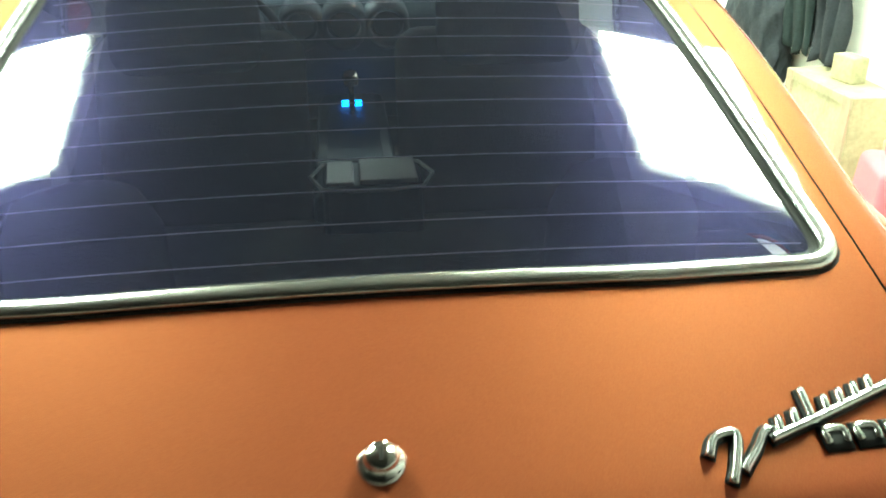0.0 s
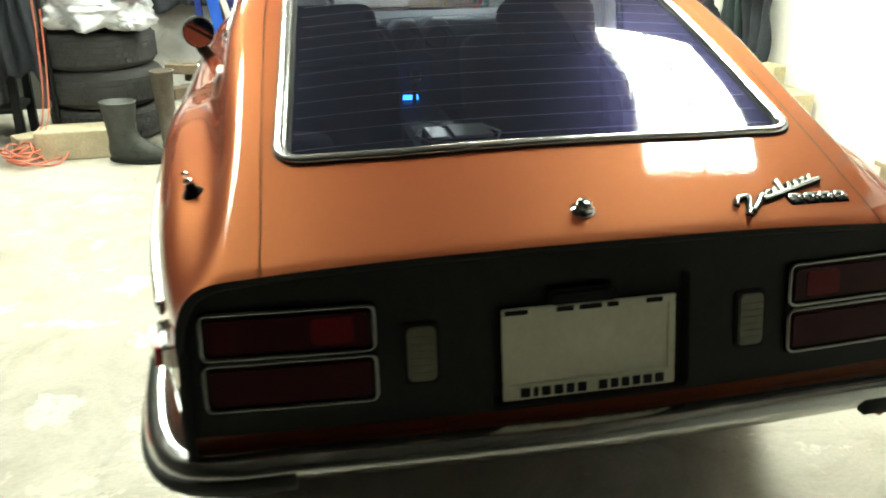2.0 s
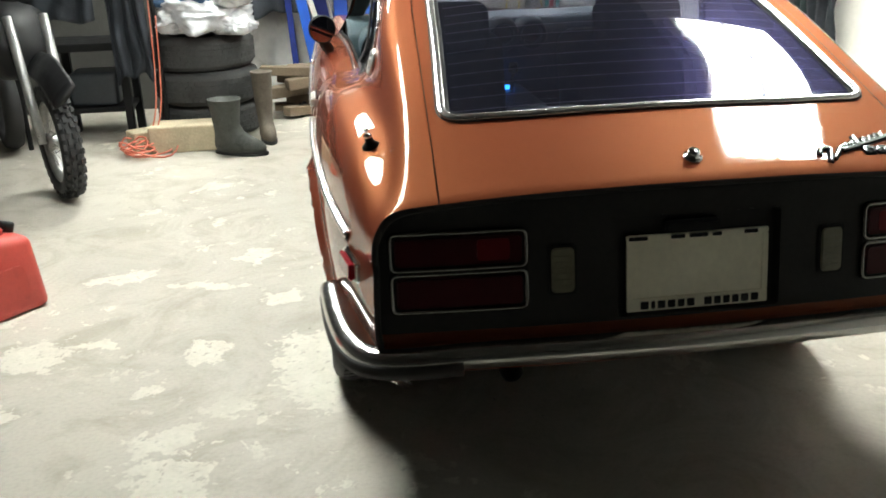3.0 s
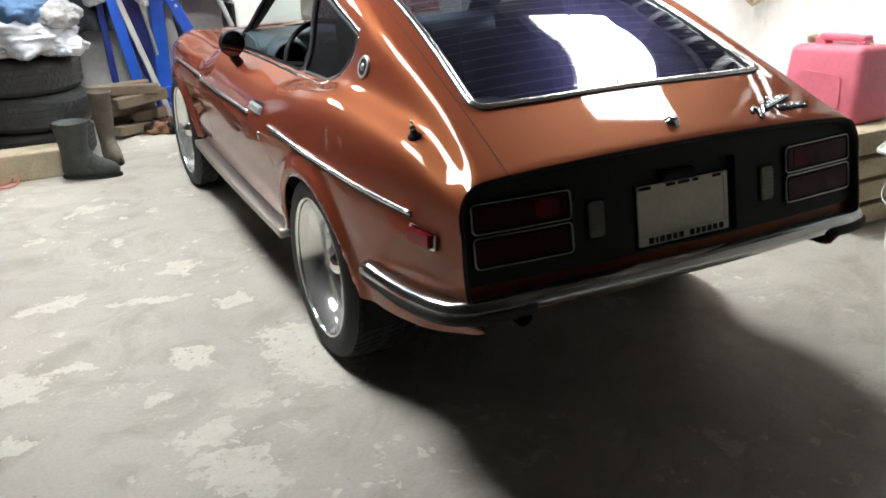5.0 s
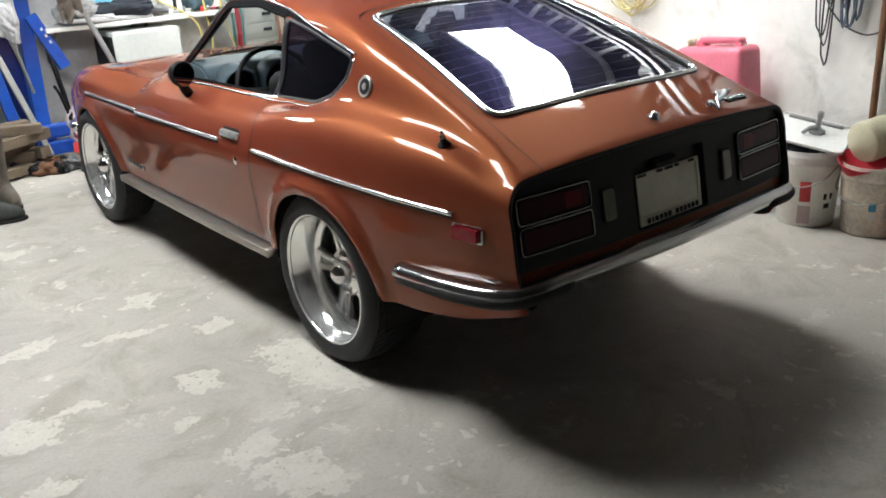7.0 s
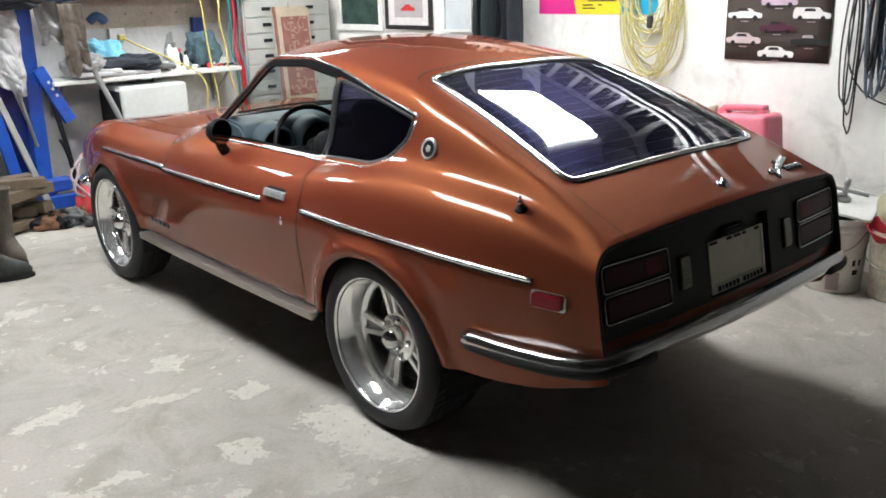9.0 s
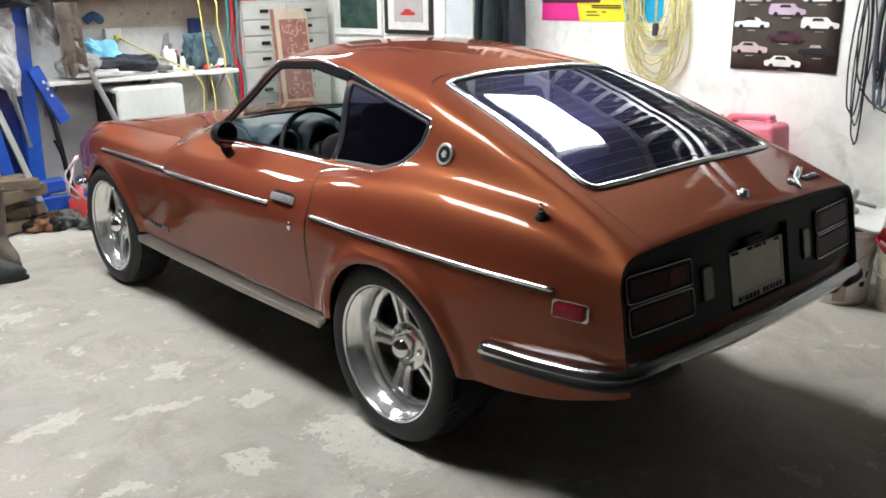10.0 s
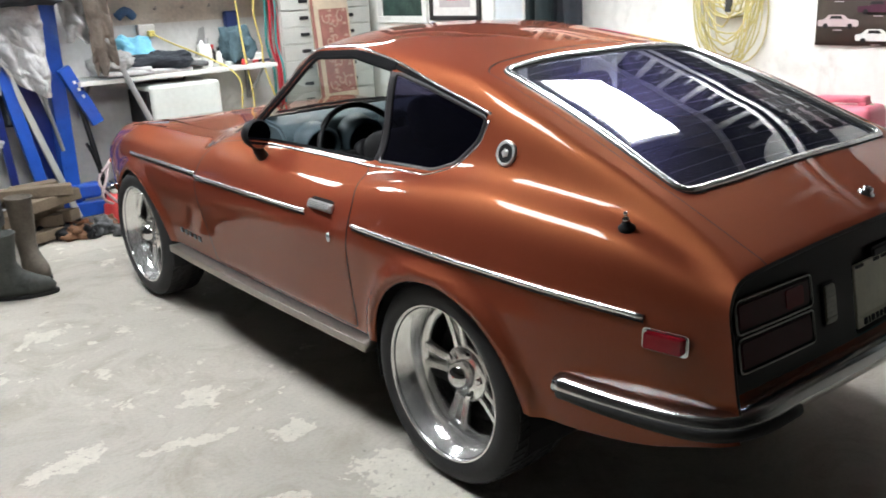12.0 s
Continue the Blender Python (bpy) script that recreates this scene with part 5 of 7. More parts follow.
    part("hub_cap", lathe([(0.046, face), (0.046, face + 0.018), (0.042, face + 0.032), (0.034, face + 0.046), (0.022, face + 0.056), (0.010, face + 0.060), (0, face + 0.061)], 36, base), M["chrome"], wh, "chrome hub cap", True)
    part("brake_drum", lathe([(0.0, -0.05), (0.155, -0.05), (0.16, -0.02), (0.15, face - 0.05), (0, face - 0.05)], 40, base), M["under"], wh, "dark brake drum", True)


for s in (-1, 1):
    wheel((s * 0.642, REAR_AXLE, HUB_Z), s, 0.237, 0.100)
    wheel((s * 0.656, FRONT_AXLE, HUB_Z), s, 0.195, 0.060)

def heap_mesh(c, size):
    out = bmesh.new()
    bmesh.ops.create_icosphere(out, subdivisions=2, radius=0.5)
    for w in out.verts:
        w.co = Vector((w.co.x * size[0] * (1 + 0.3 * math.sin(9 * w.co.y)), w.co.y * size[1], w.co.z * size[2])) + Vector(c)
    return out


# ---------------------------------------------------------------- cabin
part("deck", box((0, 0.78, 0.60), (1.10, 0.95, 0.03), 0.01), M["carpet"], car, "charcoal carpeted luggage deck", False)
part("rear_bulkhead", box((0, 0.30, 0.70), (1.02, 0.03, 0.30), 0.01), M["lining"], car)
part("cabin_floor", box((0, 1.9, 0.33), (1.30, 1.4, 0.03), 0.01), M["carpet"], car)
for s in (-1, 1):
    part("strut_tower", lathe([(0.135, 0.0), (0.130, 0.14), (0.10, 0.20), (0.0, 0.215)], 28, pose(s * 0.46, 0.93, 0.60)), M["carpet"], car, "carpeted strut tower", True)
    part("door_card", box((s * 0.635, 1.87, 0.62), (0.05, 0.95, 0.42), 0.02), M["lining"], doors[s])
    seat = part("seat", box((s * 0.33, 1.74, 0.47), (0.46, 0.46, 0.16), 0.06, rx=6, seg=4), M["seat"], car, "black vinyl high-back bucket seat", True)
    part("backrest", box((s * 0.33, 1.475, 0.71), (0.46, 0.13, 0.50), 0.06, rx=-18, seg=4), M["seat"], seat, smooth=True)
    part("headrest", box((s * 0.33, 1.375, 0.985), (0.30, 0.10, 0.17), 0.045, rx=-18, seg=4), M["seat"], seat, smooth=True)
part("tunnel_console", box((0, 1.72, 0.52), (0.19, 1.0, 0.30), 0.03), M["dash"], car, "grey console on the tunnel")
part("armrest_box", box((0.03, 1.235, 0.655), (0.20, 0.15, 0.12), 0.012), M["dash"], car, "blue-grey box between the seats")
part("armrest_lid", box((0.062, 1.235, 0.719), (0.115, 0.13, 0.012), 0.003), M["cabinet"], car, "pale grey lid")
part("switch_plate", box((-0.035, 1.235, 0.717), (0.055, 0.13, 0.008), 0.003), M["steel"], car)
part("box_rim", pipe([(-0.07, 1.162, 0.712), (0.13, 1.162, 0.712), (0.13, 1.308, 0.712), (-0.07, 1.308, 0.712)], 0.004, 6, 0.05, True), M["cabinet"], car)
part("deck_scrap", heap_mesh((-0.36, 0.40, 0.625), (0.05, 0.035, 0.02)), M["lid"], car, "yellow scrap on the luggage deck", True)
part("indicator_light", box((0.0, 1.905, 0.672), (0.055, 0.006, 0.03), 0.002), M["bluelight"], car, "glowing blue stereo display")
part("gear_lever", pipe([(0.0, 1.83, 0.66), (0.0, 1.80, 0.76)], 0.008, 8), M["chrome"], car, smooth=True)
part("gear_knob", lathe([(0.0, -0.024), (0.018, -0.018), (0.024, 0), (0.018, 0.018), (0, 0.024)], 20, pose(0, 1.795, 0.775)), M["silver"], car, smooth=True)
# dashboard: crash pad, cowl over the dials, three round dials in the middle
pad = [(1.98, 0.78), (1.98, 0.895), (2.02, 0.934), (2.15, 0.955), (2.26, 0.928), (2.40, 0.880), (2.46, 0.84), (2.30, 0.62), (2.08, 0.58)]
bm = plate(rounded(pad, 0.02, 3), 1.24, pose(-0.62, 0, 0) @ Matrix(((0, 0, 1, 0), (1, 0, 0, 0), (0, 1, 0, 0), (0, 0, 0, 1))), bevel=0.01)
dash = part("dashboard", bm, M["dash"], car, "blue-grey vinyl dashboard with deep round dials", False)
for x, z, r in ((-0.500, 0.862, 0.066), (-0.305, 0.866, 0.068), (-0.125, 0.892, 0.045), (-0.010, 0.892, 0.045), (0.105, 0.892, 0.045)):
    md = pose(x, 1.985, z, 90 + 12, 0, 0)
    part("dial_hood", lathe([(r, -0.02), (r + 0.018, -0.01), (r + 0.016, 0.072), (r + 0.007, 0.078), (r, 0.066), (r, -0.02)], 32, md, cap=False), M["dash"], dash, smooth=True)
    part("dial", lathe([(r, 0.035), (0, 0.035)], 28, md, cap=False), M["black"], dash)
    part("dial_ring", lathe([(r, 0.034), (r - 0.009, 0.042), (r - 0.012, 0.034)], 28, md, cap=False), M["silver"], dash)
wm = pose(-0.35, 1.86, 0.815, 90 - 22, 0, 0)
ringp = [wm @ Vector((0.190 * math.cos(a), 0.190 * math.sin(a), 0)) for a in np.linspace(0, 2 * math.pi, 33)[:-1]]
sw = part("steering_wheel", pipe(ringp, 0.0115, 10, 0.1, True), M["black"], car, "black three-spoke steering wheel", True)
for a in (0.15, math.pi - 0.15, -math.pi / 2):
    part("spoke", pipe([wm @ Vector((0.03 * math.cos(a), 0.03 * math.sin(a), 0.02)), wm @ Vector((0.18 * math.cos(a), 0.18 * math.sin(a), 0.0))], 0.011, 8, 0.05, flat=0.4), M["black"], sw)
part("horn_pad", lathe([(0.05, 0.0), (0.05, 0.022), (0.035, 0.032), (0, 0.034)], 28, wm), M["black"], sw, smooth=True)
part("column", pipe([wm @ Vector((0, 0, -0.01)), wm @ Vector((0, 0, -0.25))], 0.03, 12, 0.1), M["black"], sw, smooth=True)
part("inside_mirror", box((0, 1.90, 1.135), (0.22, 0.02, 0.055), 0.01), M["black"], car)
# wipers at the cowl
for x0, x1 in ((-0.30, 0.12), (0.10, 0.48)):
    pl = []
    for t in np.linspace(0, 1, 8):
        x = x0 + (x1 - x0) * t
        pp, nn = skin_frame(2.63 - 0.03 * t, abs(x), 0, 2.6, 1 if x > 0 else -1)
        pl.append(pp + nn * 0.018)
    part("wiper", pipe(pl, 0.006, 6, 0.05), M["black"], car, "black wiper arm", True)
# small things on the luggage deck
part("deck_latch", lathe([(0.032, 0), (0.030, 0.012), (0.018, 0.020), (0.0, 0.022)], 24, pose(0.10, 0.42, 0.62)), M["black"], car, smooth=True)
car.location.x += 0.009
# ---------------------------------------------------------------- soft things
def drape(origin, u, v, folds=4, deep=0.03, nu=26, nv=26, seed=0, ragged=0.12, thick=0.006, sag=0.0, taper=0.0, crumple=0.0):
    """A hanging cloth from the corner origin along u (across) and v (down), with folds that deepen downwards and an uneven hem."""
    o, u, v = Vector(origin), Vector(u), Vector(v)
    n = u.cross(v).normalized()
    bm = bmesh.new()
    grid = []
    for j in range(nv):
        row = []
        for i in range(nu):
            a, b = i / (nu - 1), j / (nv - 1)
            hem = 1 - ragged * (0.5 + 0.5 * noise.noise((a * 3.1 + seed, seed * 1.7, 0))) * b
            side = 0.06 * noise.noise((seed, b * 3, 5.0)) * (a - 0.5)
            d = deep * (0.3 + 0.7 * b) * math.sin(2 * math.pi * folds * a + 2.2 * noise.noise((a * 2, b * 2.5, seed)))
            d += deep * 1.3 * noise.noise((a * 4, b * 4, seed + 9.0)) + sag * math.sin(math.pi * a) * b
            if crumple:
                q = o + u * a + v * b + Vector((seed, 0, 0))
                bend = noise.noise_vector(q * 7) * 0.06
                d += crumple * (noise.voronoi((q + bend) * 9)[0][0] + 0.5 * noise.voronoi((q + bend) * 21)[0][0] - 0.5)
            row.append(bm.verts.new(o + u * (a + side + taper * (1 - a) * b) + v * (b * hem * (1 - 0.35 * taper * (1 - a))) + n * d))
        grid.append(row)
    for j in range(nv - 1):
        for i in range(nu - 1):
            bm.faces.new((grid[j][i], grid[j][i + 1], grid[j + 1][i + 1], grid[j + 1][i]))
    bmesh.ops.recalc_face_normals(bm, faces=bm.faces)
    bmesh.ops.solidify(bm, geom=bm.faces[:], thickness=thick)
    return bm


def heap(c, s, seed=0, rough=0.35, level=4, floor=None):
    """A crumpled heap: a ball pressed and creased by noise."""
    bm = bmesh.new()
    bmesh.ops.create_icosphere(bm, subdivisions=level, radius=1)
    for w in bm.verts:
        d = w.co.normalized()
        k = 1 + rough * noise.noise(d * 1.6 + Vector((seed, 0, 0))) + 0.5 * rough * abs(noise.noise(d * 4 + Vector((0, seed, 0)))) + 0.2 * rough * noise.noise(d * 11 + Vector((0, 0, seed)))
        q = Vector((d.x * s[0] / 2 * k, d.y * s[1] / 2 * k, d.z * s[2] / 2 * k))
        if q.z < -0.3 * s[2]:
            q.z = -0.3 * s[2] + 0.1 * (q.z + 0.3 * s[2])
        w.co = q + Vector(c)
    return bm


def rumple(c, s, seed, creases=1.0):
    """A hung, crumpled cloth with body: a pressed ball with sharp creases running down it."""
    bm = heap((0, 0, 0), s, seed, 0.30, 5)
    for w in bm.verts:
        q = w.co.copy()
        warp = noise.noise_vector(q * 6 + Vector((seed, 0, 0))) * 0.05
        f = noise.voronoi(Vector((q.x * 9 + seed, q.y * 9, q.z * 5)) + warp * 9)[0][0] + 0.4 * noise.voronoi(Vector((q.x * 22, q.y * 22, q.z * 13 + seed)) + warp * 20)[0][0]
        w.co = q * (1 + 0.42 * creases * (f - 0.55)) + Vector(c)
    return bm


def lone(name, bm, material, label, category, group="", smooth=False, kind=""):
    ob = part(name, bm, material, None, "", smooth)
    return tagged(ob, label, category, group, kind)


# ---------------------------------------------------------------- east wall
# picture frames
def picture(name, y0, y1, z0, z1, border, frame_mat, mount, label, depth=0.025, mat_w=0.05):
    x = EAST - depth / 2 - 0.002
    th = thing(name, label, "picture", at=(EAST, (y0 + y1) / 2, z0))
    for a, b, c, d in ((y0, y1, z0, z0 + border), (y0, y1, z1 - border, z1), (y0, y0 + border, z0 + border, z1 - border), (y1 - border, y1, z0 + border, z1 - border)):
        part("frame_bar", box((x, (a + b) / 2, (c + d) / 2), (depth, b - a, d - c), 0.003), frame_mat, th)
    part("mount", box((EAST - 0.008, (y0 + y1) / 2, (z0 + z1) / 2), (0.010, y1 - y0 - 1.6 * border, z1 - z0 - 1.6 * border)), mount, th)
    return th


picture("framed_picture", 4.45, 5.07, 1.13, 1.95, 0.05, M["white"], M["greenpic"], "dark green glazed picture in a white frame")
photo_frame = picture("framed_photo", 3.85, 4.41, 1.15, 1.80, 0.032, M["print_dark"], M["print_white"], "black-framed photo of a red car on white mount")
part("photo", box((EAST - 0.0145, 4.13, 1.36), (0.003, 0.34, 0.24)), M["print_grey"], photo_frame)
part("printed_car", plate(rounded([(-0.085, 0.0), (0.085, 0.0), (0.085, 0.022), (0.045, 0.028), (0.02, 0.048), (-0.035, 0.048), (-0.055, 0.026), (-0.085, 0.02)], 0.006), 0.001, Matrix(((0, 0, -1, EAST - 0.017), (-1, 0, 0, 4.13), (0, 1, 0, 1.29), (0, 0, 0, 1)))), M["redcar"], photo_frame)
picture("framed_sheet", 3.40, 3.72, 1.14, 1.75, 0.022, M["white"], M["bluewhite"], "pale sheet in a thin white frame")
# garments on hooks
for k, (y, w, mt, lab) in enumerate(((2.99, 0.27, "blackcloth", "black work jacket hanging on the wall"), (3.22, 0.22, "tealcloth", "dark teal coat hanging on the wall"))):
    jk = lone("hanging_jacket", drape((EAST - 0.07, y - w / 2, 1.72), (0, w, 0), (0.0, 0, -1.30), 3, 0.035, 22, 36, 3 + k, 0.10), M[mt], lab, "jacket", "hanging jackets", True)
    part("hook", pipe([(EAST - 0.002, y, 1.74), (EAST - 0.06, y, 1.73), (EAST - 0.07, y, 1.76)], 0.005, 6), M["steel"], jk)
    part("sleeve", heap((EAST - 0.11, y - w / 2 + 0.04, 1.15), (0.09, 0.10, 0.85), k, 0.2, 3), M[mt], jk, smooth=True)

lone("slumped_coat", rumple((EAST - 0.13, 3.52, 0.42), (0.20, 0.44, 0.80), 41), M["blackcloth"], "black coat slumped against the wall", "coat", smooth=True)

# striped print: pink, yellow and blue
pp = thing("colour_print", "glossy magenta, yellow and blue paper print on the wall", "poster", at=(EAST, 2.3, 1.27))
for (a, b, a2, b2), key in (((2.77, 2.455, 2.77, 2.52), "magenta"), ((2.455, 2.10, 2.52, 2.17), "lemon"), ((2.10, 1.84, 2.17, 1.84), "cyan")):
    bm = plate([(-a, 1.275), (-b, 1.275), (-b2, 1.56), (-a2, 1.56)], 0.002, Matrix(((0, 0, -1, EAST - 0.003), (-1, 0, 0, 0), (0, 1, 0, 0), (0, 0, 0, 1))))
    part("colour_field", bm, M[key], pp)
bm = plate([(-2.77, 1.385), (-2.30, 1.385), (-2.24, 1.56), (-2.77, 1.56)], 0.001, Matrix(((0, 0, -1, EAST - 0.0062), (-1, 0, 0, 0), (0, 1, 0, 0), (0, 0, 0, 1))))
part("picture_field", bm, M["print_plum"], pp, "dark violet picture on the print")
for z, y0, y1 in ((1.355, 2.36, 2.14), (1.368, 2.36, 2.14), (1.33, 2.40, 2.32), (1.33, 2.28, 2.25), (1.31, 2.40, 2.30)):
    part("lettering_bar", box((EAST - 0.0075, (y0 + y1) / 2, z), (0.002, abs(y1 - y0), 0.007)), M["print_dark"], pp, "black lettering bar")

# coil of pale yellow hose with its hook
coil = thing("hose_coil", "large coil of pale yellow cable hanging on the wall", "cable coil", at=(EAST, 1.85, 0.94))
rr = random.Random(5)
for k in range(22):
    w, hgt = rr.uniform(0.10, 0.215), rr.uniform(0.17, 0.36)
    cy, x = 1.85 + rr.uniform(-0.03, 0.03), EAST - 0.02 - 0.0045 * k
    ph = rr.uniform(0, 6)
    loop = []
    for a in np.linspace(0, 2 * math.pi, 15)[:-1]:
        loop.append((x + 0.012 * math.sin(3 * a + ph), cy + w * math.sin(a) + 0.012 * math.sin(2 * a + ph), 1.60 - hgt + (hgt * math.cos(a)) * (1.0 if math.cos(a) > 0 else 0.96) - 0.02 * math.sin(a + ph)))
    part("loop", pipe(loop, 0.0046, 6, 0.045, True), M["hose"], coil, smooth=True)
part("hook", pipe([(EAST - 0.002, 1.85, 1.62), (EAST - 0.10, 1.85, 1.60), (EAST - 0.12, 1.85, 1.65)], 0.008, 8), M["steel"], coil, smooth=True)
part("plug", box((EAST - 0.13, 1.80, 1.24), (0.03, 0.03, 0.07), 0.006), M["darkcord"], coil)
part("tail", pipe([(EAST - 0.12, 1.79, 1.60), (EAST - 0.135, 1.80, 1.40), (EAST - 0.13, 1.80, 1.27)], 0.0075, 6), M["hose"], coil, smooth=True)

# poster with rows of cars
post = thing("car_poster", "dark brown poster with rows of small pale cars", "poster", at=(EAST, 1.09, 1.04))
bm = bmesh.new()
vv = []
for j in range(9):
    row = []
    for i in range(7):
        y, z = 1.385 - 0.585 * i / 6, 1.04 + 0.88 * j / 8
        row.append(bm.verts.new((EAST - 0.006 - 0.004 * math.sin(i * 1.1 + j * 0.7), y, z)))
    vv.append(row)
for j in range(8):
    for i in range(6):
        bm.faces.new((vv[j][i], vv[j][i + 1], vv[j + 1][i + 1], vv[j + 1][i]))
bmesh.ops.recalc_face_normals(bm, faces=bm.faces)
bmesh.ops.solidify(bm, geom=bm.faces[:], thickness=0.0015)
part("sheet", bm, M["posterbrown"], post, smooth=True)
SHAPES = (
    [(-0.085, 0.010), (0.085, 0.010), (0.088, 0.030), (0.080, 0.038), (0.045, 0.041), (0.022, 0.060), (-0.040, 0.060), (-0.060, 0.040), (-0.088, 0.036)],
    [(-0.085, 0.010), (0.085, 0.010), (0.088, 0.032), (0.050, 0.040), (0.032, 0.060), (-0.078, 0.060), (-0.086, 0.036)],
    [(-0.085, 0.010), (0.085, 0.010), (0.087, 0.032), (0.048, 0.038), (0.030, 0.054), (-0.020, 0.054), (-0.030, 0.038), (-0.087, 0.034)],
)
tones = ("print_white", "print_pink", "print_dark", "print_plum", "print_white", "print_white", "print_mauve", "print_grey", "print_white", "print_pink", "print_white", "print_grey", "print_white")
k = 0
for j in range(13):
    for yy in ((1.275, 0.905) if j % 2 else (1.085,)):
        z = 1.052 + 0.066 * j
        mt = Matrix(((0, 0, -1, EAST - 0.013), (-1, 0, 0, yy), (0, 1, 0, z), (0, 0, 0, 1))) @ Matrix.Diagonal((1.16, 1.10, 1, 1))
        one = part("printed_car", plate(rounded(SHAPES[(k * 2 + j) % 3], 0.008, 3), 0.001, mt), M[tones[k % 13]], post)
        for dx in (-0.052, 0.052):
            part("printed_wheel", lathe([(0.011, 0), (0.011, 0.001), (0, 0.001)], 14, mt @ pose(dx, 0.012, 0.001)), M["print_dark"], one)
        part("printed_window", plate([(-0.036, 0.042), (0.020, 0.042), (0.012, 0.055), (-0.030, 0.055)], 0.0008, mt @ pose(0, 0, 0.001)), M["print_dark" if "dark" not in tones[k % 13] else "print_grey"], one)
        part("caption_bar", box((EAST - 0.0125, yy, z - 0.006), (0.001, 0.045, 0.004)), M["print_grey"], post)
        k += 1

# belts and rope on hooks, with a rough brown pipe beside
belt = thing("hanging_belts", "black rubber belts and cords hanging on the wall", "belts", at=(EAST, 0.68, 0.7))
for k, (y0, w, zb, rad) in enumerate(((0.665, 0.024, 0.70, 0.007), (0.69, 0.035, 0.84, 0.004), (0.65, 0.04, 1.0, 0.004), (0.66, 0.028, 0.80, 0.0035))):
    x = EAST - 0.03 - 0.012 * k
    part("loop", pipe([(x, y0, 1.48), (x, y0 - w, 1.30), (x, y0 - w * 0.9, zb + 0.12), (x, y0 - w * 0.3, zb), (x, y0 + w * 0.6, zb + 0.05), (x, y0 + w, zb + 0.25), (x, y0 + w * 0.7, 1.30)], rad, 6, 0.03, True, flat=0.45 if k == 0 else 1), M["rubber" if k < 2 else "darkcord"], belt, smooth=True)
part("cord", pipe([(EAST - 0.03, 0.66, 0.98), (EAST - 0.03, 0.58, 0.90), (EAST - 0.03, 0.46, 0.86), (EAST - 0.03, 0.36, 0.90)], 0.004, 6), M["darkcord"], belt, smooth=True)
part("hook", pipe([(EAST - 0.002, 0.67, 1.50), (EAST - 0.08, 0.67, 1.49), (EAST - 0.085, 0.67, 1.52)], 0.006, 6), M["steel"], belt)
rope = thing("rope_bundle", "blue-grey rope bundled on a wall hook", "rope", at=(EAST, 0.5, 0.85))
for k in range(9):
    y, w, zb = 0.53 + rr.uniform(-0.04, 0.04), rr.uniform(0.015, 0.045), rr.uniform(0.88, 1.15)
    x = EAST - 0.03 - 0.009 * k
    part("loop", pipe([(x, y, 1.46), (x, y - w, 1.28), (x, y - w * 0.8, zb + 0.1), (x, y, zb), (x, y + w * 0.8, zb + 0.1), (x, y + w, 1.28)], 0.0075, 6, 0.035, True), M["ropeblue" if k < 7 else "darkcord"], rope, smooth=True)
part("hook", pipe([(EAST - 0.002, 0.53, 1.47), (EAST - 0.11, 0.53, 1.45), (EAST - 0.12, 0.53, 1.49)], 0.006, 6), M["steel"], rope)
lone("wall_pipe", pipe([(EAST - 0.035, 0.385, 0.0), (EAST - 0.035, 0.39, 1.2), (EAST - 0.035, 0.395, 2.40)], 0.017, 14, 0.2), M["rust"], "rusty brown pipe running up the wall", "pipe", smooth=True)
pnl = lone("leaning_panel", box((EAST - 0.045, 0.0, 0.95), (0.03, 0.62, 1.9), 0.004), M["bluewhite"], "tall pale blue-white board against the wall", "board")
for k, (y, z) in enumerate(((0.22, 1.45), (0.12, 1.3), (0.26, 1.1))):
    part("cord", pipe([(EAST - 0.066, y, z + 0.4), (EAST - 0.068, y + 0.02, z), (EAST - 0.066, y - 0.03, z - 0.35)], 0.004, 6), M["darkcord"], pnl, smooth=True)

# aluminium ladder hung level, high on the wall
lad = thing("ladder", "aluminium ladder hung level on the wall", "ladder", at=(EAST, 1.6, 1.85))
for z in (2.035, 1.945):
    part("rail", box((EAST - 0.06, 1.75, z), (0.028, 3.1, 0.045), 0.006), M["castmetal"], lad)
part("rail", box((EAST - 0.06, 1.75, 2.385), (0.028, 3.1, 0.03), 0.006), M["castmetal"], lad)
for k in range(14):
    part("rung", box((EAST - 0.06, 0.19 + 0.22 * k, 2.21), (0.026, 0.046, 0.32), 0.008), M["white"], lad)
    part("rung_step", box((EAST - 0.05, 0.30 + 0.22 * k, 2.115), (0.02, 0.030, 0.12), 0.006), M["steel"], lad)
for y in (0.9, 2.6):
    part("bracket", box((EAST - 0.03, y, 1.905), (0.06, 0.03, 0.03), 0.004), M["steel"], lad)


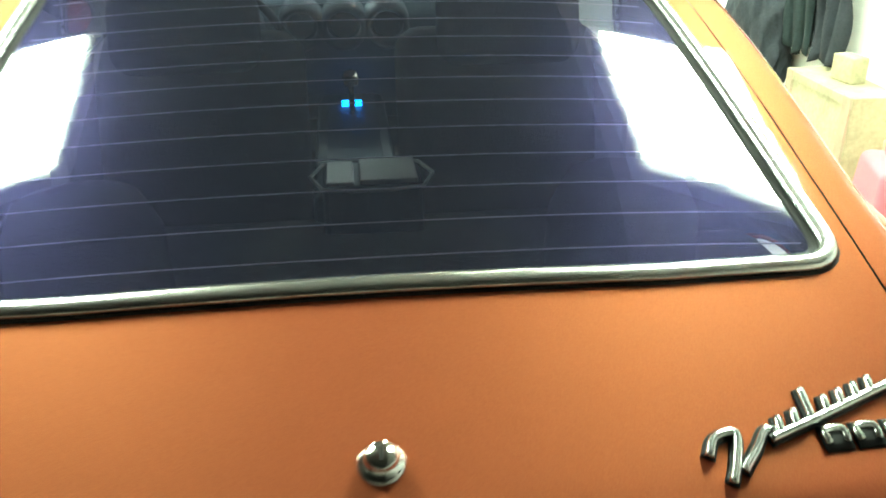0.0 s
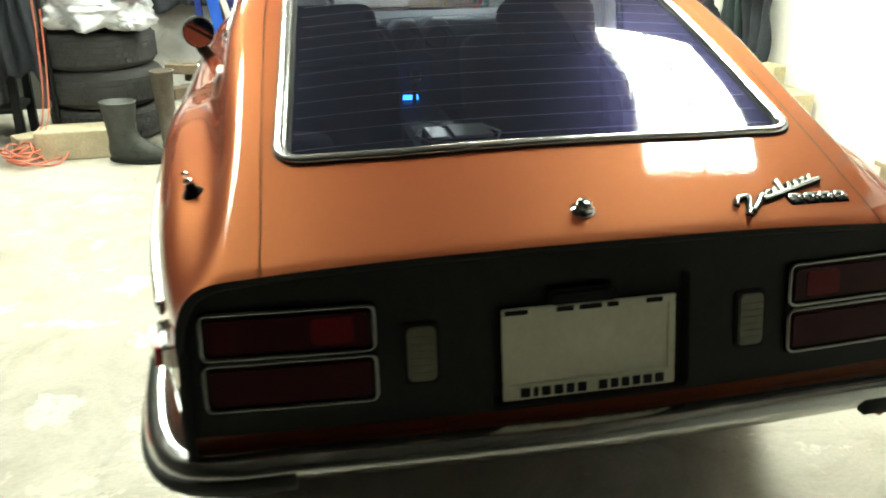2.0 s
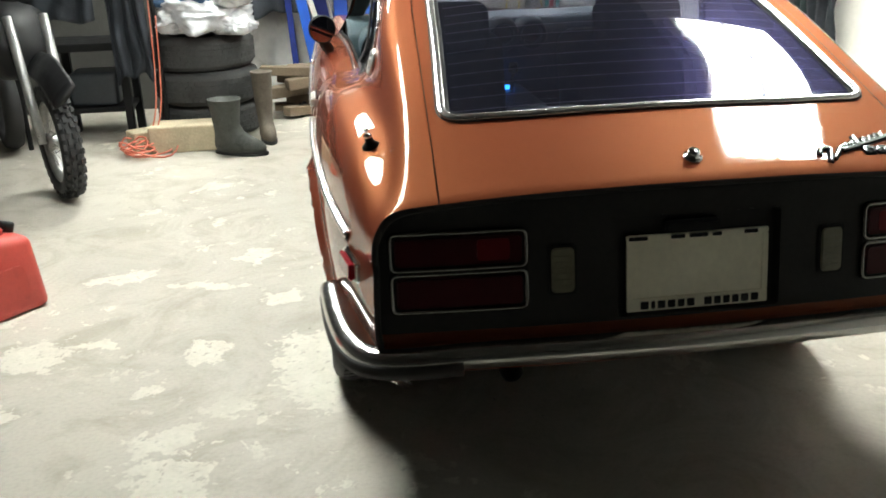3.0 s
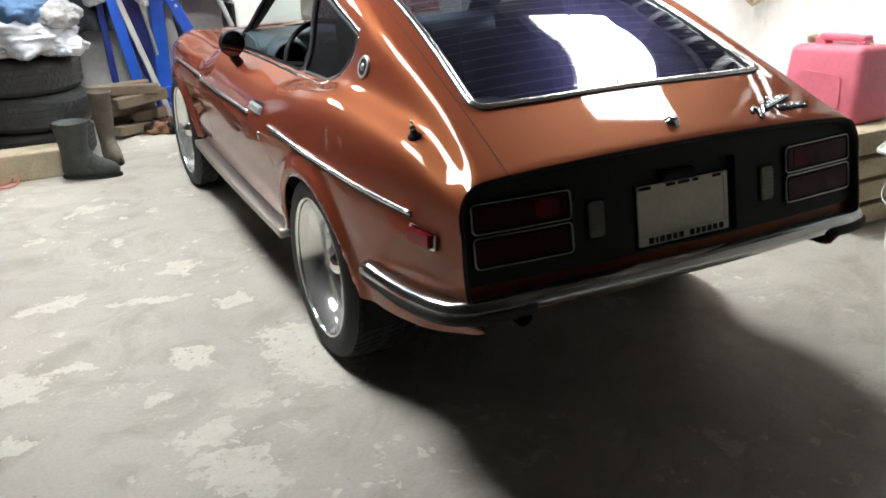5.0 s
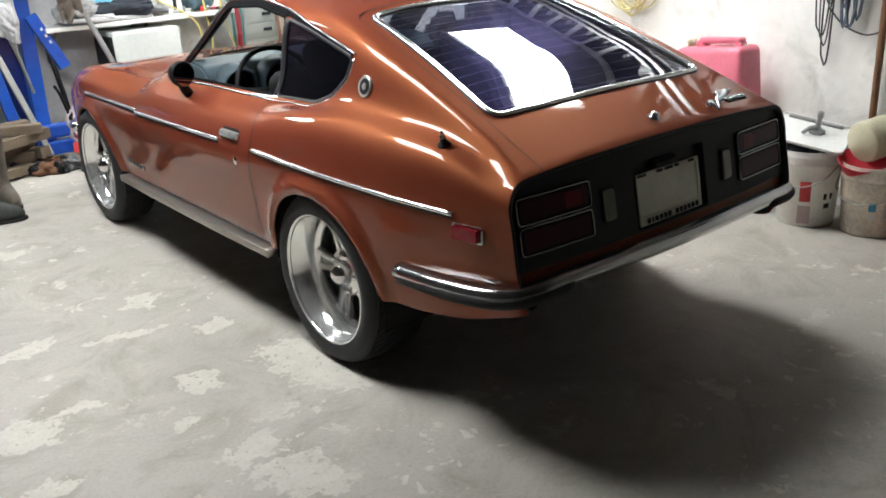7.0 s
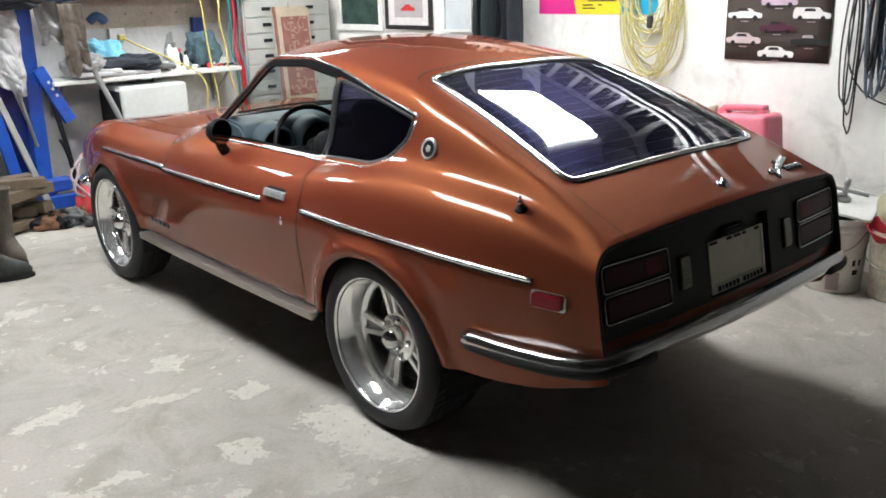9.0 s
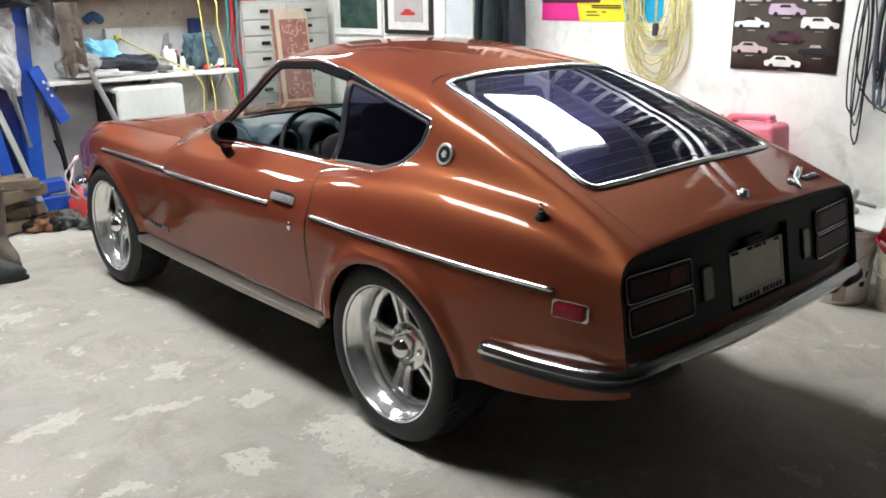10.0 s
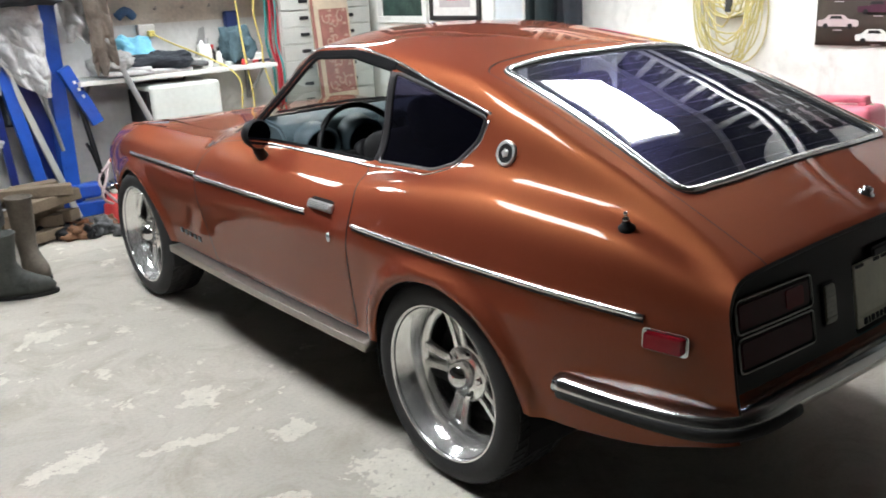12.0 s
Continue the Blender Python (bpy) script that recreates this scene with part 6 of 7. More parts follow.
# fuel cans
def fuel_can(name, at, rz, size, material, label, cap="lid"):
    """A moulded can with a shoulder, a bridged grip, ribs, a spout cap and a vent."""
    w, d, h = size
    th = thing(name, label, "fuel can", "fuel cans", at)
    m = pose(*at, 0, 0, rz)
    bm = bmesh.new()
    bmesh.ops.create_cube(bm, size=1)
    bmesh.ops.scale(bm, vec=(w, d, h * 0.86), verts=bm.verts)
    bmesh.ops.translate(bm, vec=(0, 0, h * 0.43), verts=bm.verts)
    top = [v for v in bm.verts if v.co.z > h * 0.5]
    for v in top:
        v.co.x *= 0.90
        v.co.y *= 0.80
        v.co.z += 0.02 if v.co.x < 0 else -0.01
    bmesh.ops.bevel(bm, geom=bm.edges[:], offset=0.032, segments=4, affect="EDGES", profile=0.5)
    bmesh.ops.transform(bm, matrix=m, verts=bm.verts)
    part("tank", bm, material, th, smooth=True)
    bm = box((-w * 0.06, 0, h * 0.955), (w * 0.56, d * 0.26, h * 0.085), 0.012, ry=3, seg=3)
    box((-w * 0.30, 0, h * 0.885), (w * 0.10, d * 0.26, h * 0.15), 0.012, ry=-14, seg=3, bm=bm)
    box((w * 0.20, 0, h * 0.875), (w * 0.12, d * 0.26, h * 0.15), 0.012, ry=24, seg=3, bm=bm)
    bmesh.ops.transform(bm, matrix=m, verts=bm.verts)
    part("grip", bm, material, th, smooth=False)
    for s in (-1, 1):
        part("rib_panel", plate(rounded([(-w * 0.30, -h * 0.2), (w * 0.30, -h * 0.2), (w * 0.27, h * 0.2), (-w * 0.27, h * 0.2)], 0.03), 0.006, m @ pose(0, s * d * 0.475, h * 0.36, 90 + s * 3, 0, 0) @ pose(0, 0, -0.003), bevel=0.002), material, th)
    part("spout_cap", lathe([(0.026, 0), (0.026, 0.03), (0.022, 0.036), (0, 0.036)], 20, m @ pose(w * 0.34, 0, h * 0.85, 0, 20, 0)), M["lid" if cap == "lid" else "black"], th, "yellowed screw cap", True)
    part("vent", lathe([(0.010, 0), (0.010, 0.022), (0, 0.024)], 12, m @ pose(-w * 0.38, 0, h * 0.86)), M["black" if cap != "lid" else "lid"], th)
    return th


crate = thing("wooden_crate", "rough wooden crate standing by the wall", "crate", at=(1.83, 1.16, 0))
for z in (0.06, 0.17, 0.28, 0.39):
    for x in (1.66, 1.995):
        part("slat", box((x, 1.16, z), (0.018, 0.62, 0.085), 0.003), M["palewood"], crate)
    for y in (0.855, 1.465):
        part("slat", box((1.828, y, z), (0.32, 0.018, 0.085), 0.003), M["palewood"], crate)
part("lid_board", box((1.828, 1.16, 0.446), (0.38, 0.66, 0.02), 0.003), M["palewood"], crate)
fuel_can("fuel_can", (1.86, 1.155, 0.456), 90, (0.44, 0.24, 0.375), M["pinkpl"], "faded pink-red plastic fuel can on a crate")
fuel_can("fuel_can", (-1.995, 1.60, 0.0), 48, (0.34, 0.25, 0.335), M["oldredpl"], "red plastic fuel can on the concrete floor", "black")
fuel_can("fuel_can", (1.83, 2.13, 0.0), 70, (0.40, 0.22, 0.40), M["pinkpl"], "faded red plastic fuel can on the floor by the wall")
fuel_can("fuel_can", (1.80, -0.06, 0.0), 80, (0.34, 0.24, 0.36), M["redpl"], "red plastic fuel can beside the pails")


ply = thing("plywood_box", "weathered plywood box with brown edge battens by the wall", "box", at=(1.93, 2.72, 0))
part("body", box((1.935, 2.72, 0.235), (0.20, 0.50, 0.47), 0.004), M["weathered"], ply)
part("edge_batten", box((1.832, 2.50, 0.235), (0.012, 0.05, 0.47), 0.002), M["board"], ply, "brown edge batten")
part("edge_batten", box((1.832, 2.94, 0.235), (0.012, 0.05, 0.47), 0.002), M["board"], ply, "brown edge batten")
part("top_batten", box((1.832, 2.72, 0.45), (0.010, 0.39, 0.035), 0.002), M["weathered"], ply)
lone("wood_block", box((1.95, 2.72, 0.52), (0.07, 0.12, 0.10), 0.005, rz=10), M["weathered"], "pale wood block on a plywood box", "timber")



# pails
def pail(at, r, h, label, stains, bars):
    th = thing("plastic_pail", label, "pail", "plastic pails", at)
    m = pose(*at)
    part("body", lathe([(0, 0), (r * 0.86, 0), (r * 0.88, 0.01), (r * 0.985, h - 0.075), (r * 1.0, h - 0.07), (r * 1.03, h - 0.068), (r * 1.03, h - 0.058), (r * 1.0, h - 0.055), (r * 1.045, h - 0.03), (r * 1.045, h - 0.022), (r * 1.01, h - 0.02), (r * 1.02, h - 0.004), (r * 1.02, h), (r * 0.98, h), (r * 0.96, h - 0.01), (r * 0.84, 0.02), (0, 0.02)], 48, m, cap=False), M[stains], th, smooth=True)
    part("bail_handle", pipe([m @ Vector(q) for q in ((0, -r * 1.05, h - 0.05), (-r * 0.8, -r * 0.85, h - 0.13), (-r * 1.12, 0, h - 0.17), (-r * 0.8, r * 0.85, h - 0.13), (0, r * 1.05, h - 0.05))], 0.003, 6), M["steel"], th, smooth=True)
    for a, z, wid, hh, key in bars:
        bm = bmesh.new()
        n = 6
        lo, hi = [], []
        for k in range(n):
            t = math.radians(a) + wid * (k / (n - 1) - 0.5)
            for zz, row in ((z, lo), (z + hh, hi)):
                rad = r * (0.88 + 0.105 * zz / (h - 0.075)) + 0.0015
                row.append(bm.verts.new(m @ Vector((rad * math.cos(t), rad * math.sin(t), zz))))
        for k in range(n - 1):
            bm.faces.new((lo[k], lo[k + 1], hi[k + 1], hi[k]))
        part("label_patch", bm, M[key], th)


M["dirtyplastic"] = mat("grimy_pail_plastic", (0.62, 0.56, 0.46), 0.5, var=0.5, scale=7, bump=0.1)
pail((1.745, 0.53, 0), 0.150, 0.37, "white plastic pail with red print and a tray on it", "plastic", ((205, 0.13, 0.35, 0.10, "print_red"), (205, 0.02, 0.42, 0.09, "print_pink"), (243, 0.14, 0.12, 0.03, "print_dark"), (256, 0.14, 0.1, 0.03, "print_dark"), (248, 0.095, 0.22, 0.025, "print_dark")))
pail((1.80, 0.235, 0), 0.145, 0.33, "grimy white plastic pail with a red bowl in it", "dirtyplastic", ((205, 0.13, 0.22, 0.04, "print_blue"), (205, 0.09, 0.25, 0.03, "print_white"), (235, 0.10, 0.35, 0.07, "print_grey")))
tray_m = pose(1.775, 0.555, 0.419, 10, -11, 14)
tray_bm = plate(rounded([(-0.15, -0.18), (0.15, -0.18), (0.15, 0.18), (-0.15, 0.18)], 0.025), 0.006, tray_m, bevel=0.002)
tray = lone("metal_tray", tray_bm, M["white"], "white enamel tray lying tilted on a pail", "tray")
rim_line = rounded([(-0.146, -0.176), (0.146, -0.176), (0.146, 0.176), (-0.146, 0.176)], 0.025)
part("raised_edge", pipe([tray_m @ Vector((x, y, 0.009)) for x, y in rim_line], 0.006, 8, 0.02, True), M["white"], tray, smooth=True)
part("handle_bar", plate(rounded([(-0.012, -0.13), (0.012, -0.13), (0.012, 0.13), (-0.012, 0.13)], 0.006), 0.014, tray_m @ pose(0.118, 0.01, 0.006), bevel=0.003), M["steel"], tray, "dull metal bar along the tray's edge")
tap_m = tray_m @ pose(0.02, -0.02, 0.006)
tap = lone("tap_fitting", lathe([(0.038, 0), (0.038, 0.010), (0.030, 0.016), (0.014, 0.020), (0.012, 0.075), (0.016, 0.080), (0.014, 0.110), (0, 0.112)], 24, tap_m), M["steel"], "grey metal tap fitting standing on the tray", "fitting", smooth=True)
part("arm", pipe([tap_m @ Vector(q) for q in ((0, 0, 0.03), (-0.03, 0.03, 0.028), (-0.065, 0.05, 0.012))], 0.010, 10), M["steel"], tap, smooth=True)
lone("dark_rag", rumple((1.765, 0.575, 0.335), (0.20, 0.20, 0.12), 23, 1.2), M["blackcloth"], "crumpled dark rag stuffed in the white pail", "rag", smooth=True)
lone("red_bowl", lathe([(0.03, 0), (0.06, 0.01), (0.105, 0.09), (0.108, 0.092), (0.100, 0.09), (0.055, 0.018), (0, 0.014)], 36, pose(1.745, 0.285, 0.262, 10, -14, 0), cap=False), M["redstrap"], "red plastic bowl in a pail", "bowl", smooth=True)
jug = lone("plastic_jug", lathe([(0, 0), (0.10, 0), (0.108, 0.01), (0.112, 0.14), (0.10, 0.17), (0.05, 0.20), (0.045, 0.235), (0, 0.235)], 36, pose(1.685, 0.265, 0.436, 0, 82, -20) @ Matrix.Diagonal((0.85, 0.85, 0.95, 1))), M["lid"], "beige plastic jug lying across the pails", "jug", smooth=True)
part("ring", lathe([(0.109, 0.03), (0.113, 0.035), (0.109, 0.04)], 36, pose(1.685, 0.265, 0.436, 0, 82, -20) @ Matrix.Diagonal((0.85, 0.85, 0.95, 1)), cap=False), M["lid"], jug)

# ---------------------------------------------------------------- north wall: bench, shelves, cabinet
bench = thing("wall_bench", "narrow white work shelf on steel brackets", "shelf", at=(0.27, 5.05, 0.9))
part("top", box((0.27, 5.05, 0.905), (1.40, 0.375, 0.03), 0.004), M["white"], bench)
for x in (-0.35, 0.30, 0.90):
    part("bracket", box((x, 5.22, 0.77), (0.03, 0.03, 0.24), 0.003), M["steel"], bench)
    part("brace", pipe([(x, 5.21, 0.68), (x, 4.95, 0.885)], 0.010, 8), M["steel"], bench)
up_shelf = thing("upper_shelf", "blue-grey steel shelf above the bench", "shelf", at=(0.5, 5.1, 1.45))
part("board", box((0.48, 5.10, 1.475), (1.30, 0.26, 0.035), 0.004), M["steel"], up_shelf)
for x in (-0.1, 1.08):
    part("end", box((x, 5.10, 1.60), (0.02, 0.26, 0.22), 0.003), M["steel"], up_shelf)
for k in range(9):
    w, h = rr.uniform(0.06, 0.13), rr.uniform(0.07, 0.2)
    lone("shelf_carton", box((-0.02 + 0.125 * k, 5.12, 1.493 + h / 2), (w, 0.15, h), 0.006, rz=rr.uniform(-8, 8)), M[("card", "navy", "white", "steel", "denim", "card", "greycloth", "print_red", "cabinet")[k]], ("brown carton", "navy box", "white box", "grey tin", "blue box", "brown carton", "dark box", "red box", "grey box")[k] + " on the upper shelf", "box", "boxes on the upper shelf")
M["beigeboard"] = mat("stained_beige_hardboard", (0.52, 0.46, 0.38), 0.8, var=0.3, scale=5, bump=0.1)
structure("back_board", box((0.45, NORTH - 0.006, 1.345), (1.35, 0.012, 0.22)), M["beigeboard"], "stained beige hardboard strip over the bench")
for k in range(5):
    part("screw_hook", pipe([(0.05 + 0.2 * k, NORTH - 0.012, 1.33), (0.05 + 0.2 * k, NORTH - 0.05, 1.33), (0.05 + 0.2 * k, NORTH - 0.05, 1.35)], 0.004, 6), M["steel"], bpy.data.objects["back_board"])
out = lone("socket", box((0.17, NORTH - 0.02, 1.185), (0.12, 0.04, 0.10), 0.008), M["white"], "white double wall socket", "socket")
part("plug", box((0.19, NORTH - 0.06, 1.17), (0.045, 0.05, 0.04), 0.008), M["yellow"], out, "yellow plug")
cord = lone("yellow_cord", pipe([(0.19, NORTH - 0.08, 1.17), (0.30, 5.12, 1.10), (0.50, 4.95, 0.98), (0.60, 4.86, 0.90), (0.66, 4.85, 0.80), (0.64, 4.84, 0.62), (0.60, 4.83, 0.45)], 0.006, 7), M["yellow"], "yellow extension cord trailing over the bench", "cable", "yellow cords", True)
lone("yellow_cord", pipe([(0.72, 5.03, 1.49), (0.73, 4.96, 1.42), (0.74, 4.93, 1.10), (0.75, 4.90, 0.88), (0.75, 4.86, 0.70), (0.73, 4.84, 0.52)], 0.0065, 7), M["yellow"], "yellow cord hanging from the shelf", "cable", "yellow cords", True)
lone("yellow_cord", pipe([(0.86, 5.03, 1.49), (0.87, 4.95, 1.40), (0.85, 4.92, 1.25), (0.88, 4.91, 1.05), (0.87, 4.88, 0.90), (0.93, 4.84, 0.62), (0.95, 4.82, 0.45)], 0.0065, 7), M["yellow"], "yellow cord hanging from the shelf", "cable", "yellow cords", True)
for x, key, lab in ((1.00, "redstrap", "red webbing strap hanging beside the shelf"), (1.045, "teal", "teal webbing strap hanging beside the shelf"), (0.965, "teal", "teal webbing strap hanging beside the shelf")):
    lone("webbing_strap", pipe([(x, 4.99, 1.62), (x + 0.01, 4.98, 1.3), (x - 0.015, 4.96, 1.05), (x + 0.02, 4.95, 0.85), (x + 0.01, 4.95, 0.55)], 0.030, 8, 0.04, flat=0.12), M[key], lab, "strap", "webbing straps", True)

# things on the bench
lone("light_blue_towel", rumple((-0.01, 5.09, 1.02), (0.24, 0.16, 0.24), 2, 2.0), M["lightblue"], "crumpled light blue towel on the bench", "towel", smooth=True)
for k, (x, y, z, w, mt) in enumerate(((0.02, 4.98, 0.940, 0.62, "cloth"), (0.18, 5.03, 0.985, 0.58, "greycloth"), (-0.10, 5.0, 0.965, 0.34, "cloth"))):
    lone("folded_mat", box((x, y, z), (w, 0.24, 0.035), 0.014, rz=6 - 9 * k, ry=6 if k == 1 else 2, seg=3), M[mt], ("grey felt pad on the bench", "black rubber mat on the bench", "pale folded pad on the bench")[k], "mat", smooth=True)


M["tealgrey"] = mat("dull_blue_grey_cloth", (0.055, 0.098, 0.118), 0.7, var=0.35, scale=9, bump=0.3)


def bottle(x, y, z, r, h, key, label, cap="white"):
    th = lone("bottle", lathe([(0, 0), (r, 0), (r * 1.02, 0.01), (r, h * 0.62), (r * 0.5, h * 0.78), (r * 0.4, h * 0.82), (0, h * 0.82)], 24, pose(x, y, z)), M[key], label, "bottle", "bottles and tins on the bench", True)
    part("cap", lathe([(r * 0.45, h * 0.80), (r * 0.45, h), (0, h)], 16, pose(x, y, z)), M[cap], th)
    return th


lone("rubber_mat", rumple((0.15, 5.02, 0.985), (0.46, 0.26, 0.12), 31, 1.3), M["blackcloth"], "black rubber mat crumpled on the bench", "mat", smooth=True)
lone("grey_rag", rumple((-0.17, 4.99, 1.0), (0.26, 0.24, 0.14), 33, 1.2), M["palecloth"], "grey rag heaped on the bench", "rag", smooth=True)
lone("spray_can", lathe([(0, 0), (0.032, 0), (0.033, 0.004), (0.032, 0.15), (0.022, 0.165), (0.012, 0.168), (0.012, 0.185), (0, 0.187)], 24, pose(0.475, 5.02, 0.92)), M["castmetal"], "silver spray can on the bench", "spray can", smooth=True)
for k in range(14):
    x, y = 0.42 + rr.uniform(0, 0.5), 4.92 + rr.uniform(0, 0.22)
    h = rr.uniform(0.02, 0.06)
    lone("bench_part", box((x, y, 0.92 + h / 2), (rr.uniform(0.02, 0.06), rr.uniform(0.02, 0.05), h), 0.005, rz=rr.uniform(0, 90)), M[("steel", "black", "white", "print_red", "lid", "darkcord", "castmetal")[k % 7]], ("grey steel", "black", "white", "red", "beige", "dark grey", "silver")[k % 7] + " small part lying on the bench", "part", "small parts on the bench")
bottle(0.52, 5.03, 0.92, 0.030, 0.20, "white", "white spray bottle on the bench", "steel")
bottle(0.57, 5.06, 0.92, 0.022, 0.15, "print_dark", "black bottle on the bench", "print_red")
bottle(0.60, 5.03, 0.92, 0.020, 0.13, "print_white", "small white tube on the bench", "black")
bottle(0.66, 5.10, 0.92, 0.03, 0.11, "steel", "grey tin on the bench", "steel")
bottle(0.82, 5.12, 0.92, 0.04, 0.24, "tealgrey", "grey-green bottle on the bench", "navy")
lone("work_bag", rumple((0.77, 5.08, 1.03), (0.20, 0.18, 0.30), 41, 1.6), M["tealgrey"], "dull blue-grey bag slumped on the bench", "bag", smooth=True)
tin = lone("tin", lathe([(0, 0), (0.045, 0), (0.047, 0.004), (0.045, 0.008), (0.045, 0.065), (0.048, 0.07), (0.04, 0.07), (0.04, 0.01), (0, 0.01)], 28, pose(0.41, 5.02, 0.92)), M["white"], "white tin on the bench", "tin", "bottles and tins on the bench", True)
part("band", lathe([(0.0462, 0.02), (0.0462, 0.05)], 28, pose(0.41, 5.02, 0.92), cap=False), M["print_red"], tin)
lone("plaster_trowel", plate(rounded([(-0.05, 0), (0.05, 0), (0.015, 0.22), (-0.02, 0.20)], 0.01), 0.004, pose(0.55, NORTH - 0.03, 0.98, 84, 10, 0)), M["steel"], "grey steel blade standing against the wall", "tool")
lone("sander_box", box((0.87, 5.06, 0.955), (0.13, 0.12, 0.07), 0.012), M["white"], "small white box on the bench", "box")
for k in range(7):
    lone("hand_tool", pipe([(0.68 + 0.045 * k, 4.93, 0.935), (0.71 + 0.045 * k, 4.96, 0.938), (0.75 + 0.045 * k, 4.99, 0.932)], 0.009, 6), M[("black", "yellow", "steel", "print_red", "black", "navy", "steel")[k]], ("black", "yellow", "steel", "red", "black", "navy", "steel")[k] + " hand tool lying on the bench", "tool", "hand tools on the bench")
lone("blue_case", box((0.80, NORTH - 0.05, 1.20), (0.10, 0.06, 0.18), 0.012), M["navy"], "navy plastic case hung over the bench", "case")
lone("goggles", pipe([(-0.02, NORTH - 0.04, 1.29), (0.03, NORTH - 0.07, 1.33), (0.09, NORTH - 0.04, 1.29)], 0.03, 10, 0.02), M["denim"], "blue safety goggles hung on the wall", "goggles", smooth=True)

# white appliance under the bench
M["greywhite"] = mat("yellowed_white_enamel", (0.56, 0.58, 0.545), 0.35, var=0.12, scale=4, bump=0.05, rvar=0.1)
app = lone("white_appliance", box((0.235, 5.00, 0.435), (0.50, 0.38, 0.83), 0.025, seg=3), M["greywhite"], "white enamel appliance under the bench", "appliance", smooth=True)
part("dark_end", box((-0.025, 4.99, 0.44), (0.03, 0.33, 0.76), 0.01), M["black"], app)
part("seam", box((0.235, 4.809, 0.60), (0.46, 0.006, 0.006), 0.001), M["steel"], app)
M["polegrey"] = mat("dull_grey_painted_steel", (0.26, 0.255, 0.25), 0.6, var=0.25, scale=12, bump=0.1)
lone("grey_pole", pipe([(-0.265, 4.88, 1.28), (-0.20, 4.87, 1.10), (-0.05, 4.80, 0.66), (0.10, 4.75, 0.20), (0.16, 4.74, 0.02)], 0.019, 12, 0.2), M["polegrey"], "grey steel pole leaning on the bench", "pole", smooth=True)

# drawer cabinet in the corner
cab = thing("drawer_cabinet", "tall grey steel cabinet with many small drawers", "cabinet", at=(1.52, 5.13, 0))
part("carcass", box((1.53, 5.145, 0.705), (0.82, 0.185, 1.41), 0.004), M["cabinet"], cab)
for i in range(2):
    for j in range(11):
        x, z = 1.325 + 0.405 * i, 0.105 + 0.122 * j
        dr = part("drawer", box((x, 5.049, z), (0.385, 0.016, 0.110), 0.003), M["cabinet"], cab)
        part("pull", box((x, 5.036, z + 0.005), (0.075, 0.014, 0.026), 0.004), M["black"], dr, "black pull")
part("red_post", box((1.09, 5.06, 0.72), (0.025, 0.04, 1.44), 0.004), M["redstrap"], cab, "red edge post")
for k, (x, w, h, key, lab) in enumerate(((1.22, 0.16, 0.06, "print_red", "red tin on the drawer cabinet"), (1.42, 0.12, 0.09, "steel", "steel tool on the drawer cabinet"), (1.60, 0.2, 0.05, "white", "white tray on the drawer cabinet"), (1.82, 0.12, 0.10, "black", "black case on the drawer cabinet"))):
    lone("cabinet_top_item", box((x, 5.13, 1.41 + h / 2), (w, 0.12, h), 0.012, rz=7 * k), M[key], lab, "box")
art = thing("framed_tapestry", "faded red and cream scroll tapestry leaning on the cabinet", "picture", at=(1.53, 4.98, 0))
part("stand_box", box((1.53, 4.95, 0.28), (0.46, 0.14, 0.56), 0.006), M["cabinet"], art)
mt = pose(1.545, 4.965, 0.565, 84, 0, 0) @ Matrix.Diagonal((0.72, 1, 1, 1))
part("cloth", plate([(-0.235, 0), (0.235, 0), (0.235, 0.78), (-0.235, 0.78)], 0.016, mt), M["artcream"], art)
part("field", plate([(-0.14, 0.07), (0.21, 0.07), (0.21, 0.70), (-0.14, 0.70)], 0.004, mt @ pose(0, 0, 0.016)), M["artred"], art)
part("side_bar", plate([(-0.235, 0), (-0.205, 0), (-0.205, 0.78), (-0.235, 0.78)], 0.012, mt @ pose(0, 0, 0.016)), M["artred"], art)
for k in range(12):
    cx, cy, f = -0.085 + 0.088 * (k % 3) + 0.03, 0.135 + 0.155 * (k // 3) + 0.035 * (k % 2), 1 if (k + k // 3) % 2 else -1
    sp = [mt @ Vector((cx + f * 0.0085 * a * math.cos(a + 0.7 * k), cy + 0.0085 * a * math.sin(a + 0.7 * k), 0.021)) for a in np.linspace(0.6, 6.6, 16)]
    part("scroll", pipe(sp, 0.0055, 6, 0.02), M["artpale"], art)
    for d in (-1, 1):
        part("leaf", heap(mt @ Vector((cx - f * 0.045, cy + 0.05 * d, 0.021)), (0.036, 0.008, 0.024), cx * 9 + d, 0.3, 2), M["artpale"], art)

# ---------------------------------------------------------------- blue hoist with draped clothes
hoist = thing("engine_hoist", "blue steel engine hoist draped with clothes", "hoist", at=(-0.515, 5.03, 0))
part("mast", box((-0.535, 5.03, 0.76), (0.100, 0.10, 1.42), 0.008, ry=1.2), M["blue"], hoist)
part("mast_foot", box((-0.475, 5.0, 0.21), (0.20, 0.09, 0.10), 0.02), M["blue"], hoist)
part("foot_beam", box((-0.36, 4.98, 0.095), (0.46, 0.10, 0.09), 0.008), M["blue"], hoist)
for x in (-0.56, -0.16):
    part("foot_caster", lathe([(0.022, -0.014), (0.026, 0), (0.022, 0.014), (0, 0.014)], 20, pose(x, 4.98, 0.026, 90, 0, 20)), M["black"], hoist)
part("rear_leg", box((-0.90, 4.99, 0.60), (0.045, 0.04, 1.12), 0.006, ry=-3), M["navyblue"], hoist)
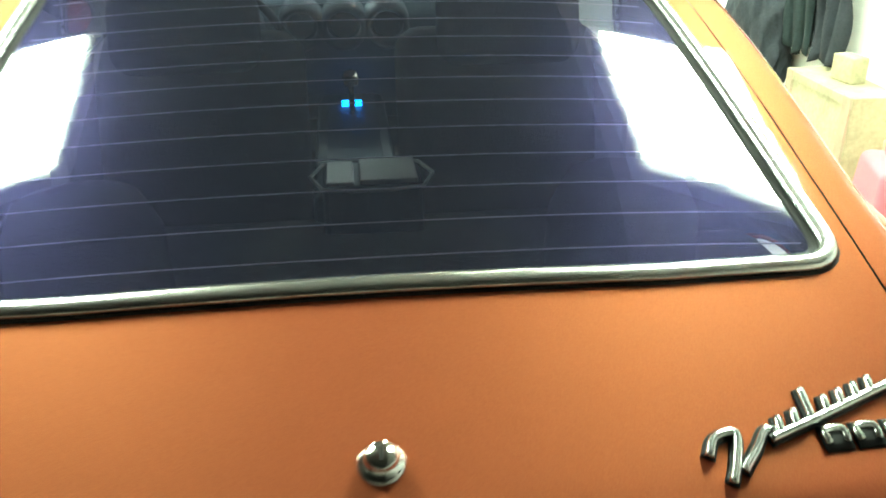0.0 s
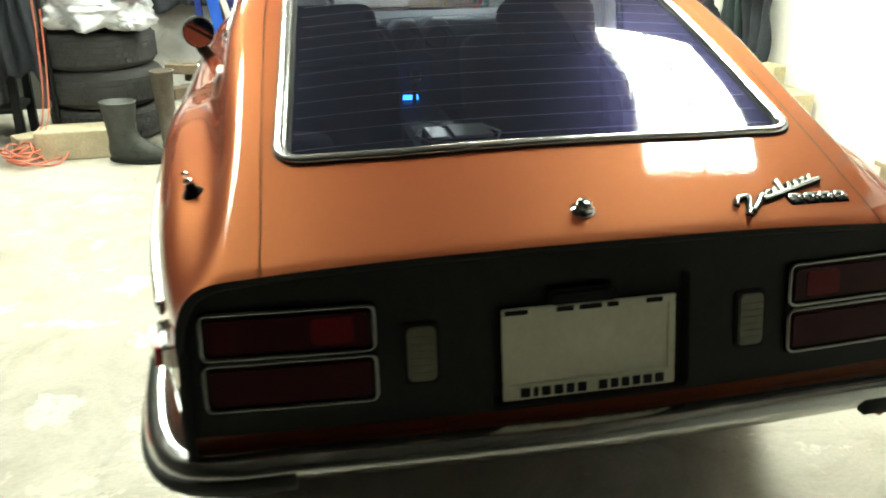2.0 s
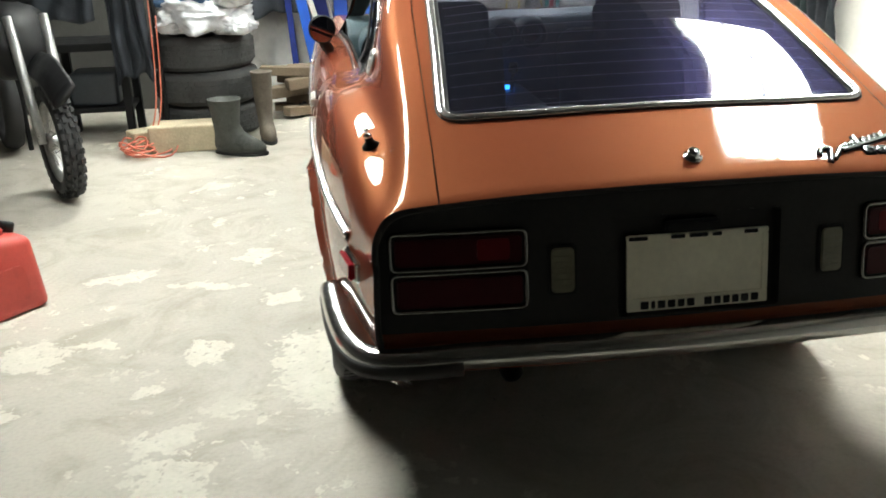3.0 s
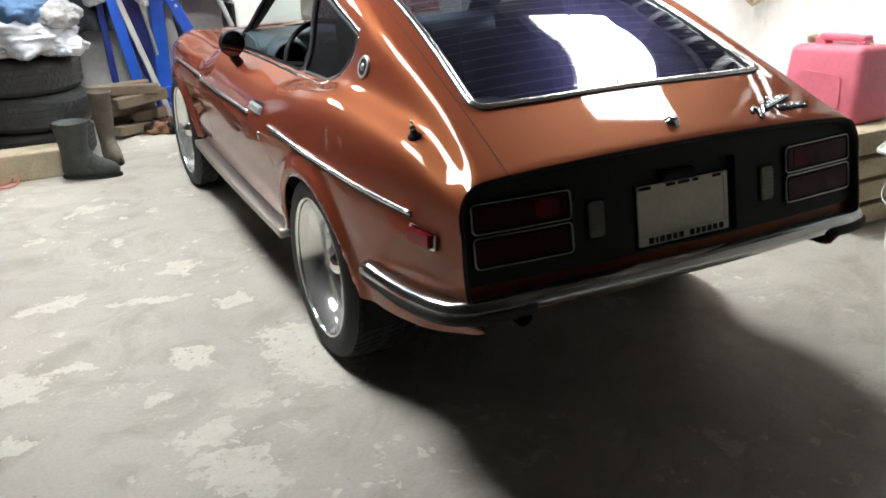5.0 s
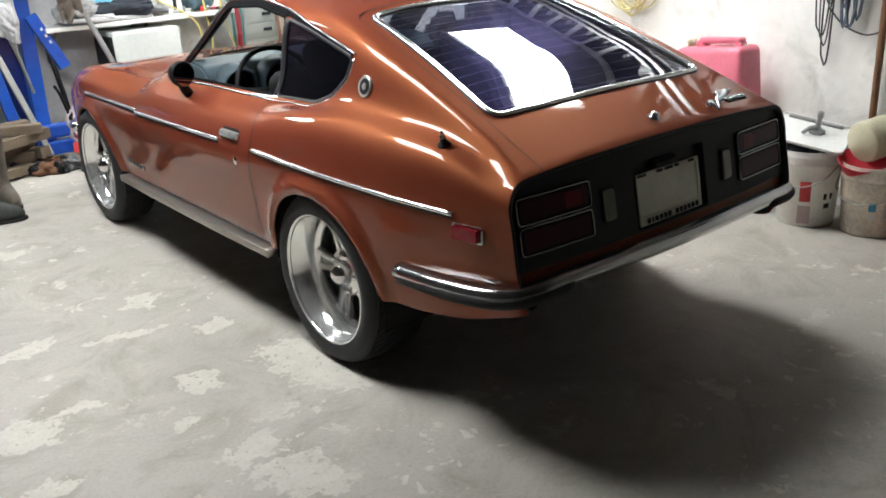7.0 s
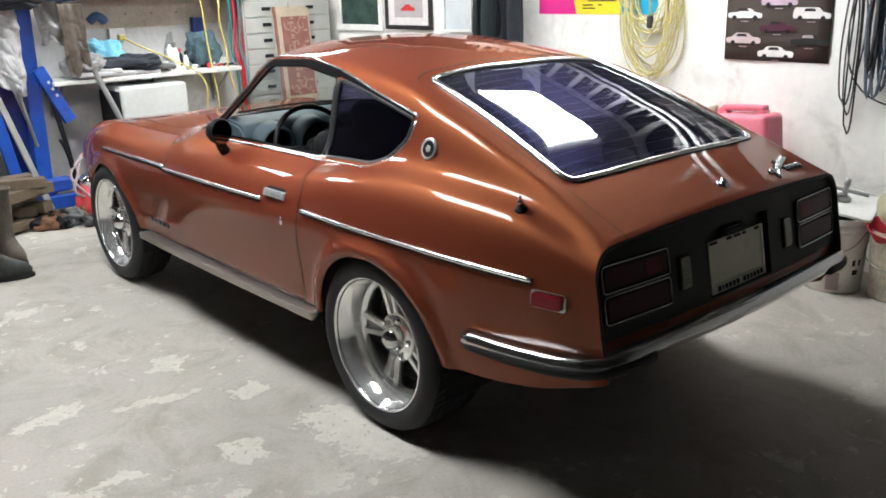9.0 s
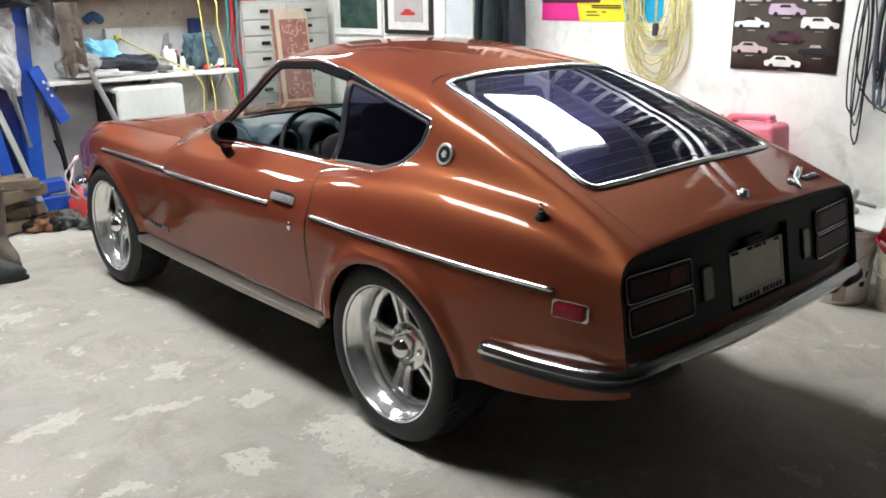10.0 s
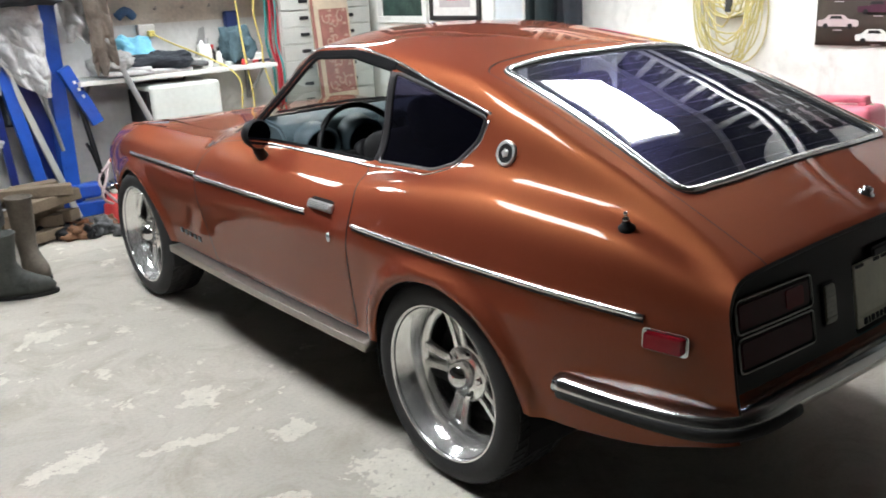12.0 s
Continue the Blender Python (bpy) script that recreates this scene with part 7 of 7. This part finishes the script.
part("side_brace", box((-0.79, 4.95, 0.62), (0.075, 0.05, 1.14), 0.006, ry=-9), M["blue"], hoist)
part("inner_brace", box((-0.655, 5.08, 0.60), (0.16, 0.03, 1.10), 0.006, ry=-14), M["navyblue"], hoist)
part("pale_strut", box((-0.70, 4.94, 0.58), (0.040, 0.03, 1.10), 0.006, ry=-16), M["cabinet"], hoist, "pale grey steel strut")
part("tie_rod", pipe([(-0.67, 4.93, 1.0), (-0.58, 4.93, 0.50)], 0.012, 8, 0.5), M["steel"], hoist)
part("boom", box((-0.72, 5.00, 1.48), (0.60, 0.09, 0.09), 0.008, ry=2), M["blue"], hoist)
arm = part("jack_arm", box((-0.42, 4.93, 0.83), (0.080, 0.05, 0.40), 0.006, ry=-24), M["blue"], hoist)
for k in range(3):
    part("lettering_bar", box((-0.452 + 0.021 * k, 4.902, 0.92 - 0.045 * k), (0.016, 0.002, 0.020), ry=-24), M["print_white"], arm, "white lettering bar")
jackp = lone("bottle_jack", lathe([(0.06, 0), (0.068, 0.02), (0.062, 0.14), (0.04, 0.15), (0.034, 0.24), (0, 0.24)], 24, pose(-0.37, 4.78, 0.0)), M["print_red"], "red hydraulic jack on the floor", "jack", smooth=True)
part("lever", pipe([(-0.37, 4.78, 0.12), (-0.42, 4.74, 0.3), (-0.47, 4.72, 0.5), (-0.50, 4.70, 0.56)], 0.010, 8), M["black"], jackp, smooth=True)
for d in (0.0, 0.05):
    lone("red_hose", pipe([(-0.30, 4.75 + d, 0.10), (-0.40 - d, 4.70, 0.20), (-0.46 + d, 4.72, 0.32), (-0.34, 4.76 + d, 0.42), (-0.26, 4.80, 0.36), (-0.22, 4.82, 0.2)], 0.009, 8), M["print_pink"], "pinkish air hose by the jack", "hose", "air hoses", True)
lone("steel_bar", pipe([(-0.42, 5.0, 0.82), (-0.37, 4.98, 0.45), (-0.33, 4.96, 0.02)], 0.018, 8, 0.3), M["black"], "dark steel bar leaning on the wall", "bar", smooth=True)
lone("draped_cloth", drape((-1.08, 4.90, 1.47), (0.50, 0, 0), (0.0, 0, -0.68), 2.5, 0.032, 64, 72, 1.3, 0.10, taper=0.55, crumple=0.055), M["cloth"], "light grey dust cloth slung on the hoist", "cloth", smooth=True)
lone("draped_cloth", rumple((-1.08, 4.90, 1.36), (0.34, 0.22, 0.40), 4, 1.1), M["palecloth"], "grey jacket slung on the hoist", "cloth", smooth=True)
lone("draped_cloth", drape((-0.485, 4.90, 1.54), (0.20, 0, 0), (0.02, 0, -0.46), 1.6, 0.035, 40, 64, 6.2, 0.45, taper=0.1, crumple=0.05), M["palecloth"], "light grey rag hung on the hoist", "cloth", smooth=True)
lone("draped_cloth", drape((-0.345, 4.84, 1.42), (0.15, 0, 0), (0.03, 0, -0.62), 1.7, 0.026, 40, 72, 8.4, 0.5, crumple=0.028), M["browncloth"], "brown work rag hung on the hoist", "cloth", smooth=True)
lone("draped_coat", rumple((-0.94, 4.84, 1.48), (0.80, 0.24, 0.24), 27, 1.3), M["blackcloth"], "black coat bundled over the top of the hoist", "coat", smooth=True)
lone("dark_tarp", drape((-1.30, 5.02, 1.36), (0.46, 0, 0), (0.05, 0, -0.75), 3, 0.04, 24, 28, 12, 0.15), M["blackcloth"], "dark coat hung behind the tyres", "cloth", smooth=True)
lone("draped_cloth", rumple((-0.93, 4.96, 1.02), (0.16, 0.12, 0.42), 14), M["palecloth"], "grey overalls hung on the hoist", "cloth", smooth=True)
lone("dark_cushion", box((-0.69, 4.90, 1.50), (0.56, 0.26, 0.11), 0.045, seg=4, ry=3), M["greycloth"], "dark vinyl cushion on the hoist boom", "cushion", smooth=True)
lone("denim_rag", rumple((-0.30, 4.92, 1.50), (0.26, 0.18, 0.18), 7), M["denim"], "blue denim rag on the hoist", "rag", smooth=True)

# ---------------------------------------------------------------- tyres, boots and timber
def loose_tyre(z, rz, i):
    m = pose(-1.46 + 0.012 * math.sin(i * 2.1), 4.39 + 0.012 * math.cos(i * 3), z, 0, 0, rz)
    w, R = 0.105, 0.335
    th = part("stacked_tyre", lathe([(0.195, -w * 0.75), (0.205, -w), (0.27, -w * 1.03), (R - 0.02, -w * 0.86), (R - 0.006, -w * 0.6), (R - 0.006, w * 0.6), (R - 0.02, w * 0.86), (0.27, w * 1.03), (0.205, w), (0.195, w * 0.75), (0.215, w * 0.6), (0.29, 0), (0.215, -w * 0.6), (0.195, -w * 0.75)], 64, m, cap=False), M["oldtyre"], None, "", True)
    tagged(th, "dusty worn tyre in a stack", "tyre", "stacked tyres")
    bm = bmesh.new()
    for k in range(52):
        for row in range(4):
            a = 2 * math.pi * (k + 0.5 * (row % 2)) / 52
            z0 = -w * 0.62 + row * w * 0.33
            q = []
            for r in (R - 0.010, R):
                for zz in (z0, z0 + w * 0.25):
                    for d in (-0.056, 0.056):
                        q.append(bm.verts.new(m @ Vector((r * math.cos(a + d), r * math.sin(a + d), zz))))
            for f in ((4, 5, 7, 6), (0, 1, 5, 4), (2, 6, 7, 3), (0, 4, 6, 2), (1, 3, 7, 5)):
                bm.faces.new([q[i2] for i2 in f])
    tagged(part("tread_block", bm, M["oldtyre"], th), "", "", "", "stuff")


for i in range(3):
    loose_tyre(0.108 + 0.215 * i, 40 * i, i)
lone("plastic_bag", rumple((-1.43, 4.30, 0.765), (0.60, 0.56, 0.27), 3, 0.8), M["bag"], "white plastic bags heaped on the tyres", "bag", "bags on the tyres", True)
lone("plastic_bag", rumple((-1.24, 4.18, 0.715), (0.24, 0.32, 0.16), 5, 0.8), M["bag"], "white plastic bag hanging over the tyres", "bag", "bags on the tyres", True)
lone("blue_cloth", rumple((-1.48, 4.26, 0.90), (0.44, 0.34, 0.22), 8, 1.0), M["denim"], "blue cloth heaped on plastic bags", "cloth", smooth=True)
lone("grey_cloth", rumple((-1.24, 4.20, 0.88), (0.26, 0.24, 0.16), 11, 1.0), M["palecloth"], "grey cloth heaped on plastic bags", "cloth", smooth=True)
lone("timber_beam", box((-1.52, 3.93, 0.082), (0.52, 0.20, 0.164), 0.012), M["palewood"], "thick pale timber beam on the floor", "timber")
lone("timber_beam", box((-1.78, 4.02, 0.06), (0.30, 0.14, 0.12), 0.010, rz=30), M["palewood"], "short pale timber on the floor", "timber")


def boot(at, rz, h, key, label, wide=1.0):
    """A rubber boot: a lofted leg and foot, a sole with a heel, and a rolled rim."""
    m = pose(*at, 0, 0, rz) @ Matrix.Diagonal((wide, wide, 1, 1))
    th = thing("rubber_boot", label, "boot", "rubber boots", at)
    rings = []
    bm = bmesh.new()
    spec = [(0.0, 0.045, 0.110, 0.042), (0.03, 0.043, 0.115, 0.046), (0.06, 0.034, 0.106, 0.045), (0.085, 0.016, 0.084, 0.043), (0.115, -0.002, 0.064, 0.043), (0.16, -0.012, 0.056, 0.046), (0.22, -0.012, 0.060, 0.052), (h - 0.01, -0.012, 0.068, 0.060), (h, -0.012, 0.071, 0.063), (h, -0.012, 0.062, 0.054), (h - 0.08, -0.012, 0.055, 0.048)]
    for z, cx, rx, ry in spec:
        rings.append([bm.verts.new(m @ Vector((cx + rx * math.cos(a), ry * math.sin(a) * (1.0 if math.cos(a) < 0 else 0.95), z + 0.02))) for a in np.linspace(0, 2 * math.pi, 25)[:-1]])
    for a, b in zip(rings, rings[1:]):
        for k in range(24):
            bm.faces.new((a[k], a[(k + 1) % 24], b[(k + 1) % 24], b[k]))
    bm.faces.new(rings[0][::-1])
    bm.faces.new(rings[-1])
    part("upper", bm, M[key], th, smooth=True)
    sole = [(0.045 + 0.120 * math.cos(a), (0.046 if math.cos(a) > -0.2 else 0.042) * math.sin(a)) for a in np.linspace(0, 2 * math.pi, 25)[:-1]]
    part("sole", plate(sole, 0.022, m, bevel=0.004), M["rubber"], th)
    ringp = [m @ Vector((-0.012 + 0.068 * math.cos(a), 0.060 * math.sin(a), h + 0.02)) for a in np.linspace(0, 2 * math.pi, 21)[:-1]]
    part("rim", pipe(ringp, 0.005, 6, 0.05, True), M[key], th, smooth=True)


M["dustyboot"] = mat("dusty_brown_rubber_boot", (0.12, 0.10, 0.078), 0.75, var=0.4, scale=8, bump=0.15)
boot((-1.285, 3.74, 0), -22, 0.31, "boot", "dark grey-green rubber boot with a dusty foot", 1.45)
boot((-1.085, 4.05, 0), -78, 0.41, "dustyboot", "dusty brown rubber boot standing upright", 1.1)
for k in range(10):
    x, y = -0.84 + rr.uniform(-0.10, 0.10), 4.78 + rr.uniform(-0.10, 0.10)
    z = 0.045 + 0.068 * (k // 2)
    lone("wood_offcut", box((x, y, z), (rr.uniform(0.24, 0.50), rr.uniform(0.07, 0.13), rr.uniform(0.045, 0.075)), 0.006, rz=rr.uniform(-55, 40), ry=rr.uniform(-7, 7)), M["wood"], "sawn wood offcut in a pile", "timber", "pile of wood offcuts")
for k in range(12):
    lone("scrap_lump", heap((-0.62 + rr.uniform(-0.25, 0.3), 4.62 + rr.uniform(-0.14, 0.2), 0.03), (rr.uniform(0.08, 0.16), rr.uniform(0.08, 0.16), 0.09), k, 0.8, 4), M[("black", "greycloth", "rust")[k % 3]], "dark metal scrap on the floor", "scrap", "scrap under the hoist", True)

# orange cable: strands down to a coil on the floor
oc = thing("orange_cable", "orange extension cable in a loose coil on the floor", "cable", at=(-1.85, 3.85, 0))
for k in range(8):
    r0 = rr.uniform(0.07, 0.17)
    cx, cy = -1.84 + rr.uniform(-0.06, 0.06), 3.80 + rr.uniform(-0.06, 0.06)
    part("loop", pipe([(cx + r0 * math.cos(a), cy + r0 * math.sin(a), 0.012 + 0.008 * k + 0.03 * (1 + math.sin(2 * a + k)) * (k % 3 == 0)) for a in np.linspace(0, 2 * math.pi, 11)[:-1]], 0.0055, 6, 0.04, True), M["orange"], oc, smooth=True)
for x, z in ((-1.70, 0.95), (-1.67, 0.80)):
    part("strand", pipe([(x, 4.01, z), (x - 0.01, 3.97, 0.5), (x - 0.03, 3.92, 0.25), (x - 0.09, 3.84, 0.05)], 0.0045, 6), M["orange"], oc, smooth=True)

# black bench stand with a tub, by the tyres
stand = thing("black_stand", "black steel stand with a worn top", "stand", at=(-2.2, 4.4, 0))
part("top", box((-2.16, 4.42, 0.60), (0.52, 0.42, 0.05), 0.008), M["black"], stand)
for x in (-2.37, -1.95):
    for y in (4.26, 4.58):
        part("leg", box((x, y, 0.29), (0.05, 0.05, 0.58), 0.006), M["black"], stand)
part("shelf", box((-2.16, 4.42, 0.20), (0.44, 0.34, 0.03), 0.004), M["black"], stand)
M["tubgrey"] = mat("dark_grey_tub_plastic", (0.035, 0.040, 0.046), 0.5, var=0.25, scale=9, bump=0.1)
lone("storage_tub", box((-2.16, 4.42, 0.325), (0.30, 0.26, 0.215), 0.03, seg=3), M["tubgrey"], "dark grey storage tub on the stand", "tub", smooth=True)
lone("hanging_coat", drape((-1.98, 4.10, 1.35), (0.22, 0.02, 0), (0.02, 0, -1.0), 3, 0.04, 20, 30, 15, 0.15), M["blackcloth"], "dark coat hung from the rail", "coat", smooth=True)
lone("hanging_coat", drape((-2.45, 4.12, 1.37), (0.40, 0.02, 0), (0.0, 0, -0.65), 3, 0.04, 20, 26, 17, 0.15), M["blackcloth"], "dark cover hung behind the stand", "coat", smooth=True)
rail = lone("clothes_rail", pipe([(-2.55, 4.12, 1.37), (-1.70, 4.12, 1.37)], 0.014, 8, 0.3), M["steel"], "steel rail on two posts", "rail")
for x in (-2.55, -1.70):
    part("post", pipe([(x, 4.12, 0.0), (x, 4.12, 1.38)], 0.016, 8, 0.4), M["black"], rail)

# motorcycle, front wheel turned towards the car
bike = thing("motorcycle", "dark dirt bike with a knobbly front tyre", "motorcycle", at=(-2.2, 3.05, 0))
mb = Matrix.Translation((-2.06, 3.02, 0.30)) @ pose(0, 0, 0, 0, 0, 28) @ pose(0, 0, 0, 0, 90, 0)
wh = part("front_wheel", lathe([(0.205, 0.035), (0.215, 0.045), (0.25, 0.05), (0.272, 0.035), (0.28, 0), (0.272, -0.035), (0.25, -0.05), (0.215, -0.045), (0.205, -0.035), (0.20, 0), (0.205, 0.035)], 48, mb, cap=False), M["tyre"], bike, "knobbly tyre", True)
bm = bmesh.new()
for k in range(34):
    for row in range(4):
        a = 2 * math.pi * (k + 0.5 * (row % 2)) / 34
        z0 = -0.045 + row * 0.026
        q = []
        for r in (0.262, 0.294 - (0.01 if row in (0, 3) else 0)):
            for zz in (z0, z0 + 0.016):
                for d in (-0.05, 0.05):
                    q.append(bm.verts.new(mb @ Vector((r * math.cos(a + d), r * math.sin(a + d), zz))))
        for f in ((4, 5, 7, 6), (0, 1, 5, 4), (2, 6, 7, 3), (0, 4, 6, 2), (1, 3, 7, 5)):
            bm.faces.new([q[i2] for i2 in f])
tagged(part("knob", bm, M["tyre"], wh), "", "", "", "stuff")
part("rim", lathe([(0.19, 0.03), (0.208, 0.036), (0.208, -0.036), (0.19, -0.03), (0.19, 0.03)], 40, mb, cap=False), M["steel"], wh, smooth=True)
part("hub", lathe([(0.05, -0.05), (0.035, -0.02), (0.035, 0.02), (0.05, 0.05), (0, 0.05)], 20, mb), M["steel"], wh, smooth=True)
for k in range(18):
    a = 2 * math.pi * k / 18
    part("wire_spoke", pipe([mb @ Vector((0.04 * math.cos(a), 0.04 * math.sin(a), 0.04 * (-1) ** k)), mb @ Vector((0.195 * math.cos(a + 0.3), 0.195 * math.sin(a + 0.3), 0))], 0.0025, 4, 0.3), M["steel"], wh)
fwd = Vector((math.cos(math.radians(118)), math.sin(math.radians(118)), 0))
c0 = Vector((-2.06, 3.02, 0.30))
lat = Vector((-fwd.y, fwd.x, 0))
for s in (-1, 1):
    part("fork", pipe([c0 + lat * 0.075 * s, c0 + lat * 0.085 * s + fwd * 0.24 + Vector((0, 0, 0.60))], 0.024, 10, 0.2), M["steel"], bike, smooth=True)
part("mudguard", pipe([c0 - fwd * 0.30 + Vector((0, 0, 0.27)), c0 + Vector((0, 0, 0.36)), c0 + fwd * 0.28 + Vector((0, 0, 0.36))], 0.075, 10, 0.05, flat=0.25), M["black"], bike, "black mudguard", True)
part("fairing", heap(c0 + fwd * 0.50 + Vector((0, 0, 0.42)), (0.34, 0.62, 0.46), 21, 0.15, 3), M["black"], bike, "black fairing", True)
part("seat", box(c0 + fwd * 1.05 + Vector((0, 0, 0.58)), (0.24, 0.70, 0.10), 0.04, rz=28), M["seat"], bike, smooth=True)
part("handlebar", pipe([c0 + fwd * 0.28 + lat * 0.36 + Vector((0, 0, 0.74)), c0 + fwd * 0.26 + Vector((0, 0, 0.68)), c0 + fwd * 0.28 - lat * 0.36 + Vector((0, 0, 0.74))], 0.012, 8), M["black"], bike, smooth=True)
mr = Matrix.Translation(c0 + fwd * 1.30) @ pose(0, 0, 0, 0, 0, 28) @ pose(0, 0, 0, 0, 90, 0)
part("rear_wheel", lathe([(0.19, 0.04), (0.22, 0.055), (0.28, 0.045), (0.298, 0), (0.28, -0.045), (0.22, -0.055), (0.19, -0.04), (0.19, 0.04)], 40, mr, cap=False), M["tyre"], bike, smooth=True)
